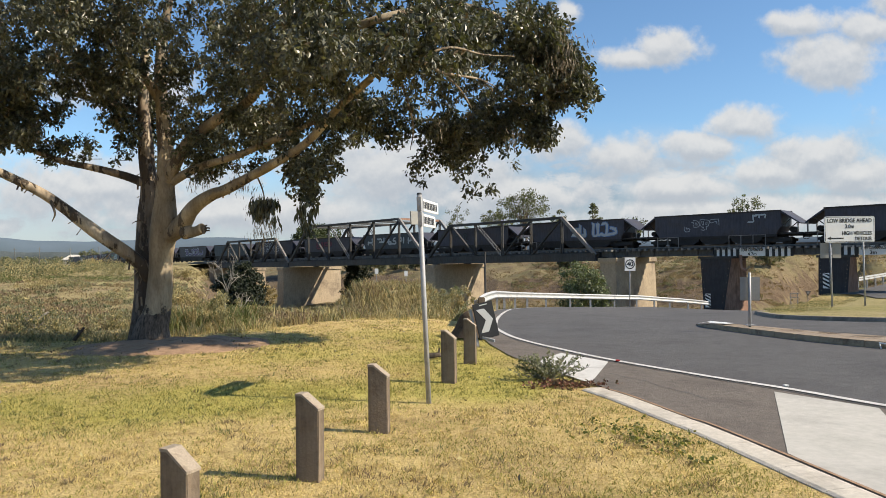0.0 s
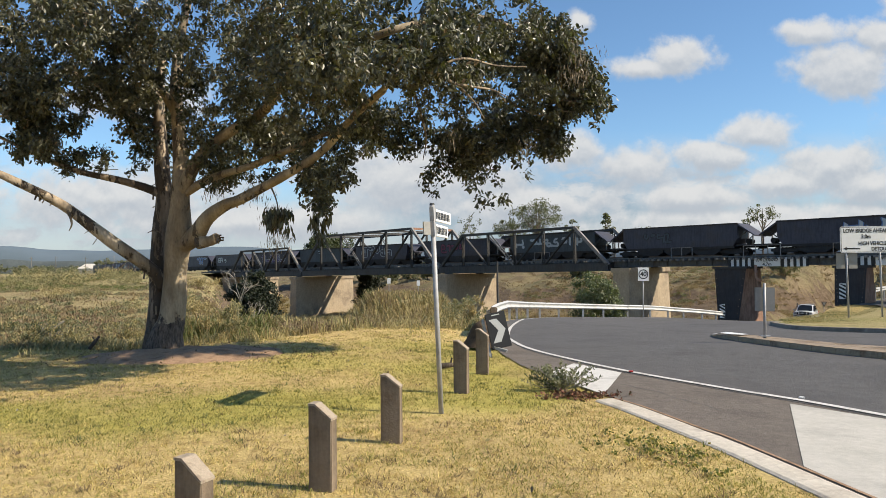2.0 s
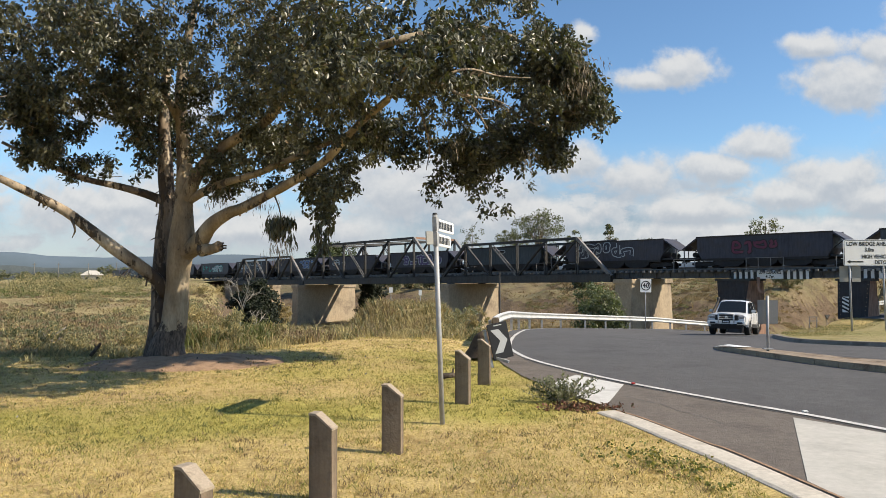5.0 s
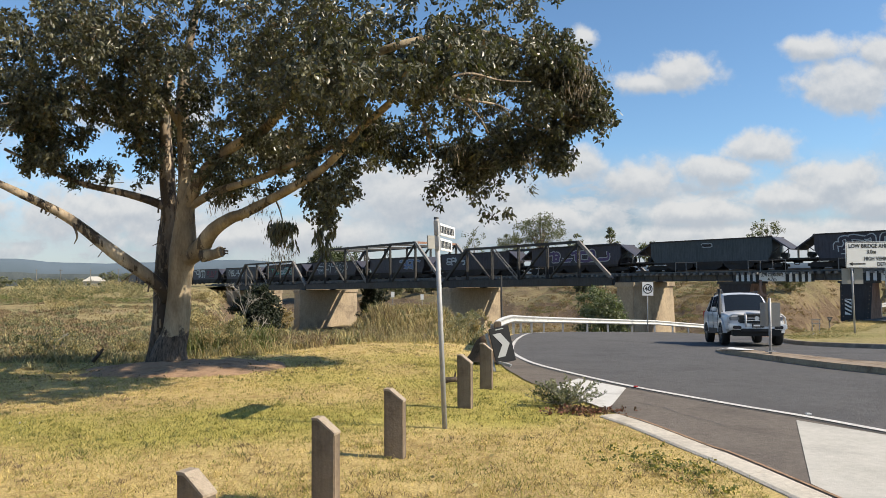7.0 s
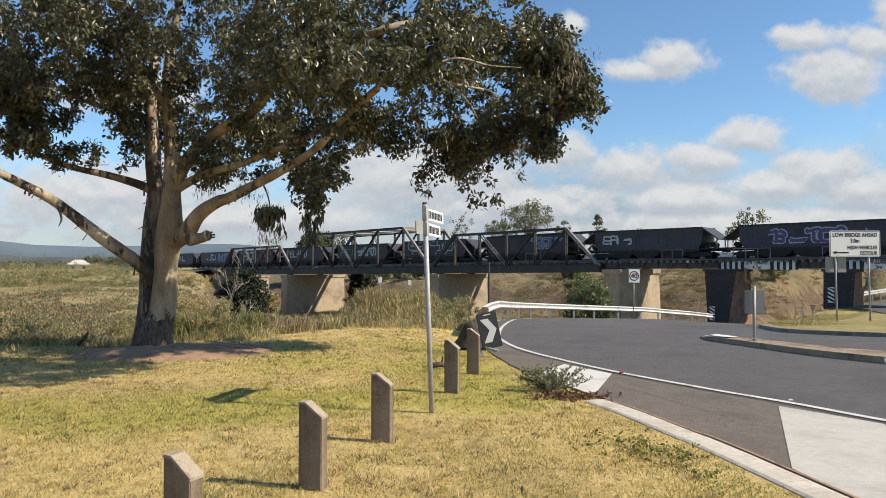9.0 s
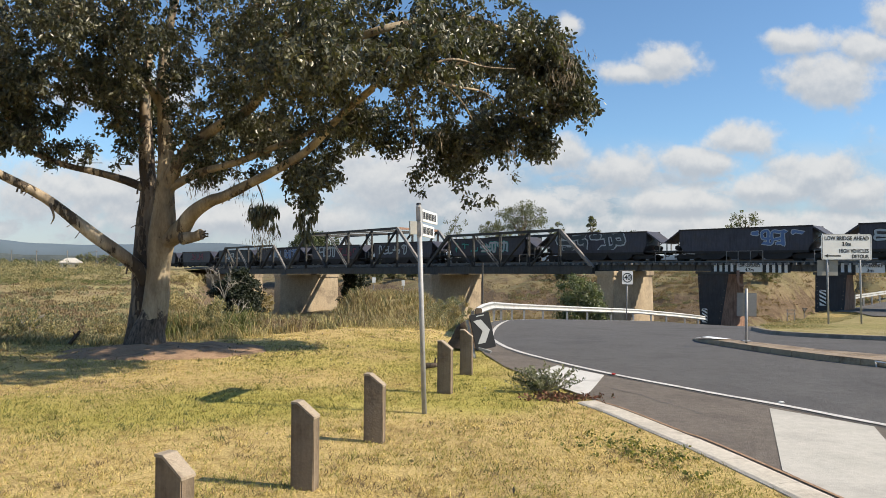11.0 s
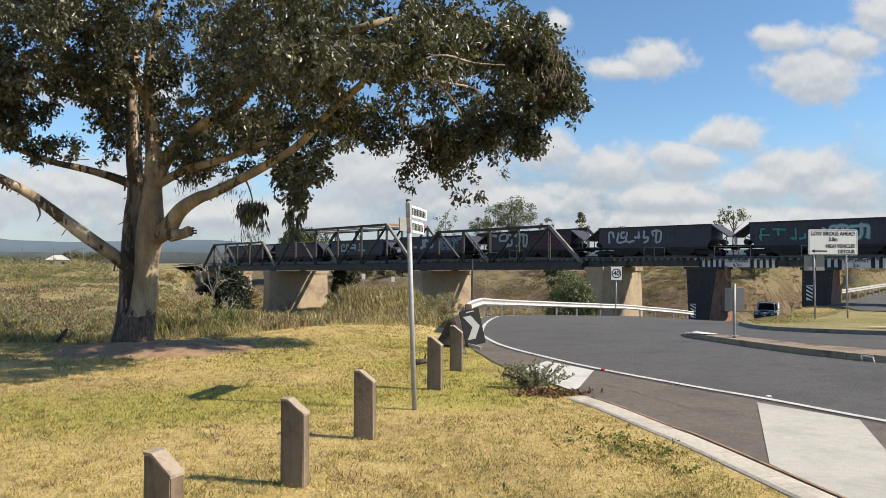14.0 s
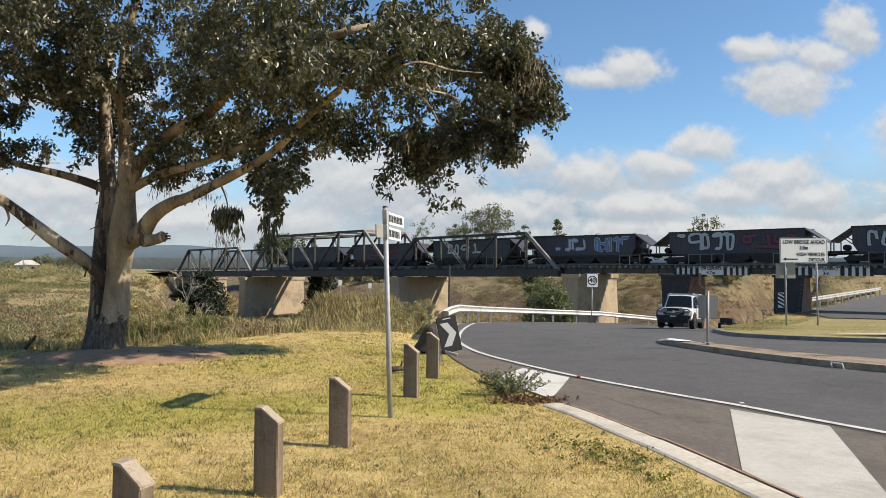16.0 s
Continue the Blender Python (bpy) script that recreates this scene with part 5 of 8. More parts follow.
def make_gum():
    tree = thing("gum_tree", Matrix.Translation(TREE), "large spreading gum tree with pale bark on the lawn", "tree")
    inv = Matrix.Translation(-TREE)

    def reach(x, y, depth):
        """The limbs and the crown lean out towards the lawn away from the trunk."""
        return spot(x, y, depth - 1.6 * soft(x, 400, 560) * (1 - soft(x, 760, 880)) * (1 - soft(y, 80, 200)))

    def limb(name, pts, radii, mat, n=12, label="", lump=0.16):
        cs = curve_through([inv @ Vector(p) for p in pts], 5)
        rs = np.interp(np.linspace(0, len(radii) - 1, len(cs)), range(len(radii)), radii)
        return part(name, Solid().tube(cs, list(rs), n, lump=lump), mat, tree, label, smooth=True)

    # the two stems rise from one foot
    limb("trunk", [(-6.16, 14.6, -0.15), (-6.1, 14.6, 0.3), reach(279, 545, 14.6), reach(284, 470, 14.6), reach(291, 400, 14.5), reach(292, 335, 14.5), reach(294, 280, 14.6), reach(290, 200, 14.7), reach(285, 120, 14.8), reach(298, 20, 14.9), reach(330, -120, 14.9)],
         [0.44, 0.34, 0.275, 0.24, 0.27, 0.2, 0.165, 0.14, 0.12, 0.09, 0.05], BARK_PALE, 24, "pale tan smooth trunk with peeling strips", 0.14)
    limb("stem", [(-6.36, 14.8, -0.1), reach(256, 560, 14.8), reach(256, 460, 14.9), reach(263, 350, 15.0), reach(258, 250, 15.1), reach(255, 160, 15.2), reach(262, 60, 15.2)],
         [0.36, 0.25, 0.215, 0.18, 0.145, 0.12, 0.08], BARK_DARK, 18, "dark rough-barked second stem", 0.3)
    bough = lambda pts, radii, mat=BARK_PALE, n=12: limb("limb", pts, radii, mat, n, "", 0.22)
    bough([reach(290, 420, 14.5), reach(320, 400, 14.3), reach(342, 368, 14.0), reach(372, 345, 13.8), reach(400, 335, 13.7), reach(470, 298, 13.1), reach(540, 255, 12.5), reach(600, 190, 11.9), reach(660, 140, 11.4)], [0.2, 0.17, 0.15, 0.12, 0.1, 0.085, 0.075, 0.065, 0.04])
    bough([reach(325, 412, 14.2), reach(346, 410, 14.1), reach(358, 405, 14.0)], [0.13, 0.1, 0.11])
    bough([reach(292, 330, 14.5), reach(325, 265, 14.3), reach(380, 215, 14.0), reach(440, 180, 13.3), reach(480, 120, 12.6), reach(540, 40, 12.0)], [0.15, 0.13, 0.11, 0.09, 0.07, 0.04])
    bough([reach(300, 325, 14.5), reach(350, 297, 14.3), reach(420, 275, 13.7), reach(480, 250, 13.2), reach(560, 215, 12.5)], [0.1, 0.08, 0.07, 0.055, 0.035])
    bough([reach(264, 490, 14.7), reach(238, 458, 14.4), reach(190, 425, 14.0), reach(140, 390, 13.7), reach(80, 345, 13.4), reach(0, 305, 13.0), reach(-90, 265, 12.6)], [0.17, 0.14, 0.13, 0.115, 0.095, 0.08, 0.05], BARK_MID)
    bough([reach(258, 325, 15.0), reach(225, 312, 14.8), reach(180, 300, 14.5), reach(110, 285, 14.2), reach(50, 262, 14.0), reach(-40, 220, 13.6)], [0.11, 0.09, 0.075, 0.065, 0.05, 0.03], BARK_DARK)
    bough([reach(255, 200, 15.2), reach(200, 182, 15.0), reach(130, 165, 14.8), reach(40, 120, 14.4)], [0.07, 0.06, 0.05, 0.03])
    bough([reach(290, 190, 14.8), reach(240, 110, 14.4), reach(180, 40, 14.0), reach(100, -60, 13.5)], [0.08, 0.07, 0.05, 0.03])
    bough([reach(600, 190, 11.9), reach(680, 120, 11.4), reach(740, 105, 10.9), reach(790, 128, 10.7), reach(850, 138, 10.8), reach(880, 152, 10.9)], [0.055, 0.04, 0.03, 0.02, 0.014, 0.007])
    bough([reach(740, 105, 10.9), reach(800, 82, 10.8), reach(860, 95, 10.9), reach(915, 98, 11.1)], [0.02, 0.017, 0.012, 0.006])
    bough([reach(480, 120, 12.6), reach(600, 60, 11.6), reach(720, 20, 11.4), reach(850, 10, 12.0), reach(940, 60, 12.4)], [0.07, 0.06, 0.05, 0.035, 0.02])
    bough([reach(790, 128, 10.7), reach(820, 160, 10.7), reach(838, 190, 10.8)], [0.018, 0.012, 0.006])
    bough([reach(850, 138, 12.6), reach(890, 165, 13.1), reach(940, 185, 13.2), reach(985, 165, 13.1)], [0.026, 0.02, 0.014, 0.007], BARK_DARK)
    bough([reach(700, 110, 11.3), reach(722, 170, 11.9), reach(734, 225, 12.9), reach(728, 265, 13.4)], [0.03, 0.022, 0.015, 0.006], BARK_DARK)
    bough([reach(450, 300, 13.5), reach(465, 335, 13.4), reach(472, 375, 13.3)], [0.02, 0.014, 0.008], BARK_DARK)
    bough([reach(90, 356, 13.3), reach(97, 378, 13.2), reach(92, 392, 13.25)], [0.03, 0.02, 0.008], BARK_PALE, 6)
    for k in range(7):
        p = inv @ spot(358, 398 + 2.2 * k, 13.98)
        part("splinter", Solid().beam(p, p + Vector((0.05 + 0.05 * (k % 3), -0.02, 0.03 * (k % 2) - 0.02)), 0.035, 0.03), BARK_DARK, tree)
    # curls of loose bark on the limbs and stems
    rng = np.random.default_rng(77)
    for (ax, ay), (bx, by), k in (((20, 318), (240, 470), 16), ((245, 300), (252, 520), 14), ((300, 300), (310, 420), 6), ((340, 368), (480, 292), 8)):
        for _ in range(k):
            t = rng.random()
            p = inv @ spot(ax + (bx - ax) * t + rng.normal() * 4, ay + (by - ay) * t + rng.normal() * 5, 13.2 + t * 1.1 if ax < 200 else 14.4)
            e = p + Vector((rng.normal() * 0.07, -0.03, -abs(rng.normal()) * 0.12 - 0.03))
            part("bark_curl", Solid().beam(p, e, 0.035, 0.012), BARK_DARK if rng.random() < 0.6 else BARK_PALE, tree)
    # crown: (x, y, half width, half height, distance, half depth)
    blobs = [(1003, 178, 62, 55, 12.4, 1.3, 30), (945, 55, 55, 65, 12.4, 1.4, 34), (955, 135, 85, 60, 12.3, 1.5, 46), (905, 200, 75, 50, 12.2, 1.2, 34), (845, 262, 56, 40, 12.1, 0.9, 9),
             (735, 268, 44, 36, 12.3, 0.8, 6), (700, 190, 60, 36, 12.6, 1.1, 18), (805, 195, 80, 55, 12.2, 1.3, 26), (785, 110, 100, 70, 12.4, 1.6, 40), (640, 190, 46, 36, 12.8, 0.8, 14),
             (545, 305, 40, 36, 13.3, 0.8, 11), (600, 70, 150, 90, 13.0, 2.6, 90), (450, 70, 150, 95, 13.4, 2.8, 90),
             (480, 210, 100, 46, 13.8, 1.4, 30), (300, 50, 150, 85, 14.0, 3.0, 90), (120, 50, 140, 80, 13.6, 2.8, 80), (50, 120, 110, 50, 13.4, 2.0, 44), (180, 130, 90, 45, 14.0, 1.8, 34),
             (30, 235, 50, 35, 13.6, 0.9, 14), (120, 262, 55, 24, 14.2, 0.7, 12), (215, 265, 26, 26, 14.8, 0.6, 8), (370, 150, 90, 60, 14.0, 1.8, 40), (560, 180, 90, 56, 13.2, 1.6, 40),
             (760, 30, 110, 60, 12.6, 1.8, 44), (870, 60, 80, 60, 12.4, 1.4, 34), (360, 300, 28, 16, 14.6, 0.5, 6), (200, -110, 260, 100, 13.6, 2.6, 34), (560, -120, 280, 100, 13.2, 2.6, 40),
             (380, -230, 240, 80, 13.6, 2.5, 20), (850, -60, 120, 70, 12.8, 2.0, 28), (-120, 60, 130, 110, 13.2, 3.0, 60), (-150, 220, 90, 60, 12.8, 1.6, 24), (300, -50, 240, 60, 13.2, 1.6, 26), (560, -20, 200, 70, 12.8, 1.5, 24)]
    blobs += [(350, 250, 50, 40, 14.2, 0.8, 9), (430, 215, 60, 45, 13.9, 0.9, 16), (330, 200, 40, 50, 14.4, 0.7, 9), (215, 225, 35, 30, 15.0, 0.6, 7), (70, 205, 60, 30, 13.8, 0.7, 9), (165, 205, 60, 30, 14.4, 0.7, 9), (95, 290, 40, 14, 14.2, 0.4, 4), (600, 250, 26, 24, 13.1, 0.5, 6), (545, 345, 18, 18, 13.2, 0.4, 3)]
    blobs += [(848, 292, 46, 34, 12.1, 0.7, 10), (832, 325, 12, 20, 12.0, 0.4, 2.4), (872, 322, 16, 18, 12.1, 0.3, 2.6), (728, 300, 34, 26, 12.2, 0.6, 5), (742, 328, 12, 16, 12.1, 0.3, 1.6), (785, 272, 30, 26, 12.2, 0.6, 4), (900, 268, 26, 26, 12.2, 0.5, 5), (675, 225, 22, 24, 12.3, 0.5, 3), (705, 238, 34, 30, 12.3, 0.7, 9), (780, 235, 46, 30, 12.2, 0.8, 9), (965, 235, 36, 26, 12.3, 0.6, 14), (1030, 150, 34, 44, 12.4, 0.8, 16), (985, 60, 24, 60, 12.4, 0.8, 16),
              (410, 235, 60, 40, 15.0, 0.8, 20), (490, 250, 60, 40, 14.8, 0.8, 22), (565, 250, 44, 45, 14.6, 0.8, 16), (632, 225, 24, 26, 14.4, 0.7, 6), (370, 285, 40, 18, 15.0, 0.6, 7), (450, 295, 30, 16, 14.8, 0.5, 6), (330, 140, 60, 60, 14.6, 0.9, 24), (230, 160, 50, 50, 15.4, 0.8, 16), (120, 190, 70, 30, 14.6, 0.8, 14), (30, 180, 60, 36, 14.0, 0.8, 14), (150, 255, 60, 22, 14.8, 0.6, 9),
              (272, 190, 24, 90, 15.8, 0.3, 16), (285, 280, 16, 30, 15.8, 0.2, 5),
              (850, 225, 64, 36, 12.0, 0.9, 16), (980, 110, 60, 50, 12.3, 1.0, 26),
              (440, 240, 60, 36, 13.6, 0.7, 9), (520, 270, 48, 30, 13.6, 0.6, 6), (582, 285, 26, 30, 13.2, 0.5, 5), (575, 225, 40, 30, 13.6, 0.5, 5)]
    rng = np.random.default_rng(7)
    cents, rads = [], []
    blobs += [(10, 20, 90, 70, 12.8, 1.6, 40), (90, -30, 120, 60, 12.6, 1.8, 40), (-60, 130, 80, 60, 12.6, 1.4, 26), (10, 160, 60, 30, 13.0, 0.8, 10)]
    for x, y, rx, ry, dep, rd, k in blobs:
        # the crown hangs forward of the trunk in its middle and swings back at its end
        dep += 0.3 * soft(x, 850, 1000) - 1.7 * math.exp(-((x - 620) / 190) ** 2) * (1 - 0.7 * soft(y, 80, 200)) + 2.1 * soft(y, 90, 190) * soft(x, 600, 680) * (1 - 0.7 * soft(x, 900, 990))
        for _ in range(int(k * 5.2)):
            d = rng.normal(size=3)
            d = d / np.linalg.norm(d) * rng.random() ** 0.42
            c = inv @ reach(x + d[0] * rx, y + d[1] * ry, dep + d[2] * rd * 0.8)
            if noise.noise(c * 1.05) + 0.7 * noise.noise(c * 2.6) < -0.02 + 0.12 * soft(y, 215, 260) * soft(x, 640, 700):
                continue
            cents.append(tuple(c))
            rads.append(rng.uniform(0.09, 0.21) * (1.0 + 0.12 * soft(y, 200, 290)))
    part("crown", oval_leaf_mesh("crown", cents, rads, 29, 0.088, [LEAF, LEAF_DRY], rng, 0.9, 0.02), None, tree, "dense crown of olive green leaves with gaps")
    # thin twigs that carry the leaf clumps
    tw = Solid()
    hub = Vector((0.4, -0.4, 4.2))
    for c in [cents[int(q)] for q in rng.integers(0, len(cents), 900)]:
        p = Vector(c)
        d = (hub - p).normalized() + Vector(rng.normal(size=3) * 0.45)
        q = p + d.normalized() * rng.uniform(0.15, 0.4)
        mid = (p + q) / 2 + Vector(rng.normal(size=3) * 0.04)
        tw.tube([q, mid, p], [0.009, 0.007, 0.004], 4, False)
    tagged(part("twig", tw, BARK_DARK, tree), kind="stuff")
    hang = [(tuple(inv @ spot(470 + rng.normal() * 11, 352 + abs(rng.normal()) * 16, 13.4 + rng.normal() * 0.12))) for _ in range(26)] + [(tuple(inv @ spot(545 + rng.normal() * 8, 372 + rng.normal() * 8, 13.3))) for _ in range(6)] + [(tuple(inv @ spot(545 + rng.normal() * 4, 395 + rng.normal() * 6, 13.3))) for _ in range(3)]
    part("hanging_leaves", leaf_mesh("hanging_leaves", hang, [0.09] * len(hang), 20, 0.19, [LEAF], rng, 1.5, 1.3, 0, 5.0), None, tree, "drooping bunch of long narrow leaves")
    # a tangle of dry brown foliage at the crown's end and hanging twigs
    c2, r2 = [], []
    for x0, y0, sx, sy, k in ((985, 85, 24, 18, 13), (1000, 115, 16, 12, 4), (915, 235, 8, 12, 3), (860, 150, 45, 22, 2), (820, 200, 36, 28, 1), (466, 380, 10, 18, 16), (350, 318, 9, 7, 5), (420, 312, 12, 8, 5)):
        for _ in range(k):
            c2.append(tuple(inv @ reach(x0 + rng.normal() * sx, y0 + rng.normal() * sy, 12.1 + rng.normal() * 0.3 if x0 > 600 else 13.5)))
            r2.append(0.2)
    part("dry_foliage", leaf_mesh("dry_foliage", c2, r2, 20, 0.14, [POD_BROWN], rng, 1.6, 1.2, 0, 13.0), None, tree, "hanging thin brown pods and dry twigs")


make_gum()


def make_small_tree(name, base, height, crown_w, crown_h, mat, label, seed, clumps, leaf=0.3, trunk_r=0.12, sparse=40, cone=False, group=""):
    rng = np.random.default_rng(seed)
    th = thing(name, Matrix.Translation(base), label, "tree" if height > 2.5 else "bush", group)
    top = height - crown_h
    pts = [(0, 0, -0.3), (0.05 * height * rng.normal() * 0.3, 0, top * 0.6), (0, 0, top + crown_h * 0.3), (rng.normal() * 0.2, 0, height * 0.93)]
    part("trunk", Solid().tube(pts, [trunk_r, trunk_r * 0.8, trunk_r * 0.5, trunk_r * 0.15], 7), BARK_DARK, th, smooth=True)
    c, r = [], []
    for i in range(clumps):
        d = rng.normal(size=3)
        d = d / np.linalg.norm(d) * rng.random() ** 0.4
        f = 1.0
        if cone:
            f = 1.0 - 0.8 * (d[2] * 0.5 + 0.5)
        f *= 0.75 + 0.5 * abs(noise.noise(Vector((d[0] * 2, d[1] * 2, d[2] * 2 + seed))))
        p = (d[0] * crown_w * f, d[1] * crown_w * f, top + crown_h / 2 + d[2] * crown_h / 2)
        c.append(p)
        r.append(crown_w * rng.uniform(0.13, 0.26))
        if i % 4 == 0 and top > 0.5:
            part("limb", Solid().tube([(0, 0, top * 0.8 + crown_h * 0.15 * rng.random()), (p[0] * 0.5, p[1] * 0.5, p[2] * 0.85), p], [trunk_r * 0.4, trunk_r * 0.25, trunk_r * 0.08], 5), BARK_DARK, th)
    part("crown", leaf_mesh("crown", c, r, sparse, leaf, [mat], rng, 0.3, 0.8, 0, 1.8), None, th)
    return th


def on_land(x, y):
    return Vector((x, y, land_z(x, y)))


def far_spot(px, depth):
    x = (px - 784) / 1230.6 * depth
    return on_land(x, depth)


FT = "trees on the far bank"
make_small_tree("gum_tree", far_spot(928, 165), 16.2, 7.0, 8.2, LEAF_FAR, "broad far gum tree behind the railway bridge", 3, 85, 0.36, 0.3, 56, group=FT)
make_small_tree("gum_tree", far_spot(880, 172), 12.4, 4.4, 6.5, LEAF_FAR, "grey-green far tree behind the railway bridge", 4, 50, 0.36, 0.2, 50, group=FT)
make_small_tree("gum_tree", far_spot(812, 150), 14.4, 3.4, 9.5, LEAF_FAR, "thin sparse far tree behind the railway bridge", 5, 36, 0.3, 0.12, 30, group=FT)
make_small_tree("pine_tree", far_spot(990, 180), 12.4, 2.8, 7, LEAF_FAR, "dark far tree behind the train", 6, 30, 0.4, 0.15, 40, group=FT)
make_small_tree("pine_tree", far_spot(1050, 175), 14.2, 3.2, 8, LEAF_FAR, "dark layered far tree behind the train", 8, 34, 0.4, 0.15, 40, cone=True, group=FT)
make_small_tree("gum_tree", far_spot(1325, 150), 13.2, 3.6, 4.5, LEAF_FAR, "sparse far gum tree above the train", 9, 30, 0.35, 0.2, 30, group=FT)
make_small_tree("gum_tree", far_spot(1290, 155), 10.5, 2.5, 4.0, LEAF_FAR, "small far gum tree above the train", 19, 16, 0.35, 0.15, 30, group=FT)
make_small_tree("gum_tree", far_spot(560, 170), 12.2, 6.6, 7.0, BUSH_LEAF, "broad dense far tree behind the truss", 10, 120, 0.42, 0.3, 110, group=FT)
make_small_tree("gum_tree", far_spot(1118, 190), 10.5, 5.0, 6.5, LEAF_FAR, "low far tree behind the train", 12, 40, 0.5, 0.2, 50, group=FT)
make_small_tree("bush", far_spot(1032, 46), 4.3, 2.0, 4.0, FRESH_LEAF, "leafy green bush behind the guardrail", 11, 110, 0.15, 0.07, 90)
make_small_tree("bush", far_spot(628, 116), 7.6, 3.0, 7.0, BUSH_SHADED, "dark green bush beside the bridge pier", 13, 90, 0.3, 0.1, 90)
# near-black leaves here stand in for the shadowed hollow below the deck
make_small_tree("bush", far_spot(427, 33), 3.3, 1.25, 3.2, BUSH_SHADED, "dense bush coloured dark for the shaded hollow under the truss bridge", 14, 300, 0.11, 0.06, 120)
make_small_tree("bush", far_spot(470, 100), 4.6, 1.9, 3.6, REED, "yellowing bush beside the dark one under the truss", 16, 40, 0.25, 0.08, 60)
make_small_tree("bush", far_spot(800, 62), 4.2, 1.8, 3.2, SPIKY_WEED, "pale grey-green bush in front of the pier", 15, 40, 0.16, 0.06, 60)


make_small_tree("bush", far_spot(1463, 94), 3.6, 1.1, 2.6, BANK_STRAW, "dry yellow shrub on the slope beyond the bridge", 22, 26, 0.2, 0.06, 40)
make_small_tree("bush", far_spot(1362, 104), 3.4, 2.4, 3.0, GREY_WEED, "grey-green shrub on top of the slope", 23, 50, 0.25, 0.08, 60)
make_small_tree("bush", far_spot(1476, 71), 1.0, 0.9, 0.9, GREY_WEED, "small weed at the foot of the steel pier", 24, 20, 0.12, 0.03, 40)
for k, (px, dep, hgt, wid) in enumerate(((668, 152, 4.5, 3.0), (700, 158, 4.8, 3.2), (735, 150, 4.4, 3.0), (640, 160, 5.5, 3.4), (1005, 130, 4.0, 3.0))):
    make_small_tree("bush", far_spot(px, dep), hgt, wid, hgt * 0.92, LEAF_FAR, "dark scrub on the far bank beyond the bridge", 60 + k, 50, 0.4, 0.1, 60, group="scrub on the far bank")
for k, (px, dep, hgt, wid) in enumerate(((5, 330, 5, 5), (40, 300, 4, 5), (160, 380, 8, 7), (185, 390, 7, 6), (205, 360, 6, 5), (-40, 300, 5, 6), (60, 420, 6, 8), (100, 450, 5, 9))):
    make_small_tree("bush", far_spot(px, dep), hgt, wid, hgt * 0.9, LEAF_FAR, "far dark green tree on the plain", 80 + k, 26, 0.8, 0.2, 40, group="trees on the plain")


def make_house():
    x, y = (131 - 784) / 1230.6 * 340, 340.0
    th = thing("house", pose(x, y, land_z(x, y), 0, 0, 28), "far low house with a pale hipped roof", "house")
    part("wall", Solid().box((0, 0, 1.6), (9.5, 7, 3.4)), SIGN_BACK, th)
    part("roof", Solid().add([(-5.5, -4.2, 3.2), (5.5, -4.2, 3.2), (5.5, 4.2, 3.2), (-5.5, 4.2, 3.2), (-1.8, 0, 5.6), (1.8, 0, 5.6)], [(0, 1, 5, 4), (1, 2, 5), (2, 3, 4, 5), (3, 0, 4), (3, 2, 1, 0)]), PALE_PAVING, th, "pale sheet roof")
    for k in (-2.4, 2.4):
        part("window", Solid().box((k, -3.52, 1.8), (1.5, 0.06, 1.1)), CAR_GLASS, th)


make_house()
for px in (26, 70, 124, 175):
    x, y = (px - 784) / 1230.6 * 330, 330.0
    pole = thing("utility_pole", pose(x, y, land_z(x, y)), "thin grey utility pole on the plain", "utility pole", "utility poles on the plain")
    part("pole", Solid().tube([(0, 0, -0.5), (0, 0, 9.0)], [0.2, 0.14], 6), SLEEPER, pole)
    part("cross_arm", Solid().box((0, 0, 8.2), (2.2, 0.14, 0.14)), SLEEPER, pole)


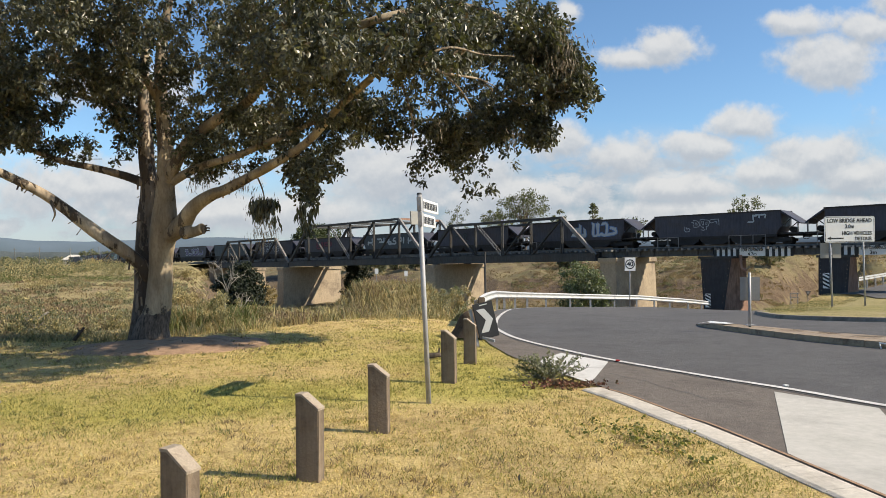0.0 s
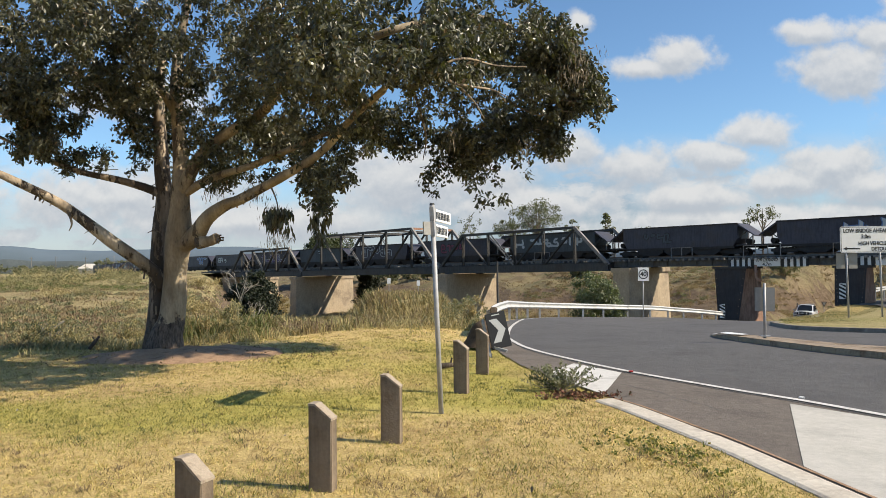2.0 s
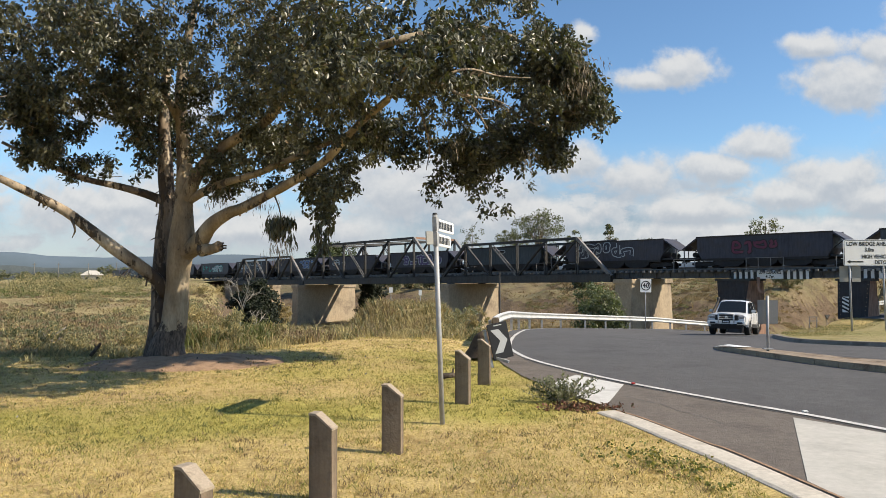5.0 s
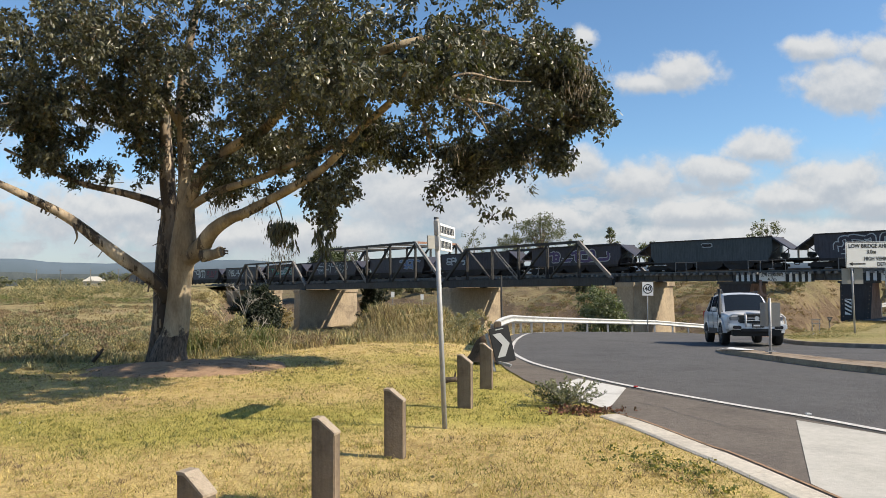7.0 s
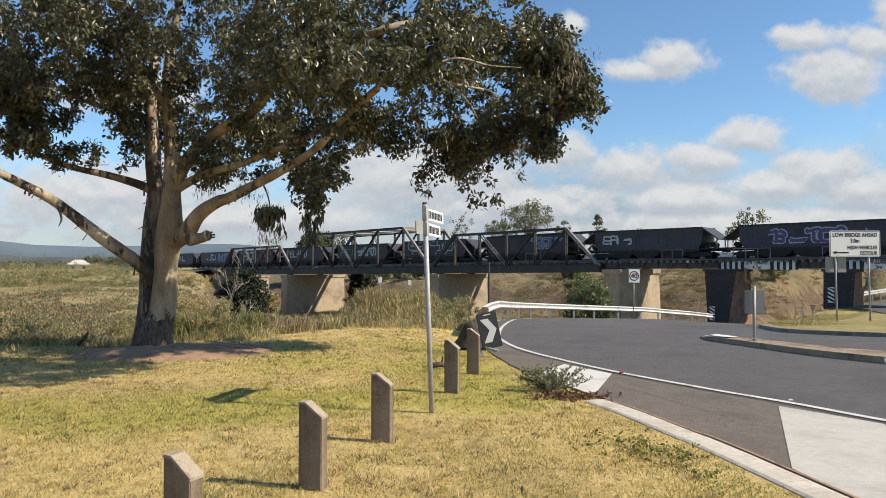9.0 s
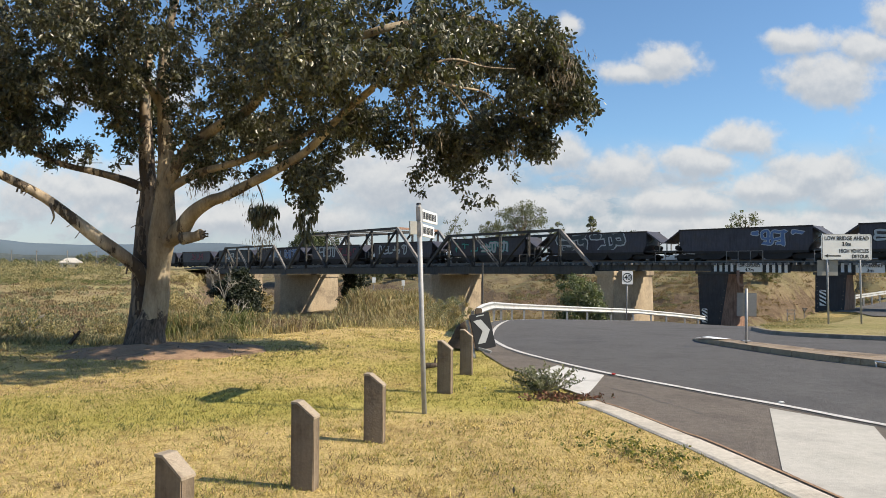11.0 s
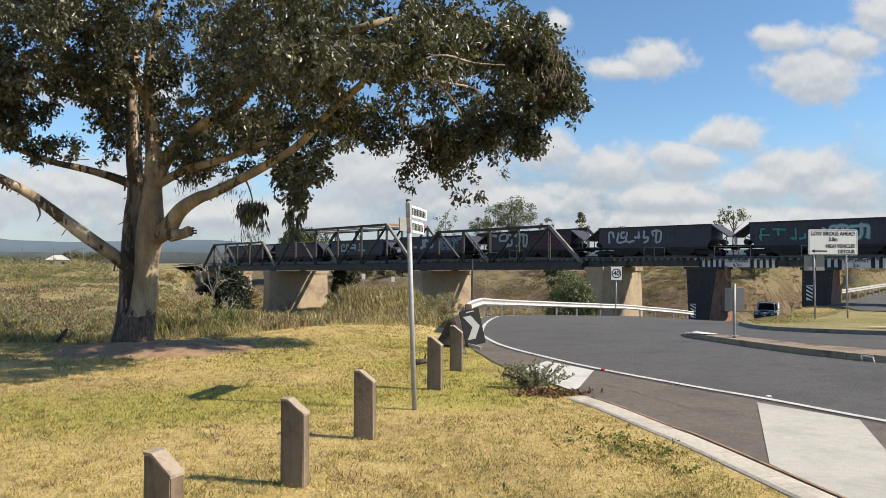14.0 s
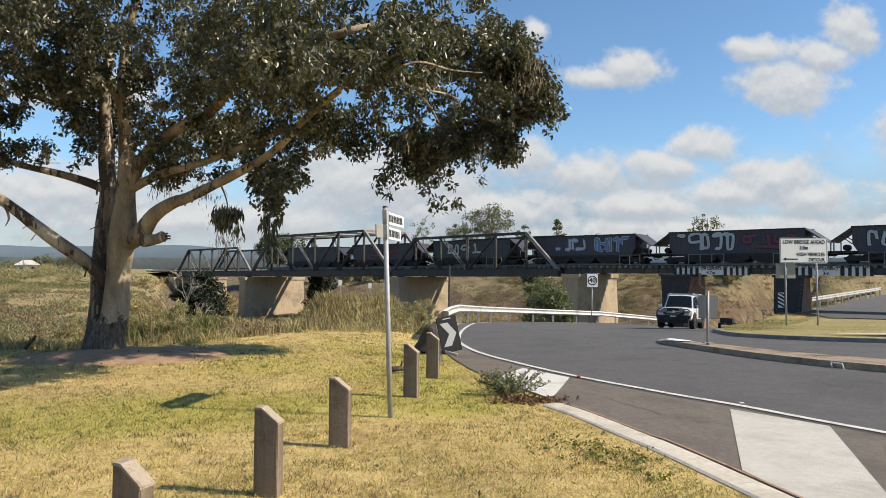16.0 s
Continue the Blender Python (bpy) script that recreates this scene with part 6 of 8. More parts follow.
def make_lawn_grass():
    rng = np.random.default_rng(21)
    n = 400000
    y = 3.0 + 23.0 * rng.random(n) ** 2.2
    y -= np.where(rng.random(n) < 0.08, 3.0 * rng.random(n) ** 1.5, 0.0)
    half = (0.7 * y + 0.6) * (1 + 0.12 * np.abs(rng.normal(size=n)))
    x = rng.uniform(-1, 1, n) * half - 0.2
    # and thinly all over the park behind
    wide = np.arange(n) < 100000
    x = np.where(wide, rng.uniform(-22, 4.5, n), x)
    y = np.where(wide, rng.uniform(-14, 15, n), y)
    edge = np.interp(y, EDGE_Y, EDGE_X) - np.where(y < 8.7, 0.27, -0.03) - 0.12 * rng.random(n)
    keep = (x < edge) & (y < np.interp(x, [-30, -14, -8, -5, -1, 1.0], [15.8, 15.6, 15.7, 17.5, 23.5, 25.0]) + 0.5) & ~(((x + 5.46) ** 2 / 4.6 + (y - 13.8) ** 2 / 2.2) < rng.random(n))
    thin = np.array([0.95 + 0.9 * noise.noise(Vector((a * 0.55, b * 0.55, 21))) + 0.6 * noise.noise(Vector((a * 1.7, b * 1.7, 23))) for a, b in zip(x, y)])
    thin += np.array([1.1 * noise.noise(Vector((a * 5.5, b * 5.5, 27))) for a, b in zip(x, y)])
    keep &= rng.random(n) < np.clip(thin, 0.06, 1.0)
    x, y = x[keep], y[keep]
    patch = np.array([lushness(a, b) + 0.6 * noise.noise(Vector((a * 1.1, b * 1.1, 2))) + 0.45 * noise.noise(Vector((a * 3.1, b * 3.1, 12))) for a, b in zip(x, y)])
    green = patch + 0.12 + 0.012 * y + rng.normal(size=len(x)) * 0.34 > 0.5
    h = np.where(green, rng.uniform(0.015, 0.05, len(x)), rng.uniform(0.01, 0.034, len(x))) * (1 + 0.015 * y)
    ob = part("lawn_grass", blade_mesh("lawn_grass", x, y, np.array([land_z(a, b) for a, b in zip(x, y)]) - 0.005, h, np.full(len(x), 0.0055) * (1 + 0.06 * y), rng.uniform(0.5, 1.9, len(x)), [GRASS_DRY, GRASS_GREEN], rng, green), None, None,
              "short dry mown grass, yellow with green patches")
    tagged(ob, category="grass", kind="stuff")


def make_lawn_tufts():
    """Taller tufts, dead leaves of grass and clover rosettes that break up the mown lawn."""
    rng = np.random.default_rng(22)
    xs, ys, hs, ws, wh, ln = [], [], [], [], [], []
    for _ in range(7500):
        y = 3.2 + 19.0 * rng.random() ** 1.5
        x = rng.uniform(-0.72, 0.42) * y
        if x > road_left(y) - 0.42 or y > lawn_end(x) or (x + 5.46) ** 2 / 4.6 + (y - 13.8) ** 2 / 2.2 < 1:
            continue
        lush = lushness(x, y) + 0.5 * noise.noise(Vector((x * 0.9, y * 0.9, 14)))
        if noise.noise(Vector((x * 1.4, y * 1.4, 44))) < rng.uniform(-0.35, 0.25):
            continue
        green = lush + rng.normal() * 0.3 > 0.42
        k = int(rng.uniform(7, 20))
        wide = rng.uniform(0.015, 0.06) * (1 + 0.05 * y)
        xs += list(x + rng.normal(size=k) * wide)
        ys += list(y + rng.normal(size=k) * wide)
        hs += list(rng.uniform(0.025, 0.075) * rng.uniform(0.4, 1.2, k))
        ws += [0.005 * (1 + 0.09 * y)] * k
        wh += [(int(rng.choice((1, 1, 1, 3))) if green else int(rng.choice((0, 0, 0, 2, 2, 4))))] * k
        ln += list(rng.uniform(0.5, 1.8, k))
    x, y = np.array(xs), np.array(ys)
    z = np.array([land_z(a, b) for a, b in zip(x, y)]) - 0.004
    ob = part("lawn_tufts", blade_mesh("lawn_tufts", x, y, z, np.array(hs), np.array(ws), np.array(ln), [GRASS_DRY, GRASS_GREEN, BANK_STRAW, BANK_GREEN, BANK_BROWN], rng, np.array(wh)), None, None, "uneven tufts of green and dry brown grass in the lawn")
    tagged(ob, category="grass", kind="stuff")


make_lawn_grass()
make_lawn_tufts()


def far_spread(rng, n, lo, hi):
    """Distances that thin out with the square of the distance."""
    return 1.0 / (1.0 / lo + rng.random(n) * (1.0 / hi - 1.0 / lo))


def make_rough_grass():
    """Tall weeds and dry reeds along the edge of the lawn and down the bank."""
    rng = np.random.default_rng(31)
    xs, ys, hs, ws, wh, ln = [], [], [], [], [], []
    for y in far_spread(rng, 15000, 15.0, 150.0):
        x = rng.uniform(-0.8, 0.1) * y
        if y < lawn_end(x) + 0.2 * rng.normal() or x > road_left(y) - 1.2 or bridge_frame(x, y)[1] > -1:
            continue
        k = int(rng.uniform(9, 18))
        patch = noise.noise(Vector((x * 0.1, y * 0.1, 5))) + 0.6 * noise.noise(Vector((x * 0.45, y * 0.45, 8)))
        lump = noise.noise(Vector((x * 0.8, y * 0.8, 3)))
        green_top = 1.1 * soft(y, 50, 85) * soft(-x / y, 0.36, 0.5)
        reeds = x > -0.26 * y and y > 19
        if -0.325 < x / y < -0.262 and 21.0 < y < 60 and rng.random() < 0.93:
            continue
        if -0.4 < x / y < -0.27 and 15.5 < y < 22:
            # tall green rushes beside the tree's foot
            tall = rng.uniform(0.3, 0.85) * (0.8 + 0.5 * lump)
            kind = int(rng.choice((2, 2, 1, 2, 0)))
            spread = rng.uniform(0.06, 0.2)
            reeds = True
        elif reeds and y > 34:
            # a stand of yellow grass down in the gully
            tall = rng.uniform(0.5, 1.5) * (0.9 + 0.6 * lump)
            kind = int(rng.choice((3, 4, 0, 4, 0, 1)))
            spread = rng.uniform(0.2, 0.5)
        elif reeds:
            # straw-coloured clumps with bare gaps
            if lump < 0.05 and rng.random() < 0.8:
                continue
            tall = rng.uniform(0.2, 0.62) * (0.7 + 0.9 * lump)
            kind = int(rng.choice((0, 3, 4, 3, 4, 1, 1, 5)))
            spread = rng.uniform(0.08, 0.25)
        elif y < 24:
            # grey-green weeds just past the lawn
            tall = rng.uniform(0.08, 0.27) * (1.0 + 1.4 * lump)
            if rng.random() < 0.5 - 0.5 * lump:
                continue
            kind = int(rng.choice((1, 4, 4, 3, 1, 0, 3)))
            spread = rng.uniform(0.1, 0.35)
        else:
            if rng.random() < 0.5:
                continue
            tall = rng.uniform(0.04, 0.11) * (1.4 + patch + 1.6 * lump)
            # grey-green low down, brown half way up, greener on top
            f = patch * 0.8 + green_top - 0.5 * math.exp(-((y - 48) / 16) ** 2) + 0.25 * soft(30 - y, 0, 8) + rng.normal() * 0.3
            kind = 2 if f > 0.55 else 1 if f > 0.2 else 3 if f > -0.25 else 5
            spread = rng.uniform(0.2, 0.5) * (1 + 0.012 * y)
        xs += list(x + rng.normal(size=k) * spread)
        ys += list(y + rng.normal(size=k) * spread)
        hs += list(tall * rng.uniform(0.4, 1.15, k))
        ws += [(0.01 if reeds else 0.016) + 0.001 * y] * k
        wh += [kind] * k
        ln += list(rng.uniform(0.2, 1.1, k) if reeds else rng.uniform(0.5, 1.6, k))
    x, y = np.array(xs), np.array(ys)
    z = np.array([land_z(a, b) for a, b in zip(x, y)]) - 0.02
    ob = part("rough_grass", blade_mesh("rough_grass", x, y, z, np.array(hs), np.array(ws), np.array(ln), [REED, GREY_WEED, BANK_GREEN, BANK_STRAW, BANK_STRAW_PALE, BANK_BROWN], rng, np.array(wh)), None, None, "tall straw-coloured grass and grey-green weeds on the bank")
    tagged(ob, category="grass", kind="stuff")


def make_edge_tufts():
    """Loose straw tufts where the lawn runs out above the gully."""
    rng = np.random.default_rng(35)
    xs, ys, hs, wh = [], [], [], []
    for _ in range(520):
        x = rng.uniform(-9, 0.9)
        y = lawn_end(x) - 1.6 + 3.4 * rng.random() ** 0.8
        if x > road_left(y) - 0.5 or noise.noise(Vector((x * 0.7, y * 0.7, 11))) < -0.1:
            continue
        k = int(rng.uniform(8, 22))
        xs += list(x + rng.normal(size=k) * 0.09)
        ys += list(y + rng.normal(size=k) * 0.09)
        hs += list(rng.uniform(0.1, 0.42) * rng.uniform(0.4, 1.1, k))
        wh += [int(rng.choice((0, 0, 1, 2)))] * k
    x, y = np.array(xs), np.array(ys)
    z = np.array([land_z(a, b) for a, b in zip(x, y)]) - 0.02
    ob = part("edge_tufts", blade_mesh("edge_tufts", x, y, z, np.array(hs), np.full(len(x), 0.018), rng.uniform(0.4, 1.3, len(x)), [BANK_STRAW_PALE, REED, GREY_WEED], rng, np.array(wh)), None, None, "loose straw tufts at the lawn's far edge")
    tagged(ob, category="grass", kind="stuff")


def make_gully_grass():
    """Waist-high yellow grass over the rise in the gully."""
    rng = np.random.default_rng(37)
    xs, ys, hs, wh = [], [], [], []
    for _ in range(2600):
        x, y = rng.uniform(-16, 1.5), rng.uniform(46, 88)
        patch = noise.noise(Vector((x * 0.35, y * 0.35, 19)))
        if patch < -0.3 or x > road_left(y) - 3:
            continue
        k = int(rng.uniform(9, 16))
        xs += list(x + rng.normal(size=k) * 0.35)
        ys += list(y + rng.normal(size=k) * 0.35)
        hs += list(rng.uniform(0.5, 1.25) * (1 + 0.4 * patch) * rng.uniform(0.5, 1.1, k))
        wh += [int(np.clip(1.6 + 2.2 * patch + rng.normal() * 1.1, 0, 4))] * k
    x, y = np.array(xs), np.array(ys)
    z = np.array([land_z(a, b) for a, b in zip(x, y)]) - 0.03
    ob = part("gully_grass", blade_mesh("gully_grass", x, y, z, np.array(hs), np.full(len(x), 0.075), rng.uniform(0.3, 1.2, len(x)), [GREY_WEED, BANK_STRAW_PALE, BANK_STRAW, REED, BANK_BROWN], rng, np.array(wh)), None, None, "waist-high yellow grass before the bridge piers")
    tagged(ob, category="grass", kind="stuff")


make_edge_tufts()
make_rough_grass()
make_gully_grass()


def on_side_road(x, y):
    return x > 28 and -1.0 < ((x - 37) * 23 - (y - 62) * 22.2) / 32 < 13


def make_hill_grass():
    """Tussocks and low scrub on the slope beyond the bridge."""
    rng = np.random.default_rng(33)
    xs, ys, hs, ws, wh = [], [], [], [], []
    for y in far_spread(rng, 9000, 52.0, 220.0):
        x = rng.uniform(-0.25, 0.72) * y
        n = bridge_frame(x, y)[1]
        l = road_left(y)
        if n < 9 or l - 0.5 < x < road_right(l, y) + 0.5 or on_side_road(x, y):
            continue
        k = 9
        if rng.random() < 0.5:
            continue
        patch = noise.noise(Vector((x * 0.06, y * 0.06, 15))) + 0.5 * noise.noise(Vector((x * 0.25, y * 0.25, 18)))
        xs += list(x + rng.normal(size=k) * 1.1)
        ys += list(y + rng.normal(size=k) * 1.1)
        hs += list(rng.uniform(0.1, 0.32) * rng.uniform(0.4, 1.1, k) * (1.2 + patch))
        ws += [0.06 + 0.001 * y] * k
        foot = n < 18 and 0.43 < x / y < 0.6
        wh += [2 if foot and patch > -0.35 else int(np.clip(0.3 + patch * 1.3 + rng.normal() * 0.4, 0, 1))] * k
    x, y = np.array(xs), np.array(ys)
    z = np.array([land_z(a, b) for a, b in zip(x, y)]) - 0.03
    ob = part("hill_grass", blade_mesh("hill_grass", x, y, z, np.array(hs), np.array(ws), rng.uniform(0.3, 1.3, len(x)), [HILL_STRAW, HILL_BROWN, BANK_GREEN], rng, np.array(wh)), None, None, "brown dry tussock grass on the far slope")
    tagged(ob, category="grass", kind="stuff")


make_hill_grass()


def make_bank_scrub():
    """Low leafy mounds and dead tussocks scattered over the bank and the far slope."""
    rng = np.random.default_rng(57)
    heaps = {"bank_scrub": [], "slope_scrub": []}
    for y in far_spread(rng, 2600, 17.0, 150.0):
        x = rng.uniform(-0.78, -0.2) * y
        if y < lawn_end(x) + 0.8 or bridge_frame(x, y)[1] > -3 or noise.noise(Vector((x * 0.14, y * 0.14, 33))) < -0.08:
            continue
        heaps["bank_scrub"].append((x, y, rng.uniform(0.1, 0.26) * (1 + 0.007 * y)))
    crest = len(heaps["bank_scrub"])
    for y in far_spread(rng, 900, 55.0, 125.0):
        x = rng.uniform(-0.8, -0.4) * y
        if noise.noise(Vector((x * 0.09, y * 0.09, 51))) < -0.05 + 0.5 * soft(x / y, -0.56, -0.42):
            continue
        heaps["bank_scrub"].append((x, y, rng.uniform(0.3, 0.6)))
    for y in far_spread(rng, 3000, 60.0, 190.0):
        x = rng.uniform(-0.25, 0.72) * y
        l = road_left(y)
        if bridge_frame(x, y)[1] < 8 or l - 1 < x < road_right(l, y) + 1 or on_side_road(x, y) or noise.noise(Vector((x * 0.07, y * 0.07, 35))) + 0.5 * noise.noise(Vector((x * 0.2, y * 0.2, 36))) < 0.05:
            continue
        heaps["slope_scrub"].append((x, y, rng.uniform(0.2, 0.6)))
    for _ in range(3000):
        y = rng.uniform(92, 160)
        x = rng.uniform(0.1, 0.66) * y
        l = road_left(y)
        if l - 1 < x < road_right(l, y) + 1 or on_side_road(x, y) or bridge_frame(x, y)[1] < 10 or noise.noise(Vector((x * 0.1, y * 0.1, 38))) < -0.12:
            continue
        heaps["slope_scrub"].append((x, y, rng.uniform(0.25, 0.7)))
    for name, mats, label in (("bank_scrub", [BANK_BROWN, GREY_WEED, BANK_STRAW, GREY_WEED, BANK_GREEN], "low grey-green scrub and dead tussocks over the grassy bank"), ("slope_scrub", [HILL_BROWN, BANK_BROWN, GREY_WEED, HILL_STRAW], "brown and grey-green tussocks on the eroded far slope")):
        cents, rads, pick = [], [], []
        for i, (x, y, r) in enumerate(heaps[name]):
            kind = int(np.clip(1.5 + 2.4 * noise.noise(Vector((x * 0.12, y * 0.12, 41))) + rng.normal() * 0.9, 0, 3))
            if name == "bank_scrub" and i >= crest:
                kind = 4
            for _ in range(4):
                cents.append((x + rng.normal() * r, y + rng.normal() * r, land_z(x, y) + r * 0.35 * rng.random()))
                rads.append((r * 0.8, r * 0.8, r * 0.5))
                pick.append(kind)
        per = 22
        me = leaf_mesh(name, cents, rads, per, 0.11 if name == "bank_scrub" else 0.19, mats, rng, -0.5, 0.6, 0.5, 2.6)
        me.polygons.foreach_set("material_index", np.repeat(np.array(pick), per).tolist())
        tagged(part(name, me, None, None, label), category="scrub", kind="stuff")


make_bank_scrub()


def make_mound():
    """Bare trodden earth round the foot of the tree."""
    s = Solid()
    rings, n = 10, 56
    for r in range(rings):
        for k in range(n):
            a = 2 * math.pi * k / n
            edge = 1.0 + 0.22 * noise.noise(Vector((math.cos(a) * 2, math.sin(a) * 2, 1)))
            f = r / (rings - 1)
            x, y = TREE.x + 0.7 + math.cos(a) * 2.1 * edge * f, TREE.y - 0.8 + math.sin(a) * 1.45 * edge * f
            s.v.append((x, y, land_z(x, y) + 0.012 + 0.1 * (1 - f * f) * (1 + noise.noise(Vector((x * 2, y * 2, 5)))) - 0.03 * (f == 1)))
    s.f = [(r * n + k, r * n + (k + 1) % n, (r + 1) * n + (k + 1) % n, (r + 1) * n + k) for r in range(rings - 1) for k in range(n)]
    s.m = [0] * len(s.f)
    tagged(part("earth_patch", s, DIRT, None, "bare brown trodden earth round the tree's foot", smooth=True), category="ground", kind="structure")
    rng = np.random.default_rng(3)
    c = [(TREE.x + 0.6 + rng.normal() * 1.8, TREE.y - 0.9 + rng.normal() * 0.8) for _ in range(260)]
    ob = part("leaf_litter", leaf_mesh("leaf_litter", [(x, y, land_z(x, y) + 0.05) for x, y in c], [0.1] * len(c), 4, 0.045, [LEAF_DRY, REED], rng, 0.0, 0.12, 0.4, 2.2), None, None, "dry fallen leaves and bark on the earth")
    tagged(ob, category="leaf litter", kind="stuff")


make_mound()


def make_scrub():
    """Loose low weeds and bushes, one by one, along the lawn's edge."""
    rng = np.random.default_rng(51)
    spec = [(20, 585, 17.0, 0.9, 0.8), (60, 580, 17.5, 0.8, 0.7), (110, 590, 16.8, 0.7, 0.5), (190, 560, 20, 0.8, 0.6), (345, 570, 17.2, 0.8, 1.1), (385, 575, 17.5, 0.7, 1.0), (320, 560, 18.5, 0.9, 1.2), (430, 555, 21, 0.6, 0.5), (465, 560, 22, 0.7, 0.45),
            (790, 540, 27, 0.9, 1.2), (815, 535, 28, 0.8, 1.3), (560, 540, 30, 1.2, 1.0), (690, 530, 34, 1.4, 1.1), (50, 480, 60, 3.0, 1.4), (110, 480, 62, 3.5, 1.5), (20, 470, 90, 5, 1.6), (70, 0, 78, 3.2, 1.2), (150, 0, 84, 3.0, 1.0), (190, 0, 70, 2.4, 0.8), (10, 0, 66, 3.0, 1.2), (35, 0, 110, 5.5, 1.6), (95, 0, 120, 5.0, 1.5), (165, 0, 125, 5.0, 1.4), (210, 0, 110, 3.0, 1.0), (130, 0, 48, 1.6, 0.6), (60, 0, 40, 1.5, 0.6), (200, 0, 36, 1.2, 0.5), (15, 0, 30, 1.2, 0.5), (330, 0, 60, 2.0, 0.9), (620, 0, 48, 1.8, 1.5), (655, 0, 46, 1.6, 1.4), (600, 0, 40, 1.2, 0.8), (720, 0, 36, 1.2, 0.9)]
    for i, (px, _, dep, w, h) in enumerate(spec):
        x = (px - 784) / 1230.6 * dep
        base = on_land(x, dep)
        th = thing("weed_clump", Matrix.Translation(base), "straggly grey-green weed clump at the edge of the lawn", "bush", "weed clumps along the bank")
        cents, rads = [], []
        for _ in range(16):
            cents.append((rng.normal() * w * 0.4, rng.normal() * w * 0.4, h * rng.uniform(0.1, 0.85)))
            rads.append(w * rng.uniform(0.12, 0.26))
            part("stem", Solid().tube([(cents[-1][0] * 0.3, cents[-1][1] * 0.3, -0.1), cents[-1]], [0.012, 0.006], 4), REED, th)
        part("leaves", leaf_mesh("leaves", cents, rads, 120, 0.035 + 0.0018 * dep, [BUSH_LEAF if i in (0, 1, 13, 14) else BUSH_LEAF if 13 <= i <= 23 and i % 2 else (GREY_WEED, REED, GREY_WEED)[i % 3], BANK_STRAW_PALE], rng, -0.4, 0.9, 0.4, 4.0), None, th)


make_scrub()


def make_dead_shrub(px, dep, height, seed, label):
    rng = np.random.default_rng(seed)
    th = thing("dead_shrub", Matrix.Translation(on_land((px - 784) / 1230.6 * dep, dep)), label, "bush", "dead shrubs on the bank")

    def grow(p, d, length, r, level):
        q = p + d * length
        mid = (p + q) / 2 + Vector(rng.normal(size=3) * length * 0.06)
        part("twig", Solid().tube([p, mid, q], [r, r * 0.8, r * 0.5], 5), DEAD_WOOD, th)
        if level < 3:
            for _ in range(3 if level else 5):
                nd = (d + Vector(rng.normal(size=3) * 0.5)).normalized()
                grow(p + (q - p) * rng.uniform(0.4, 1.0), nd, length * rng.uniform(0.45, 0.75), r * 0.55, level + 1)

    grow(Vector((0, 0, -0.1)), Vector((0.05, 0, 1)).normalized(), height * 0.5, 0.03, 0)


make_dead_shrub(398, 21.5, 2.2, 4, "leafless pale dead shrub on the bank")
make_dead_shrub(60, 17.6, 1.0, 5, "fallen pale dead branches among weeds")
make_dead_shrub(425, 22.5, 1.2, 6, "small leafless dead shrub on the bank")


def make_island_grass():
    rng = np.random.default_rng(41)
    n = 46000
    y = far_spread(rng, n, 20.0, 60.0)
    x = rng.uniform(0.42, 0.72, n) * y
    poly = outline_of(GRASS_ISLAND, 4)
    mid = sum((Vector(p) for p in poly), Vector((0, 0))) / len(poly)
    poly = [Vector(p) + (mid - Vector(p)).normalized() * 0.5 for p in poly]
    px, py = np.array([p[0] for p in poly]), np.array([p[1] for p in poly])
    inside = np.zeros(n, bool)
    for i in range(len(poly)):
        x0, y0, x1, y1 = px[i - 1], py[i - 1], px[i], py[i]
        cross = ((y0 > y) != (y1 > y)) & (x < (x1 - x0) * (y - y0) / (y1 - y0 + 1e-9) + x0)
        inside ^= cross
    x, y = x[inside], y[inside]
    z = np.array([max(road_z(b) + 0.12, island_mound(a, b)) for a, b in zip(x, y)]) - 0.04
    which = (-0.25 + np.array([noise.noise(Vector((a * 0.4, b * 0.4, 1))) for a, b in zip(x, y)]) + rng.normal(size=len(x)) * 0.3 > 0.15).astype(int)
    ob = part("island_grass", blade_mesh("island_grass", x, y, z, rng.uniform(0.02, 0.07, len(x)), np.full(len(x), 0.026), rng.uniform(0.3, 1.2, len(x)), [BANK_STRAW_PALE, BANK_GREEN], rng, which), None, None, "short dry grass on the traffic island")
    tagged(ob, category="grass", kind="stuff")


make_island_grass()


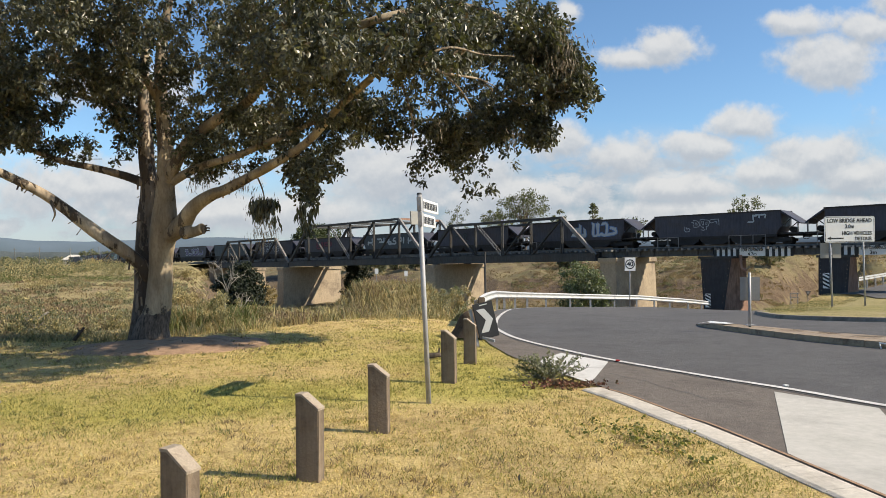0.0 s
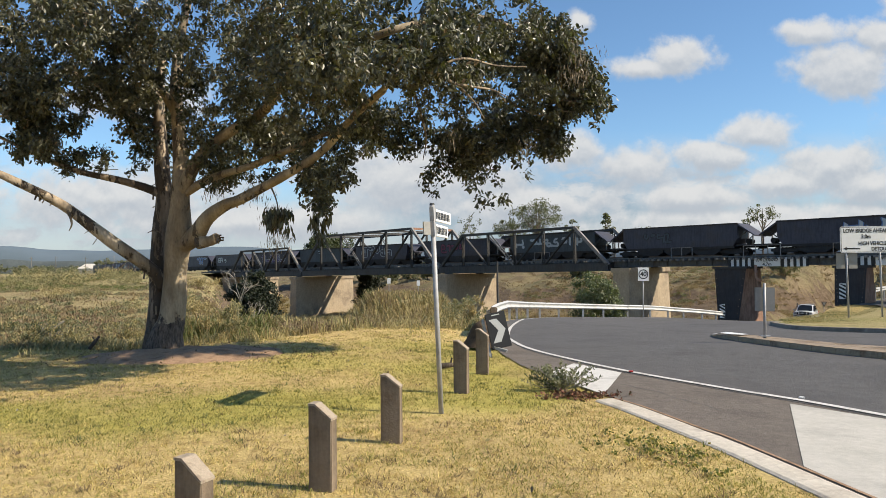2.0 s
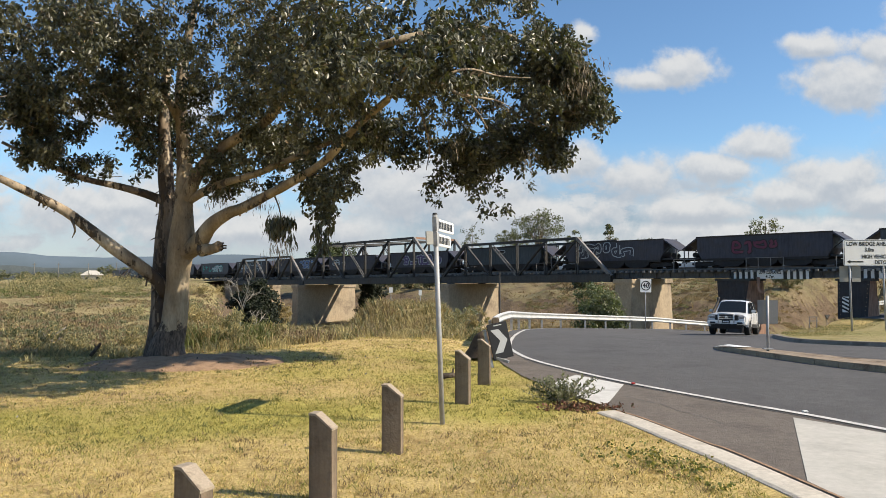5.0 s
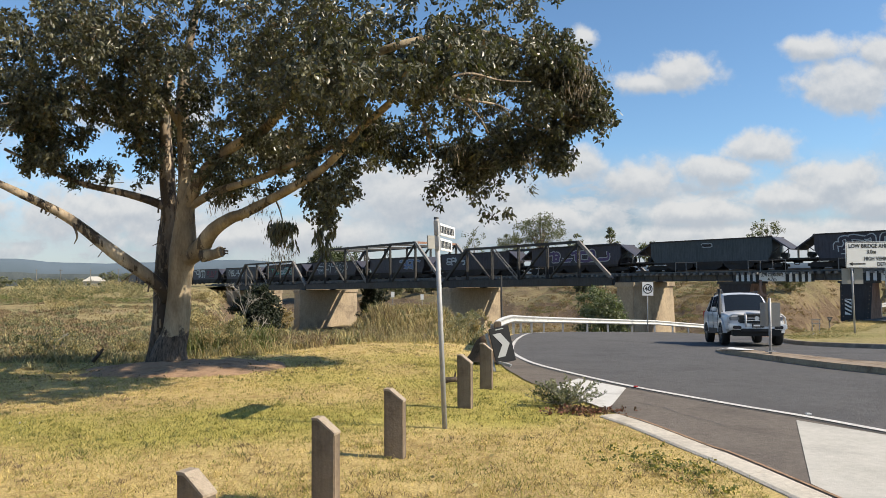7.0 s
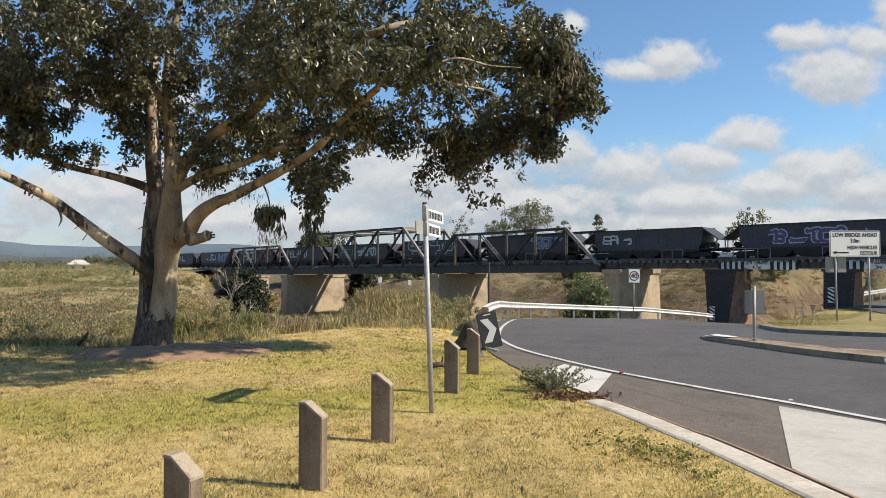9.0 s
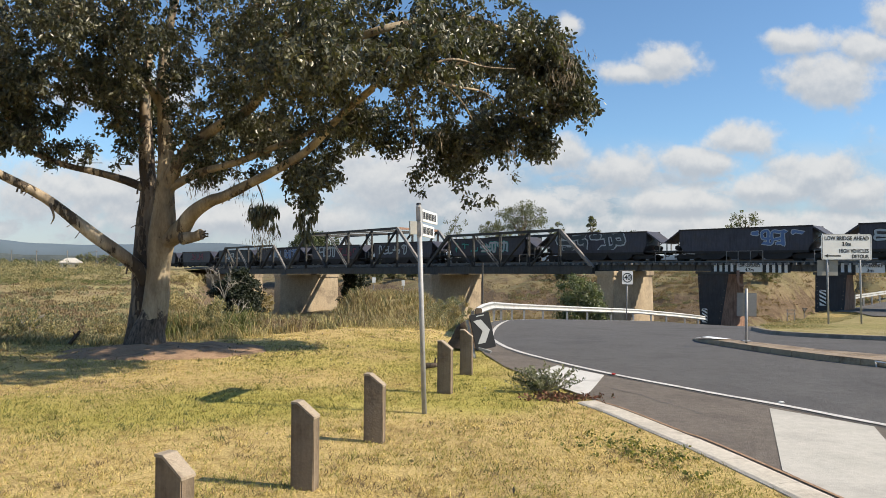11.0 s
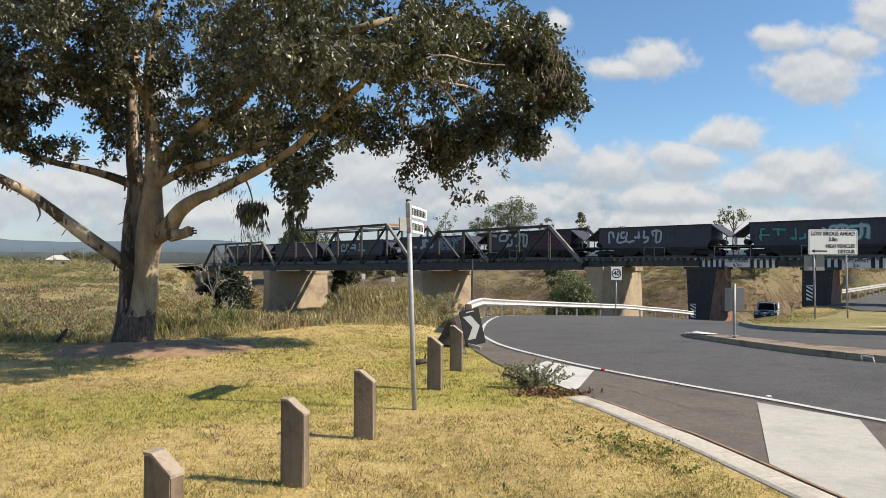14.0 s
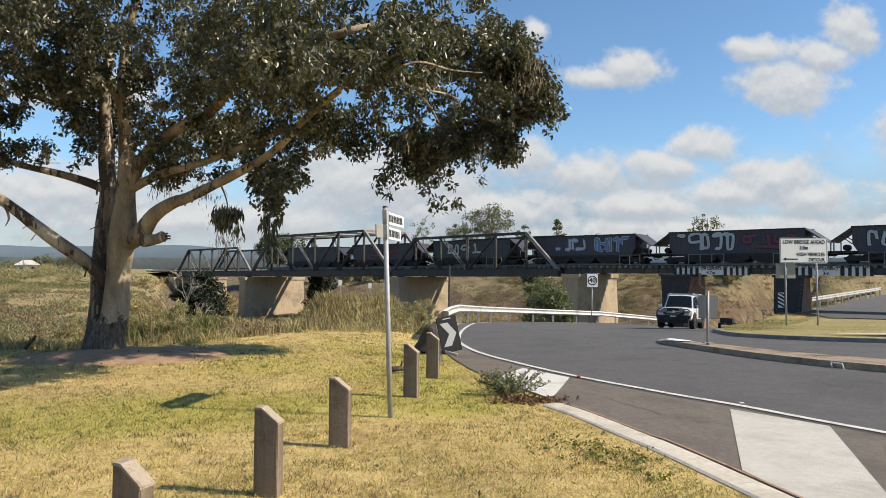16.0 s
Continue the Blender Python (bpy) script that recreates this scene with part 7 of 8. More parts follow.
def make_kerb_weeds():
    """Dark clover by the kerb, and red-brown litter by the weed bush."""
    rng = np.random.default_rng(43)
    c = [(1.75 + rng.normal() * 0.22, 6.45 + rng.normal() * 0.3) for _ in range(70)] + [(2.0 + rng.normal() * 0.1, 5.9 + rng.normal() * 0.3) for _ in range(24)]
    ob = part("clover", leaf_mesh("clover", [(x, y, 0.025) for x, y in c], [0.05] * len(c), 8, 0.03, [BANK_GREEN, GRASS_GREEN], rng, -0.1, 0.4, 0.45, 1.4), None, None, "dark green clover patch beside the kerb")
    tagged(ob, category="weeds", kind="stuff")
    c = [(1.55 + rng.normal() * 0.25, 8.95 + rng.normal() * 0.1) for _ in range(110)]
    ob = part("leaf_litter", leaf_mesh("leaf_litter", [(x, y, 0.03) for x, y in c], [0.06] * len(c), 6, 0.05, [RED_LITTER, LEAF_DRY], rng, 0.0, 0.3, 0.4, 2.0), None, None, "red-brown fallen leaves under the weed bush")
    tagged(ob, category="leaf litter", kind="stuff")
    c = [(rng.uniform(-6, 2), rng.uniform(3.5, 13)) for _ in range(150)] + [(rng.uniform(-4, 1), rng.uniform(12, 22)) for _ in range(260)]
    ob = part("leaf_litter", leaf_mesh("leaf_litter", [(x, y, 0.035) for x, y in c if x < road_left(y) - 0.4], [0.02] * len([1 for x, y in c if x < road_left(y) - 0.4]), 1, 0.05, [BANK_STRAW_PALE, SLEEPER], rng, 0.0, 0.1, 0.25, 2.2), None, None, "scattered dry leaves on the lawn")
    tagged(ob, category="leaf litter", kind="stuff")


make_kerb_weeds()

# ---- things on the lawn and the roadside ----
def make_bollard():
    th = thing("bollard", pose(0, 0, 0), "square weathered timber bollard with a slanting pale top on the lawn", "bollard", "timber bollards along the lawn")
    s = Solid()
    w, d, h, h2 = 0.19, 0.1, 0.7, 0.585
    s.prism([(-w / 2, -0.15), (w / 2, -0.15), (w / 2, h2), (-w / 2 + 0.055, h - 0.012), (-w / 2, h - 0.012)], -d / 2, d / 2, "y")
    part("post", s, TIMBER, th, bevel=0.006)
    t = Solid()
    t.prism([(w / 2 + 0.002, h2 - 0.004), (w / 2 + 0.002, h2 + 0.012), (-w / 2 + 0.056, h + 0.002), (-w / 2 - 0.002, h + 0.002), (-w / 2 - 0.002, h - 0.014), (-w / 2 + 0.052, h - 0.014)], -d / 2 - 0.002, d / 2 + 0.002, "y")
    part("top", t, TIMBER_END, th, "pale grey end grain")
    return th


first = make_bollard()
BOLLARDS = [(-1.43, 3.75, -0.05), (-1.02, 5.25, -0.05), (-0.63, 6.67, -0.05), (0.06, 9.3, 0), (0.41, 11.05, 0)]
for i, (x, y, z) in enumerate(BOLLARDS):
    m = pose(x, y, z, 0, 0, (-24, -16, -12, -20, -14)[i])
    if i == 0:
        first.matrix_basis = m
    else:
        copy_thing(first, m)


def make_street_sign():
    th = thing("street_sign", pose(-0.185, 8.0, 0, 0, -1.95, 0), "leaning grey steel pole with two white street name blades", "street sign")
    part("pole", Solid().tube([(0, 0, -0.2), (0, 0, 2.4)], [0.029, 0.029], 14), GALV, th, smooth=True)
    part("pole_cap", Solid().tube([(0, 0, 2.4), (0, 0, 2.42)], [0.031, 0.025], 14), CAR_BLACK, th)
    for name, z, ang, length, bars in (("name_blade", 2.29, 78, 0.9, 9), ("name_blade", 2.115, 80, 0.84, 8)):
        m = pose(0, 0, z, 0, 0, ang)
        b = part(name, Solid().box((0.05 + length / 2, 0, 0), (length, 0.02, 0.145)), SIGN_WHITE, th, "white blade with black lettering", bevel=0.004, m=m)
        for i in range(bars):
            part("lettering", Solid().box((0.12 + (length - 0.14) * i / bars + 0.03, -0.012, 0), (0.055, 0.004, 0.085)), BLACK_PAINT, b)
        part("bracket", Solid().box((0.02, 0, 0), (0.12, 0.05, 0.16)), GALV, b)
    part("name_blade", Solid().box((-0.09, 0, 0), (0.1, 0.02, 0.15)), SIGN_BACK, th, m=pose(0, 0, 2.13, 0, 0, 40))


make_street_sign()


def make_chevron():
    th = thing("chevron_sign", pose(0.86, 13.6, 0.02), "leaning black chevron alignment board with a grey arrow", "road sign")
    tilt = pose(0, 0, 0.0, -6, -11, 14)
    board = part("board", Solid().box((0.05, 0, 0.43), (0.41, 0.03, 0.7)), BLACK_PAINT, th, bevel=0.01, m=tilt)
    pts = [(-0.1, 0.66), (0.06, 0.66), (0.2, 0.43), (0.06, 0.2), (-0.1, 0.2), (0.05, 0.43)]
    part("chevron", Solid().prism(pts, -0.022, -0.017, "y"), CHEVRON_GREY, board)
    part("slot", Solid().box((0.06, -0.018, 0.735), (0.16, 0.006, 0.02)), CHEVRON_GREY, board)
    part("post", Solid().box((-0.2, 0.06, 0.3), (0.05, 0.06, 0.8)), GALV, th, m=tilt)
    part("foot", Solid().beam((-0.12, 0.02, 0.1), (0.12, -0.05, 0.03), 0.1, 0.05), GALV, th)
    # a low rounded dark brown dome behind the board
    heap = Solid()
    rings, n = 7, 18
    for r in range(rings):
        for k in range(n):
            a, f = 2 * math.pi * k / n, r / (rings - 1)
            q = 1 + 0.25 * noise.noise(Vector((math.cos(a) * 1.5, math.sin(a) * 1.5, f * 2)))
            heap.v.append((math.cos(a) * 0.46 * f * q, math.sin(a) * 0.6 * f * q, 0.55 * (1 - f ** 1.8) * (1 + 0.1 * noise.noise(Vector((a, f * 3, 1)))) - 0.05))
    heap.f = [(r * n + k, r * n + (k + 1) % n, (r + 1) * n + (k + 1) % n, (r + 1) * n + k) for r in range(rings - 1) for k in range(n)]
    heap.m = [0] * len(heap.f)
    hp = part("dark_mound", heap, DARK_HEAP, None, "rounded dark brown heap beside the road", smooth=True, m=pose(0.6, 15.6, 0))
    tagged(hp, category="earth heap")
    gp = thing("end_post", pose(0.86, 15.9, -0.15), "square grey guardrail end post in the dark heap", "post")
    part("post", Solid().box((0, 0, 0.45), (0.16, 0.16, 0.95)), TIMBER, gp, bevel=0.02)


make_chevron()


def make_log(x, y, length, ang, r, label, tilt=0.0):
    th = thing("fallen_branch", pose(x, y, r * 0.8 + 0.45 * length * math.sin(radians(tilt)), 0, -tilt, ang), label, "branch", "fallen branches on the lawn")
    part("wood", Solid().tube([(-length / 2, 0, 0), (-length * 0.1, 0.02, 0.01), (length / 2, -0.02, 0.02)], [r, r * 0.9, r * 0.7], 9, lump=0.3), BARK_DARK, th, smooth=True)
    part("twig", Solid().tube([(length * 0.1, 0, 0), (length * 0.2, 0.02, r + length * 0.25)], [r * 0.5, r * 0.25], 6), BARK_DARK, th)


make_log(-0.14, 11.6, 0.34, 14, 0.05, "short brown broken log lying in the grass")
make_log(-7.75, 14.8, 0.34, 15, 0.04, "dark broken branch stub leaning at the lawn's edge", 50)
make_log(-5.1, 13.4, 0.3, 20, 0.04, "small brown root stub on the bare earth")


def marker_sign(px, py, dep, w, h, label):
    p = spot(px, py, dep)
    g = land_z(p.x, p.y)
    th = thing("marker_sign", pose(p.x, p.y, g), label, "sign", "small signs by the river")
    part("pole", Solid().tube([(0, 0, -0.2), (0, 0, p.z - g)], [0.04, 0.04], 6), GALV, th)
    part("plate", Solid().box((0, -0.06, p.z - g), (w, 0.03, h)), SIGN_WHITE, th)


marker_sign(666, 480, 78, 0.4, 0.62, "small white sign on a post by the river")
marker_sign(718, 484, 80, 0.36, 0.62, "small white sign on a post by the river")
th = thing("utility_pole", pose(*spot(858, 520, 62)), "slim dark pole beside the bridge pier", "pole")
part("pole", Solid().tube([(0, 0, -2.5), (0, 0, 3.75)], [0.1, 0.08], 8), BRIDGE_STEEL, th)


def make_guardrail():
    line = [(1.0, 20.5, 0), (1.15, 23.0, 0), (1.75, 27.0, 0), (3.1, 32.8, 0), (4.9, 37.7, 0), (8.3, 42.1, 0), (14.2, 48.6, 0), (18.4, 52.2, 0), (20.6, 54.2, 0)]
    pts = curve_through(line, 6)
    th = thing("guardrail", pose(0, 0, 0), "pale grey steel W-beam guardrail round the outside of the bend", "guardrail")
    prof = [(0.0, 0.16), (-0.07, 0.1), (0.0, 0.02), (0.0, -0.02), (-0.07, -0.1), (0.0, -0.16)]
    s = Solid()
    for i, p in enumerate(pts):
        d = (pts[min(i + 1, len(pts) - 1)] - pts[max(i - 1, 0)]).normalized()
        side = Vector((-d.y, d.x, 0))
        z = road_h(p.x, p.y) + 0.64
        for o in (0, 0.012):
            s.v += [tuple(p + side * (u - o + 0.0) + Vector((0, 0, z + h))) for u, h in prof]
    n = len(prof)
    for i in range(len(pts) - 1):
        for k in range(n - 1):
            a, b = i * 2 * n, (i + 1) * 2 * n
            s.f.append((a + k, a + k + 1, b + k + 1, b + k))
            s.f.append((a + n + k, b + n + k, b + n + k + 1, a + n + k + 1))
        for k in (0, n - 1):
            a, b = i * 2 * n, (i + 1) * 2 * n
            s.f.append((a + k, b + k, b + n + k, a + n + k))
    s.m = [0] * len(s.f)
    part("beam", s, RAIL_STEEL, th, smooth=False)
    acc = 0.0
    for i in range(1, len(pts)):
        acc += (pts[i] - pts[i - 1]).length
        if acc > 1.9:
            acc = 0
            p = pts[i]
            part("post", Solid().box((p.x - 0.06, p.y + 0.06, road_h(p.x, p.y) + 0.3), (0.1, 0.1, 0.9)), GALV, th)


make_guardrail()


def pole_sign(name, base, height, plates, label, category, lean=0.0, r=0.035, rz=0.0, group=""):
    th = thing(name, pose(base[0], base[1], base[2], 0, lean, rz), label, category, group)
    part("pole", Solid().tube([(0, 0, -0.3), (0, 0, height)], [r, r], 10), GALV, th, smooth=True)
    return th


def make_speed_sign():
    y = 45.0
    x = (1113 - 784) / 1230.6 * y
    base = (x, y, land_z(x, y))
    top = 1.65 + (455 - 456) / 1230.6 * y
    h = top - base[2]
    th = pole_sign("speed_sign", base, h, None, "white 40 speed limit sign with black ring on pole", "road sign", 0.8)
    part("plate", Solid().box((0, -0.06, h - 0.42), (0.7, 0.02, 0.86)), SIGN_WHITE, th, bevel=0.008)
    n = 28
    ring = Solid()
    for k in range(n):
        a, b = 2 * math.pi * k / n, 2 * math.pi * (k + 1) / n
        ring.prism([(0.31 * math.cos(a), 0.31 * math.sin(a)), (0.31 * math.cos(b), 0.31 * math.sin(b)), (0.25 * math.cos(b), 0.25 * math.sin(b)), (0.25 * math.cos(a), 0.25 * math.sin(a))], -0.077, -0.073, "y")
    part("ring", ring, BLACK_PAINT, th, m=pose(0, 0, h - 0.42))
    writing("numerals", "40", 0.42, BLACK_PAINT, th, pose(0, -0.074, h - 0.42) @ UPRIGHT)


make_speed_sign()


def make_low_bridge_sign():
    x, y = 17.5, 31.5
    z = max(road_z(y) + 0.12, island_mound(x, y))
    th = thing("low_bridge_sign", pose(x, y, z), "large white low bridge ahead detour sign on two steel poles", "road sign")
    d = 1.75
    top = 1.65 + (449.5 - 382) / 1230.6 * y - z
    for k, px in enumerate((0.12, d + 0.02)):
        part("pole", Solid().tube([(px, 0.06 + 0.25 * k, -0.4), (px - 0.06, 0.06 + 0.25 * k, top - 0.1)], [0.04, 0.04], 10), GALV, th, smooth=True)
    w, h = 2.28, 1.18
    c = Vector((0.93, 0, top - h / 2))
    plate = part("plate", Solid().prism([(-w / 2 + 0.06, -h / 2), (w / 2 - 0.06, -h / 2), (w / 2, -h / 2 + 0.06), (w / 2, h / 2 - 0.06), (w / 2 - 0.06, h / 2), (-w / 2 + 0.06, h / 2), (-w / 2, h / 2 - 0.06), (-w / 2, -h / 2 + 0.06)], -0.015, 0.015, "y"), SIGN_WHITE, th, m=Matrix.Translation(c))
    for text, tx, tz, size, al in (("LOW BRIDGE AHEAD", 0, 0.39, 0.25, "CENTER"), ("3.0m", 0, 0.13, 0.25, "CENTER"), ("HIGH VEHICLES", 1.0, -0.18, 0.23, "RIGHT"), ("DETOUR", 1.0, -0.43, 0.23, "RIGHT")):
        writing("lettering", text, size, BLACK_PAINT, plate, pose(tx, -0.02, tz) @ UPRIGHT, al, 0.84)
    arrow = Solid().prism([(-1.02, -0.4), (-0.85, -0.32), (-0.85, -0.375), (-0.28, -0.375), (-0.28, -0.43), (-0.85, -0.43), (-0.85, -0.48)], -0.022, -0.017, "y")
    part("arrow", arrow, BLACK_PAINT, plate)
    part("border", Solid().box((0, -0.017, h / 2 - 0.035), (w - 0.12, 0.004, 0.018)).box((0, -0.017, -h / 2 + 0.035), (w - 0.12, 0.004, 0.018)).box((-w / 2 + 0.035, -0.017, 0), (0.018, 0.004, h - 0.12)).box((w / 2 - 0.035, -0.017, 0), (0.018, 0.004, h - 0.12)), BLACK_PAINT, plate)
    for px in (-0.13, 0.42):
        part("back_plate", Solid().box((px, 0.16, top - h - 0.36), (0.4, 0.02, 0.7)), SIGN_BACK, th, "bare grey back of a smaller sign", bevel=0.006)


make_low_bridge_sign()


def make_island_sign():
    x, y = 7.36, 16.75
    z = road_z(y) + 0.155
    th = thing("island_sign", pose(x, y, z, 0, 0.6, 0), "plain grey sign back on a post on the island", "road sign")
    part("pole", Solid().tube([(0, 0, -0.2), (0, 0, 1.27)], [0.033, 0.033], 10), GALV, th, smooth=True)
    part("foot_plate", Solid().box((0, 0, 0.01), (0.2, 0.16, 0.02)), GALV, th)
    part("plate", Solid().box((0.02, 0.05, 0.88), (0.46, 0.015, 0.57)), SIGN_BACK, th, "plain weathered aluminium back", bevel=0.01, m=pose(0, 0, 0, 0, 0, -8))


make_island_sign()


def make_weed_bush():
    rng = np.random.default_rng(5)
    base = on_land(1.42, 9.5)
    th = thing("weed_bush", Matrix.Translation(base), "low sprawling spiky grey-green weed beside the kerb", "bush")
    for i in range(46):
        a, l = rng.uniform(0, 2 * math.pi), rng.uniform(0.2, 0.6)
        e = Vector((math.cos(a) * l * 0.95, math.sin(a) * l * 0.55, rng.uniform(0.14, 0.36)))
        mid = e * 0.55 + Vector((0, 0, -0.02))
        part("stem", Solid().tube([(0, 0, 0), mid, e], [0.007, 0.005, 0.003], 4), DEAD_WOOD, th)
        cs = [tuple(mid + (e - mid) * t) for t in (-0.4, -0.1, 0.2, 0.4, 0.6, 0.8, 1.0)]
        part("leaves", leaf_mesh("leaves", cs, [0.026] * 7, 8, 0.045, [SPIKY_WEED if i % 4 else BUSH_LEAF], rng, -0.25, 0.8, 0, 3.2), None, th)


make_weed_bush()


def make_far_right():
    """What shows beyond the grass island: a second guardrail, a give way sign and a small board."""
    th = thing("guardrail", pose(0, 0, 0), "short pale steel guardrail beyond the railway bridge", "guardrail")
    a, b = Vector((37.0, 62.0, -0.55)), Vector((61.0, 86.9, -0.05))
    for dz in (0.0, 0.2):
        part("beam", Solid().beam(a + Vector((0, 0, dz - 0.1)), b + Vector((0, 0, dz - 0.1)), 0.06, 0.15), RAIL_STEEL, th)
    for k in range(12):
        p = a + (b - a) * k / 11
        g = land_z(p.x, p.y)
        part("post", Solid().box((p.x, p.y + 0.1, (p.z + g) / 2), (0.12, 0.12, p.z - g + 0.3)), GALV, th)
    p = spot(1428, 519, 78)
    g = land_z(p.x, p.y)
    gw = thing("give_way_sign", pose(p.x, p.y, g), "small triangular give way sign on a post", "road sign")
    part("pole", Solid().tube([(0, 0, -0.2), (0, 0, p.z - g)], [0.035, 0.035], 6), GALV, gw)
    part("plate", Solid().prism([(-0.32, 0.27), (0.32, 0.27), (0, -0.28)], -0.06, -0.04, "y"), BLACK_PAINT, gw, m=pose(0, 0, p.z - g))
    part("plate_face", Solid().prism([(-0.22, 0.22), (0.22, 0.22), (0, -0.16)], -0.07, -0.062, "y"), SIGN_BACK, gw, m=pose(0, 0, p.z - g))
    p = spot(1404, 522, 80)
    g = land_z(p.x, p.y)
    fr = thing("rail_frame", pose(p.x, p.y, g), "open grey frame of two rails on two posts", "fence")
    for dx in (-0.4, 0.4):
        part("post", Solid().box((dx, 0, (p.z - g) / 2), (0.06, 0.06, p.z - g + 0.4)), GALV, fr)
    for dz in (-0.25, 0.2):
        part("rail", Solid().box((0, -0.05, p.z - g + dz), (1.1, 0.03, 0.1)), SIGN_BACK, fr)


make_far_right()

# ---- cars ----
def make_wheel(parent, x, y, r=0.38, w=0.25):
    sgn = 1 if y > 0 else -1
    wheel = thing("wheel", pose(x, y, r), "", "")
    wheel.parent = parent
    prof = [(-w / 2, r * 0.62), (-w / 2, r * 0.93), (-w / 2 + 0.03, r), (w / 2 - 0.03, r), (w / 2, r * 0.93), (w / 2, r * 0.62)]
    t = Solid()
    n = 28
    for k in range(n):
        a = 2 * math.pi * k / n
        t.v += [(math.cos(a) * q, p, math.sin(a) * q) for p, q in prof]
    m = len(prof)
    t.f = [(k * m + j, ((k + 1) % n) * m + j, ((k + 1) % n) * m + (j + 1) % m, k * m + (j + 1) % m) for k in range(n) for j in range(m)]
    t.m = [0] * len(t.f)
    part("tyre", t, TYRE, wheel, smooth=True)
    rim = Solid().tube([(0, -w / 2 + 0.02, 0), (0, w / 2 - 0.04 * 1, 0)], [r * 0.6, r * 0.6], 24)
    part("wheel_well", rim, CAR_BLACK, wheel)
    sp = Solid().tube([(0, sgn * (w / 2 - 0.045), 0), (0, sgn * (w / 2 - 0.01), 0)], [r * 0.16, r * 0.13], 12)
    for k in range(6):
        a = 2 * math.pi * k / 6
        c, s = math.cos(a), math.sin(a)
        sp.beam((c * r * 0.1, sgn * (w / 2 - 0.03), s * r * 0.1), (c * r * 0.62, sgn * (w / 2 - 0.03), s * r * 0.62), 0.03, 0.085, up=(0, 1, 0))
    ring = 24
    for k in range(ring):
        a, b = 2 * math.pi * k / ring, 2 * math.pi * (k + 1) / ring
        sp.beam((math.cos(a) * r * 0.62, sgn * (w / 2 - 0.03), math.sin(a) * r * 0.62), (math.cos(b) * r * 0.62, sgn * (w / 2 - 0.03), math.sin(b) * r * 0.62), 0.04, 0.03, up=(0, 1, 0))
    part("rim", sp, ALLOY, wheel)
    return wheel


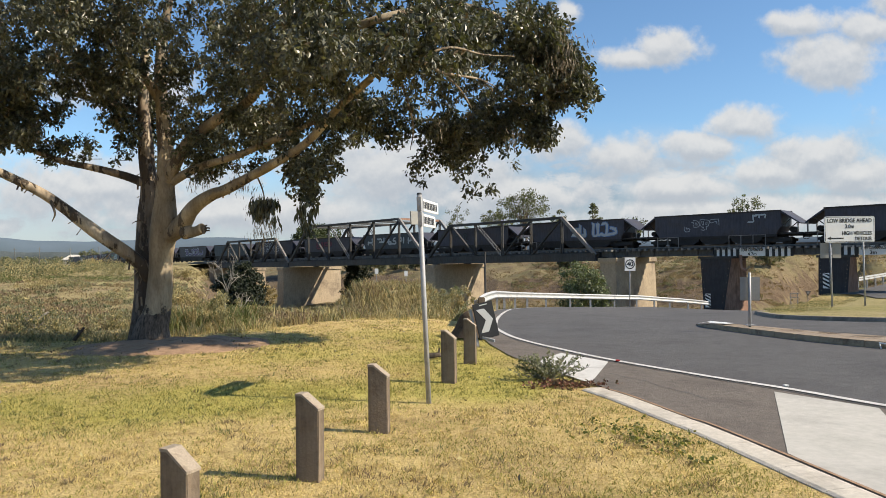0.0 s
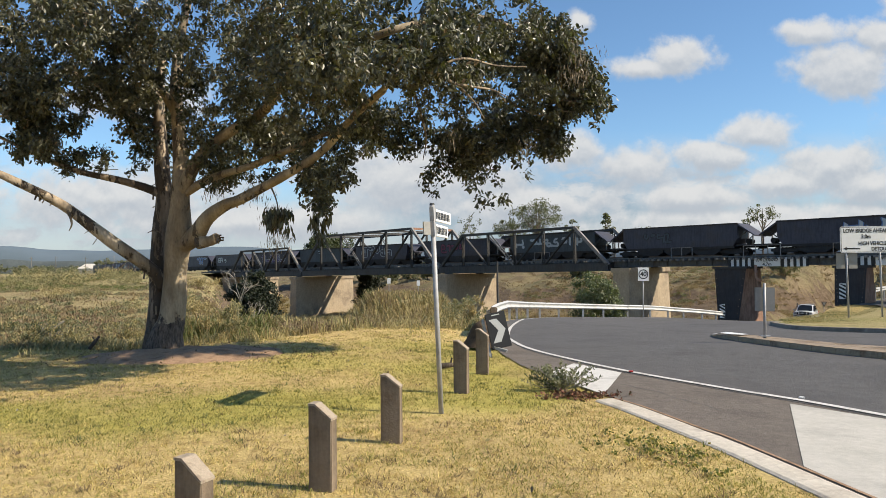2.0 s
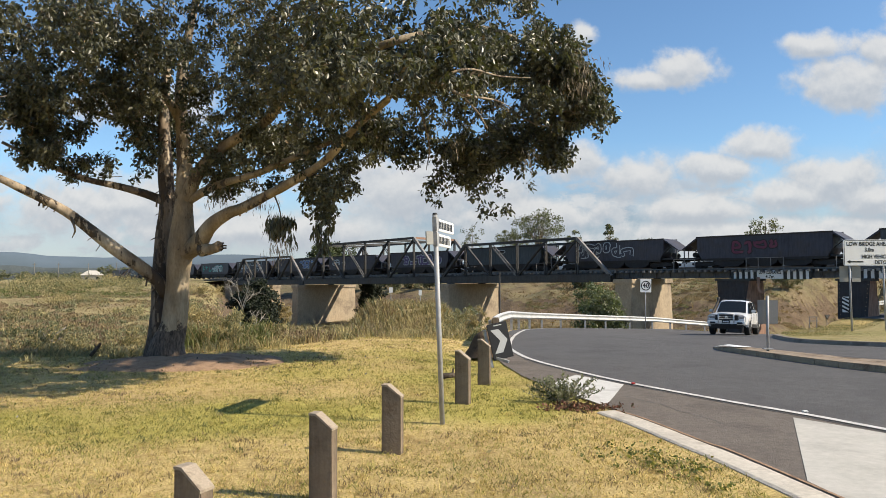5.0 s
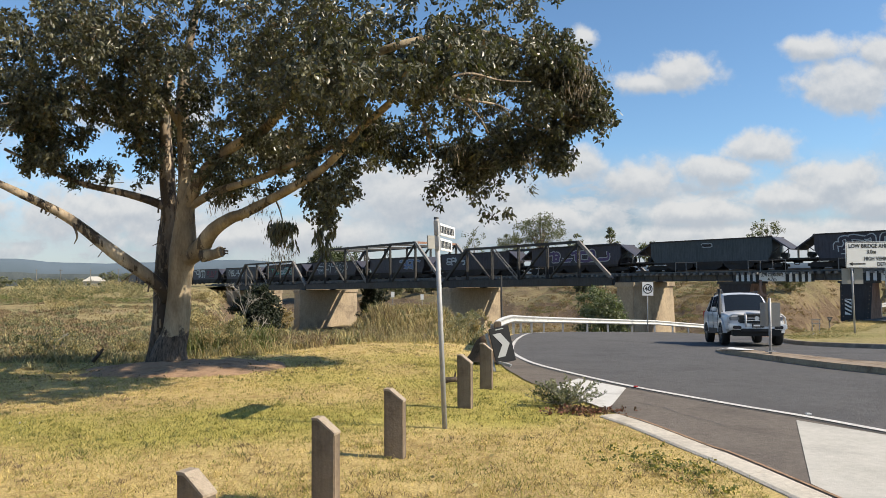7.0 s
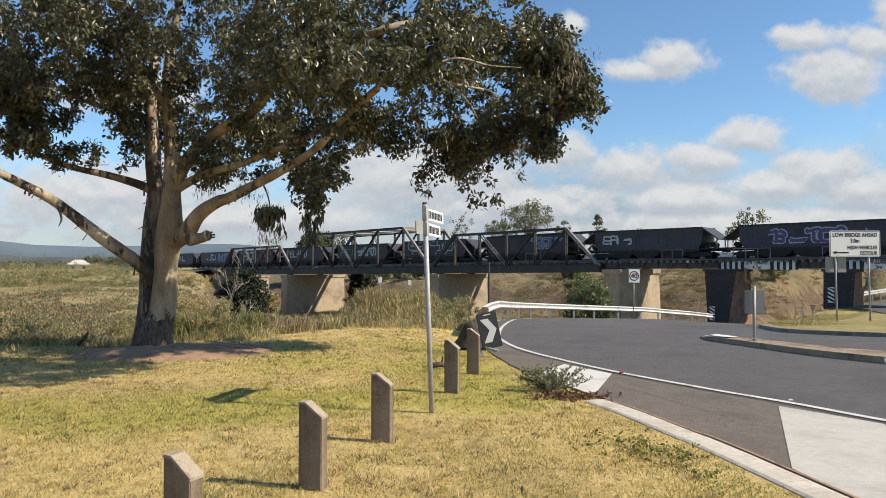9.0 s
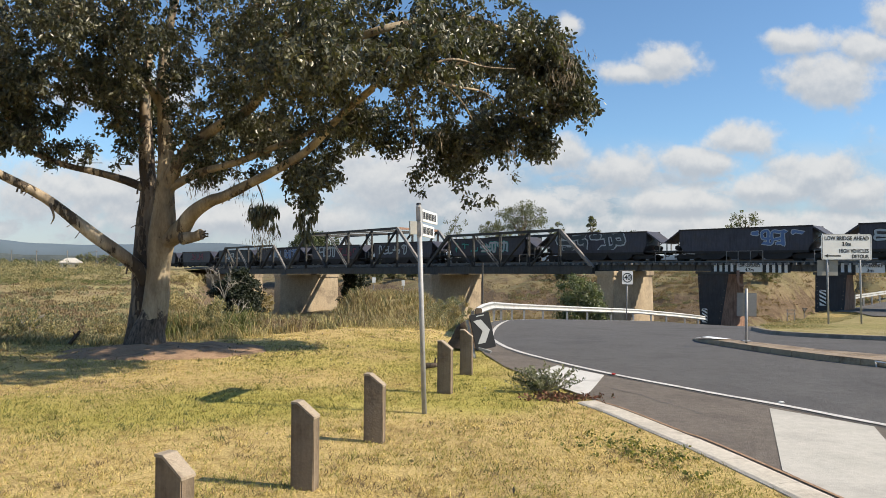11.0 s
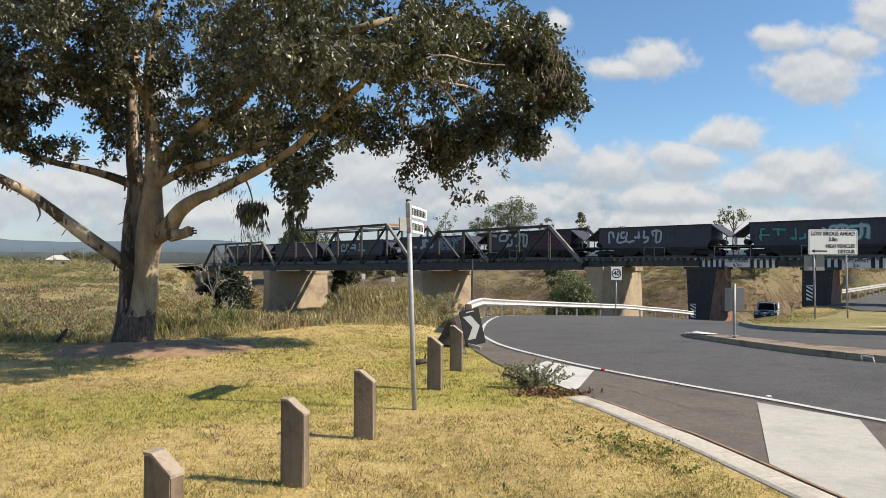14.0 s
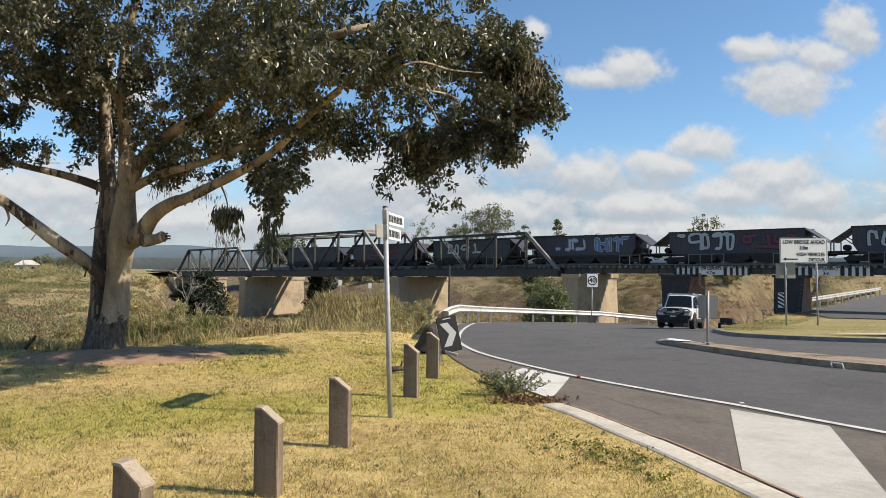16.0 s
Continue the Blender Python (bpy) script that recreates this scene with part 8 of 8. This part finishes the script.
def make_suv(label, length, width, height, hood_z, belt, boxy, bar_white, rack, snorkel):
    car = thing("suv", pose(0, 0, 0), label, "car")
    L, W = length / 2, width / 2
    sill = 0.42
    cowl, header = (0.40 * L, 0.40 * L - 0.42) if boxy else (0.45 * L, 0.45 * L - 0.72)
    # stations along the car: x, underside, shoulder height, roof height, half width of the roof, half width of the body
    nose = [(L * 0.5, sill, hood_z - 0.05, hood_z + 0.02, 0.8, 1.0), (L * 0.72, sill, hood_z - 0.08, hood_z - 0.01, 0.8, 0.985), (L * 0.88, sill + 0.04, hood_z - 0.13, hood_z - 0.05, 0.78, 0.955), (L * 0.955, sill + 0.08, hood_z - 0.2, hood_z - 0.12, 0.74, 0.91), (L * 0.99, sill + 0.12, hood_z - 0.32, hood_z - 0.24, 0.68, 0.86), (L, sill + 0.16, hood_z - 0.46, hood_z - 0.4, 0.62, 0.82)]
    if boxy:
        tail = [(-L, sill + 0.1, belt - 0.1, belt - 0.02, 0.84, 0.9), (-L + 0.03, sill + 0.06, belt, belt + 0.06, 0.84, 0.95), (-L + 0.12, sill, belt, height - 0.16, 0.78, 0.97), (-L + 0.3, sill, belt, height - 0.04, 0.78, 0.985)]
    else:
        tail = [(-L, sill + 0.14, belt - 0.28, belt - 0.2, 0.7, 0.86), (-L + 0.03, sill + 0.1, belt - 0.06, belt + 0.02, 0.74, 0.91), (-L + 0.1, sill + 0.05, belt + 0.06, belt + 0.16, 0.72, 0.945), (-L + 0.38, sill, belt + 0.05, height - 0.15, 0.68, 0.975), (-L + 0.55, sill, belt + 0.04, height - 0.06, 0.7, 0.985)]
    mid = [(-L * 0.52, sill, belt + 0.02, height - 0.015, 0.725, 1.0), (-L * 0.4, sill, belt + 0.01, height - 0.005, 0.73, 1.0), (-0.06, sill, belt - 0.01, height, 0.735, 1.0), (0.03, sill, belt - 0.01, height, 0.735, 1.0), (header - 0.25, sill, belt - 0.02, height - 0.02, 0.73, 1.0), (header, sill, belt - 0.03, height - 0.075, 0.72, 1.0), (cowl, sill, belt - 0.05, belt - 0.02, 0.82, 1.0)]
    st = sorted(tail + mid + nose)
    rows_n = 10
    pts = []
    for x, low, sh, top, wt, wb in st:
        w, h = W * wb, sh - low
        half = [(0.9 * w, low), (0.985 * w, low + 0.12 * h), (1.0 * w, low + 0.38 * h), (1.0 * w, low + 0.62 * h), (0.965 * w, low + 0.9 * h), (0.915 * w, sh), (W * wt + 0.02, max(sh + 0.012, top - 0.1)), (W * wt - 0.06, max(sh + 0.02, top - 0.022)), (W * wt * 0.55, max(sh + 0.025, top + 0.008)), (0.0, max(sh + 0.028, top + 0.018))]
        pts.append([(x, -y, z) for y, z in half] + [(x, y, z) for y, z in reversed(half[:-1])])
    ring = 2 * rows_n - 1
    pieces = {"body": Solid(), "windscreen": Solid(), "side_window": Solid(), "side_window_far": Solid(), "rear_window": Solid()}
    first_glass, last_side = len(tail) - 1, st.index(mid[-1])
    hd = st.index(mid[5])
    for i in range(len(st) - 1):
        for k in range(ring - 1):
            row = k if k < rows_n - 1 else ring - 2 - k
            name = "body"
            if row == 5 and first_glass <= i < last_side and i not in (st.index(mid[0]), st.index(mid[2])):
                name = "side_window" if k < rows_n else "side_window_far"
            elif row >= 7 and i == hd:
                name = "windscreen"
            elif row >= 7 and i == len(tail) - (2 if boxy else 3):
                name = "rear_window"
            pieces[name].add([pts[i][k], pts[i][k + 1], pts[i + 1][k + 1], pts[i + 1][k]], [(0, 1, 2, 3)])
    for end in (0, -1):
        pieces["body"].add(pts[end], [tuple(range(ring))])
    for name, piece in pieces.items():
        me = piece.mesh(name, CAR_WHITE if name == "body" else CAR_GLASS, smooth=True)
        bm = bmesh.new()
        bm.from_mesh(me)
        bmesh.ops.remove_doubles(bm, verts=bm.verts, dist=0.0005)
        bmesh.ops.recalc_face_normals(bm, faces=bm.faces)
        bm.to_mesh(me)
        bm.free()
        me.set_sharp_from_angle(angle=radians(34))
        part(name.replace("_far", ""), me, None, car, "" if name == "body" else "dark tinted glass")
    part("window_seal", Solid().box((cowl - 0.02, 0, belt - 0.015), (0.05, W * 1.5, 0.03)), CAR_BLACK, car)
    rake = cowl - header
    for sg in (-1, 1):
        part("side_cladding", Solid().box((-0.02, sg * (W - 0.015), sill + 0.06), (1.75, 0.08, 0.16)), CAR_BLACK, car, "black plastic sill", bevel=0.02)
        if not boxy:
            part("roof_rail", Solid().tube([(-L * 0.66, sg * W * 0.62, height - 0.02), (-L * 0.6, sg * W * 0.62, height + 0.045), (0.0, sg * W * 0.62, height + 0.05), (0.12, sg * W * 0.62, height - 0.01)], [0.018] * 4, 6), CAR_BLACK, car)
        for xm in (-L * 0.46, -0.015):
            part("door_pillar", Solid().beam((xm, sg * W * 0.925, belt), (xm, sg * (W * 0.735 + 0.03), height - 0.1), 0.02, 0.1, up=(0, 1, 0)), CAR_BLACK, car)
        part("mirror", Solid().box((L * 0.34, sg * (W + 0.1), belt + 0.08), (0.11, 0.2, 0.15)), CAR_WHITE, car, bevel=0.03)
        part("headlight", Solid().box((L - 0.11, sg * W * 0.7, hood_z - 0.245), (0.24, 0.34, 0.13)), HEADLAMP, car, "clear glass headlight", bevel=0.03)
        part("door_handle", Solid().box((-0.25, sg * (W + 0.012), belt - 0.12), (0.2, 0.03, 0.035)).box((-1.15, sg * (W + 0.012), belt - 0.12), (0.2, 0.03, 0.035)), CAR_WHITE if not boxy else CAR_BLACK, car)
        for dx in (L * 0.36, L * -0.0, -L * 0.42):
            part("door_seam", Solid().box((dx + 0.02, sg * (W * 1.003), 0.82), (0.012, 0.012, belt - 0.9 + 0.35)), CAR_BLACK, car)
        part("side_step", Solid().box((0, sg * (W - 0.02), 0.4), (1.9, 0.16, 0.06)), CAR_BLACK, car)
        for ax in (L * 0.6, -L * 0.57):
            arch = Solid()
            n = 14
            for k in range(n):
                a, b = math.pi * (0.02 + 0.96 * k / n), math.pi * (0.02 + 0.96 * (k + 1) / n)
                ro, ri = 0.52, 0.40
                arch.prism([(ax + math.cos(a) * ro, 0.38 + math.sin(a) * ro), (ax + math.cos(b) * ro, 0.38 + math.sin(b) * ro), (ax + math.cos(b) * ri, 0.38 + math.sin(b) * ri), (ax + math.cos(a) * ri, 0.38 + math.sin(a) * ri)], sg * (W - 0.1), sg * (W + 0.025), "y")
            part("wheel_arch", arch, CAR_BLACK if boxy else CAR_WHITE, car)
            n = 20
            part("arch_liner", Solid().prism([(ax + 0.45 * math.cos(math.pi * k / n), 0.36 + 0.45 * math.sin(math.pi * k / n)) for k in range(n + 1)], sg * (W - 0.25), sg * (W + 0.012), "y"), CAR_BLACK, car)
            make_wheel(car, ax, sg * (W - 0.1))
        part("tail_light", Solid().box((-L + 0.04, sg * W * 0.86, belt - 0.1), (0.12, 0.16, 0.3)), RED_PAINT, car, bevel=0.02)
    grille = part("grille", Solid().box((L - 0.03, 0, hood_z - 0.27), (0.1, W * 1.2, 0.32)), CAR_BLACK, car, bevel=0.03)
    for k in (-0.06, 0.02):
        part("grille_bar", Solid().box((L + 0.025, 0, hood_z - 0.25 + k), (0.03, W * 0.86, 0.025)), CHROME, grille)
    part("badge", Solid().tube([(L + 0.03, 0, hood_z - 0.24), (L + 0.045, 0, hood_z - 0.24)], [0.07, 0.07], 14), CHROME, grille)
    part("lower_grille", Solid().box((L + 0.06, 0, 0.52), (0.2, width * 0.55, 0.14)), CAR_BLACK, car, bevel=0.03)
    for sg in (-1, 1):
        part("fog_light", Solid().box((L + 0.12, sg * W * 0.68, 0.6), (0.12, 0.26, 0.1)), CAR_BLACK, car, bevel=0.02)
    part("number_plate", Solid().box((L + 0.17, 0, 0.66), (0.02, 0.37, 0.13)), CAR_BLACK, car)
    part("plate_bars", Solid().box((L + 0.183, 0, 0.66), (0.004, 0.28, 0.055)), SIGN_WHITE, car)
    bar = Solid().box((L + 0.06, 0, 0.62), (0.18, width * 0.96, 0.2))
    part("bumper", bar, SIGN_WHITE if bar_white else CAR_BLACK, car, bevel=0.04)
    part("under_guard", Solid().box((L - 0.14, 0, 0.43), (0.3, width * 0.8, 0.24)), CAR_BLACK, car, bevel=0.04)
    hoop = Solid()
    bm = CAR_WHITE if bar_white else CAR_BLACK
    for y in (-0.36, 0.36):
        hoop.tube([(L + 0.14, y, 0.6), (L + 0.15, y, hood_z - 0.08)], [0.035, 0.035], 8)
    hoop.tube([(L + 0.15, -0.36, hood_z - 0.08), (L + 0.15, 0.36, hood_z - 0.08)], [0.035, 0.035], 8)
    for sg in (-1, 1):
        hoop.tube([(L + 0.14, sg * 0.36, hood_z - 0.12), (L + 0.08, sg * W * 0.8, hood_z - 0.12), (L - 0.06, sg * W * 0.95, hood_z - 0.22), (L - 0.02, sg * W * 0.95, 0.68)], [0.03] * 4, 8)
    part("bull_bar", hoop, bm, car, smooth=True)
    if snorkel:
        part("snorkel", Solid().tube([(L * 0.55, -W * 0.99, belt - 0.2), (cowl, -W * 0.97, belt - 0.04), (header + 0.1, -W * 0.82, height - 0.1), (header + 0.04, -W * 0.8, height + 0.02), (header + 0.04, -W * 0.8, height + 0.13)], [0.04, 0.045, 0.045, 0.06, 0.075], 8), CAR_BLACK, car, smooth=True)
    if rack:
        rk = Solid()
        for y in (-0.6, 0.6):
            rk.beam((-L * 0.75, y, height + 0.07), (L * 0.1, y, height + 0.07), 0.05, 0.06)
        for k in range(6):
            x = -L * 0.72 + k * 0.36
            rk.beam((x, -0.62, height + 0.06), (x, 0.62, height + 0.06), 0.04, 0.04)
        part("roof_rack", rk, GALV, car)
        for y in (-0.42, 0.42):
            part("driving_light", Solid().tube([(L + 0.17, y, hood_z - 0.16), (L + 0.24, y, hood_z - 0.16)], [0.11, 0.12], 16), HEADLAMP, car, "round driving light")
    return car


def add_canopy(car, L, W):
    """A tall square canopy over the back of the car."""
    can = part("canopy", Solid().prism([(-L + 0.06, 0.98), (-L + 0.02, 1.93), (-0.55, 1.95), (-0.42, 0.98)], -W * 0.97, W * 0.97, "y"), CAR_WHITE, car, "square white canopy over the tray", bevel=0.05)
    for sg in (-1, 1):
        part("side_hatch", Solid().prism([(-L + 0.3, 1.15), (-L + 0.3, 1.8), (-0.75, 1.82), (-0.66, 1.15)], sg * W * 0.972, sg * (W * 0.972 + 0.012), "y"), SIGN_WHITE, can)


CAR_A = make_suv("white four-wheel-drive wagon with white bull bar and snorkel", 4.75, 1.86, 1.8, 1.13, 1.14, False, True, False, True)
CAR_B = make_suv("older boxy white four-wheel-drive with dark bull bar and roof rack", 4.6, 1.84, 1.86, 1.14, 1.16, True, False, True, False)

add_canopy(CAR_B, 2.3, 0.92)


def make_trailer():
    """A low box trailer; its front is local +x."""
    tr = thing("box_trailer", pose(0, 0, 0), "small dark box trailer with white mudguards", "trailer")
    part("drawbar", Solid().beam((0.4, 0, 0.4), (2.0, 0, 0.4), 0.1, 0.08), CAR_BLACK, tr, bevel=0.01)
    part("chassis", Solid().box((0, 0, 0.4), (1.15, 0.95, 0.08)), CAR_BLACK, tr, bevel=0.01)
    for sg in (-1, 1):
        part("side_board", Solid().box((0, sg * 0.45, 0.64), (1.1, 0.04, 0.4)), CAR_BLACK, tr, bevel=0.01)
        part("end_board", Solid().box((sg * 0.53, 0, 0.64), (0.04, 0.86, 0.4)), CAR_BLACK, tr, bevel=0.01)
        part("mudguard", Solid().box((-0.1, sg * 0.6, 0.6), (0.6, 0.2, 0.05)), SIGN_WHITE, tr, "white mudguard", bevel=0.015)
        make_wheel(tr, -0.1, sg * 0.6, 0.26, 0.16)
    part("cover", Solid().box((0, 0, 0.86), (1.16, 0.98, 0.04)), CAR_BLACK, tr, bevel=0.015)
    return tr


TRAILER = make_trailer()


# ---- what moves ----
def drive_rows(keys):
    """Rows for a car from (t, x, y) and, where it slides round the bend, its heading: else it points along its way. It stands on the road."""
    rows = []
    for i, (t, x, y, *turn) in enumerate(keys):
        a, b = keys[max(0, i - 1)], keys[min(len(keys) - 1, i + 1)]
        heading = turn[0] if turn else math.degrees(math.atan2(b[2] - a[2], b[1] - a[1]))
        d = Vector((b[1] - a[1], b[2] - a[2])).normalized() * 1.4
        pitch = -math.degrees(math.atan2(road_z(y + d.y) - road_z(y - d.y), 2.8))
        rows.append((t, pose(x, y, road_z(y) + 0.01, 0, pitch, heading)))
    return rows


def motions():
    walk(CAR_A, drive_rows([(0, 78, 122), (0.6, 66.5, 110), (1.0, 57, 99.5), (1.3, 49.5, 90.5), (1.6, 42.8, 82), (2.0, 36.0, 72.3), (2.4, 32.2, 66), (2.7, 29.6, 61.6), (3.0, 27.1, 57.5), (3.3, 25.0, 54), (3.6, 23.1, 50.9), (3.9, 20.9, 47.3), (4.2, 18.6, 43.8), (4.7, 15.9, 39.2), (5.3, 13.5, 35.3), (5.8, 12.1, 32.5), (6.3, 10.95, 29.9, -113),
                              (6.6, 10.4, 27.8, -107), (7.0, 10.05, 25.2, -100), (7.25, 10.02, 23.6, -96), (7.5, 10.05, 22.1, -92.5), (7.75, 10.2, 20.5, -86), (8.0, 10.45, 18.95), (8.2, 10.8, 17.7), (8.4, 11.2, 16.5), (8.7, 11.9, 14.7), (9.2, 13.3, 11.8), (10, 16, 7), (11, 19.5, 1), (16, 36, -28)]))
    walk(CAR_B, drive_rows([(0, 215, 210), (6, 140, 172), (11, 78, 122), (12, 61, 104), (12.8, 47, 88), (13.2, 40.8, 79.5), (13.5, 36.6, 73.0), (13.8, 33.3, 67.6), (14.2, 29.6, 61.4), (14.6, 26.5, 56.2), (15.0, 23.6, 51.6, -128), (15.3, 21.0, 48, -129), (15.6, 18.4, 43.4, -127), (16, 15.3, 38.2, -122)]))
    walk(TRAILER, drive_rows([(0, 232, 217), (7.33, 140, 172), (12.33, 78, 122), (13.33, 61, 104), (14.13, 47, 88), (14.53, 40.8, 79.5), (14.83, 36.6, 73.0), (15.13, 33.3, 67.6), (15.53, 29.6, 61.4), (15.93, 26.5, 56.2), (16, 25.9, 55.3)]))
    for i, w in enumerate(WAGONS):
        s0 = TRAIN_S0 + PITCH * (1.5 - i)
        walk(w, [(t, track_pose(s0 + TRAIN_V * t)) for t in range(17)])


motions()
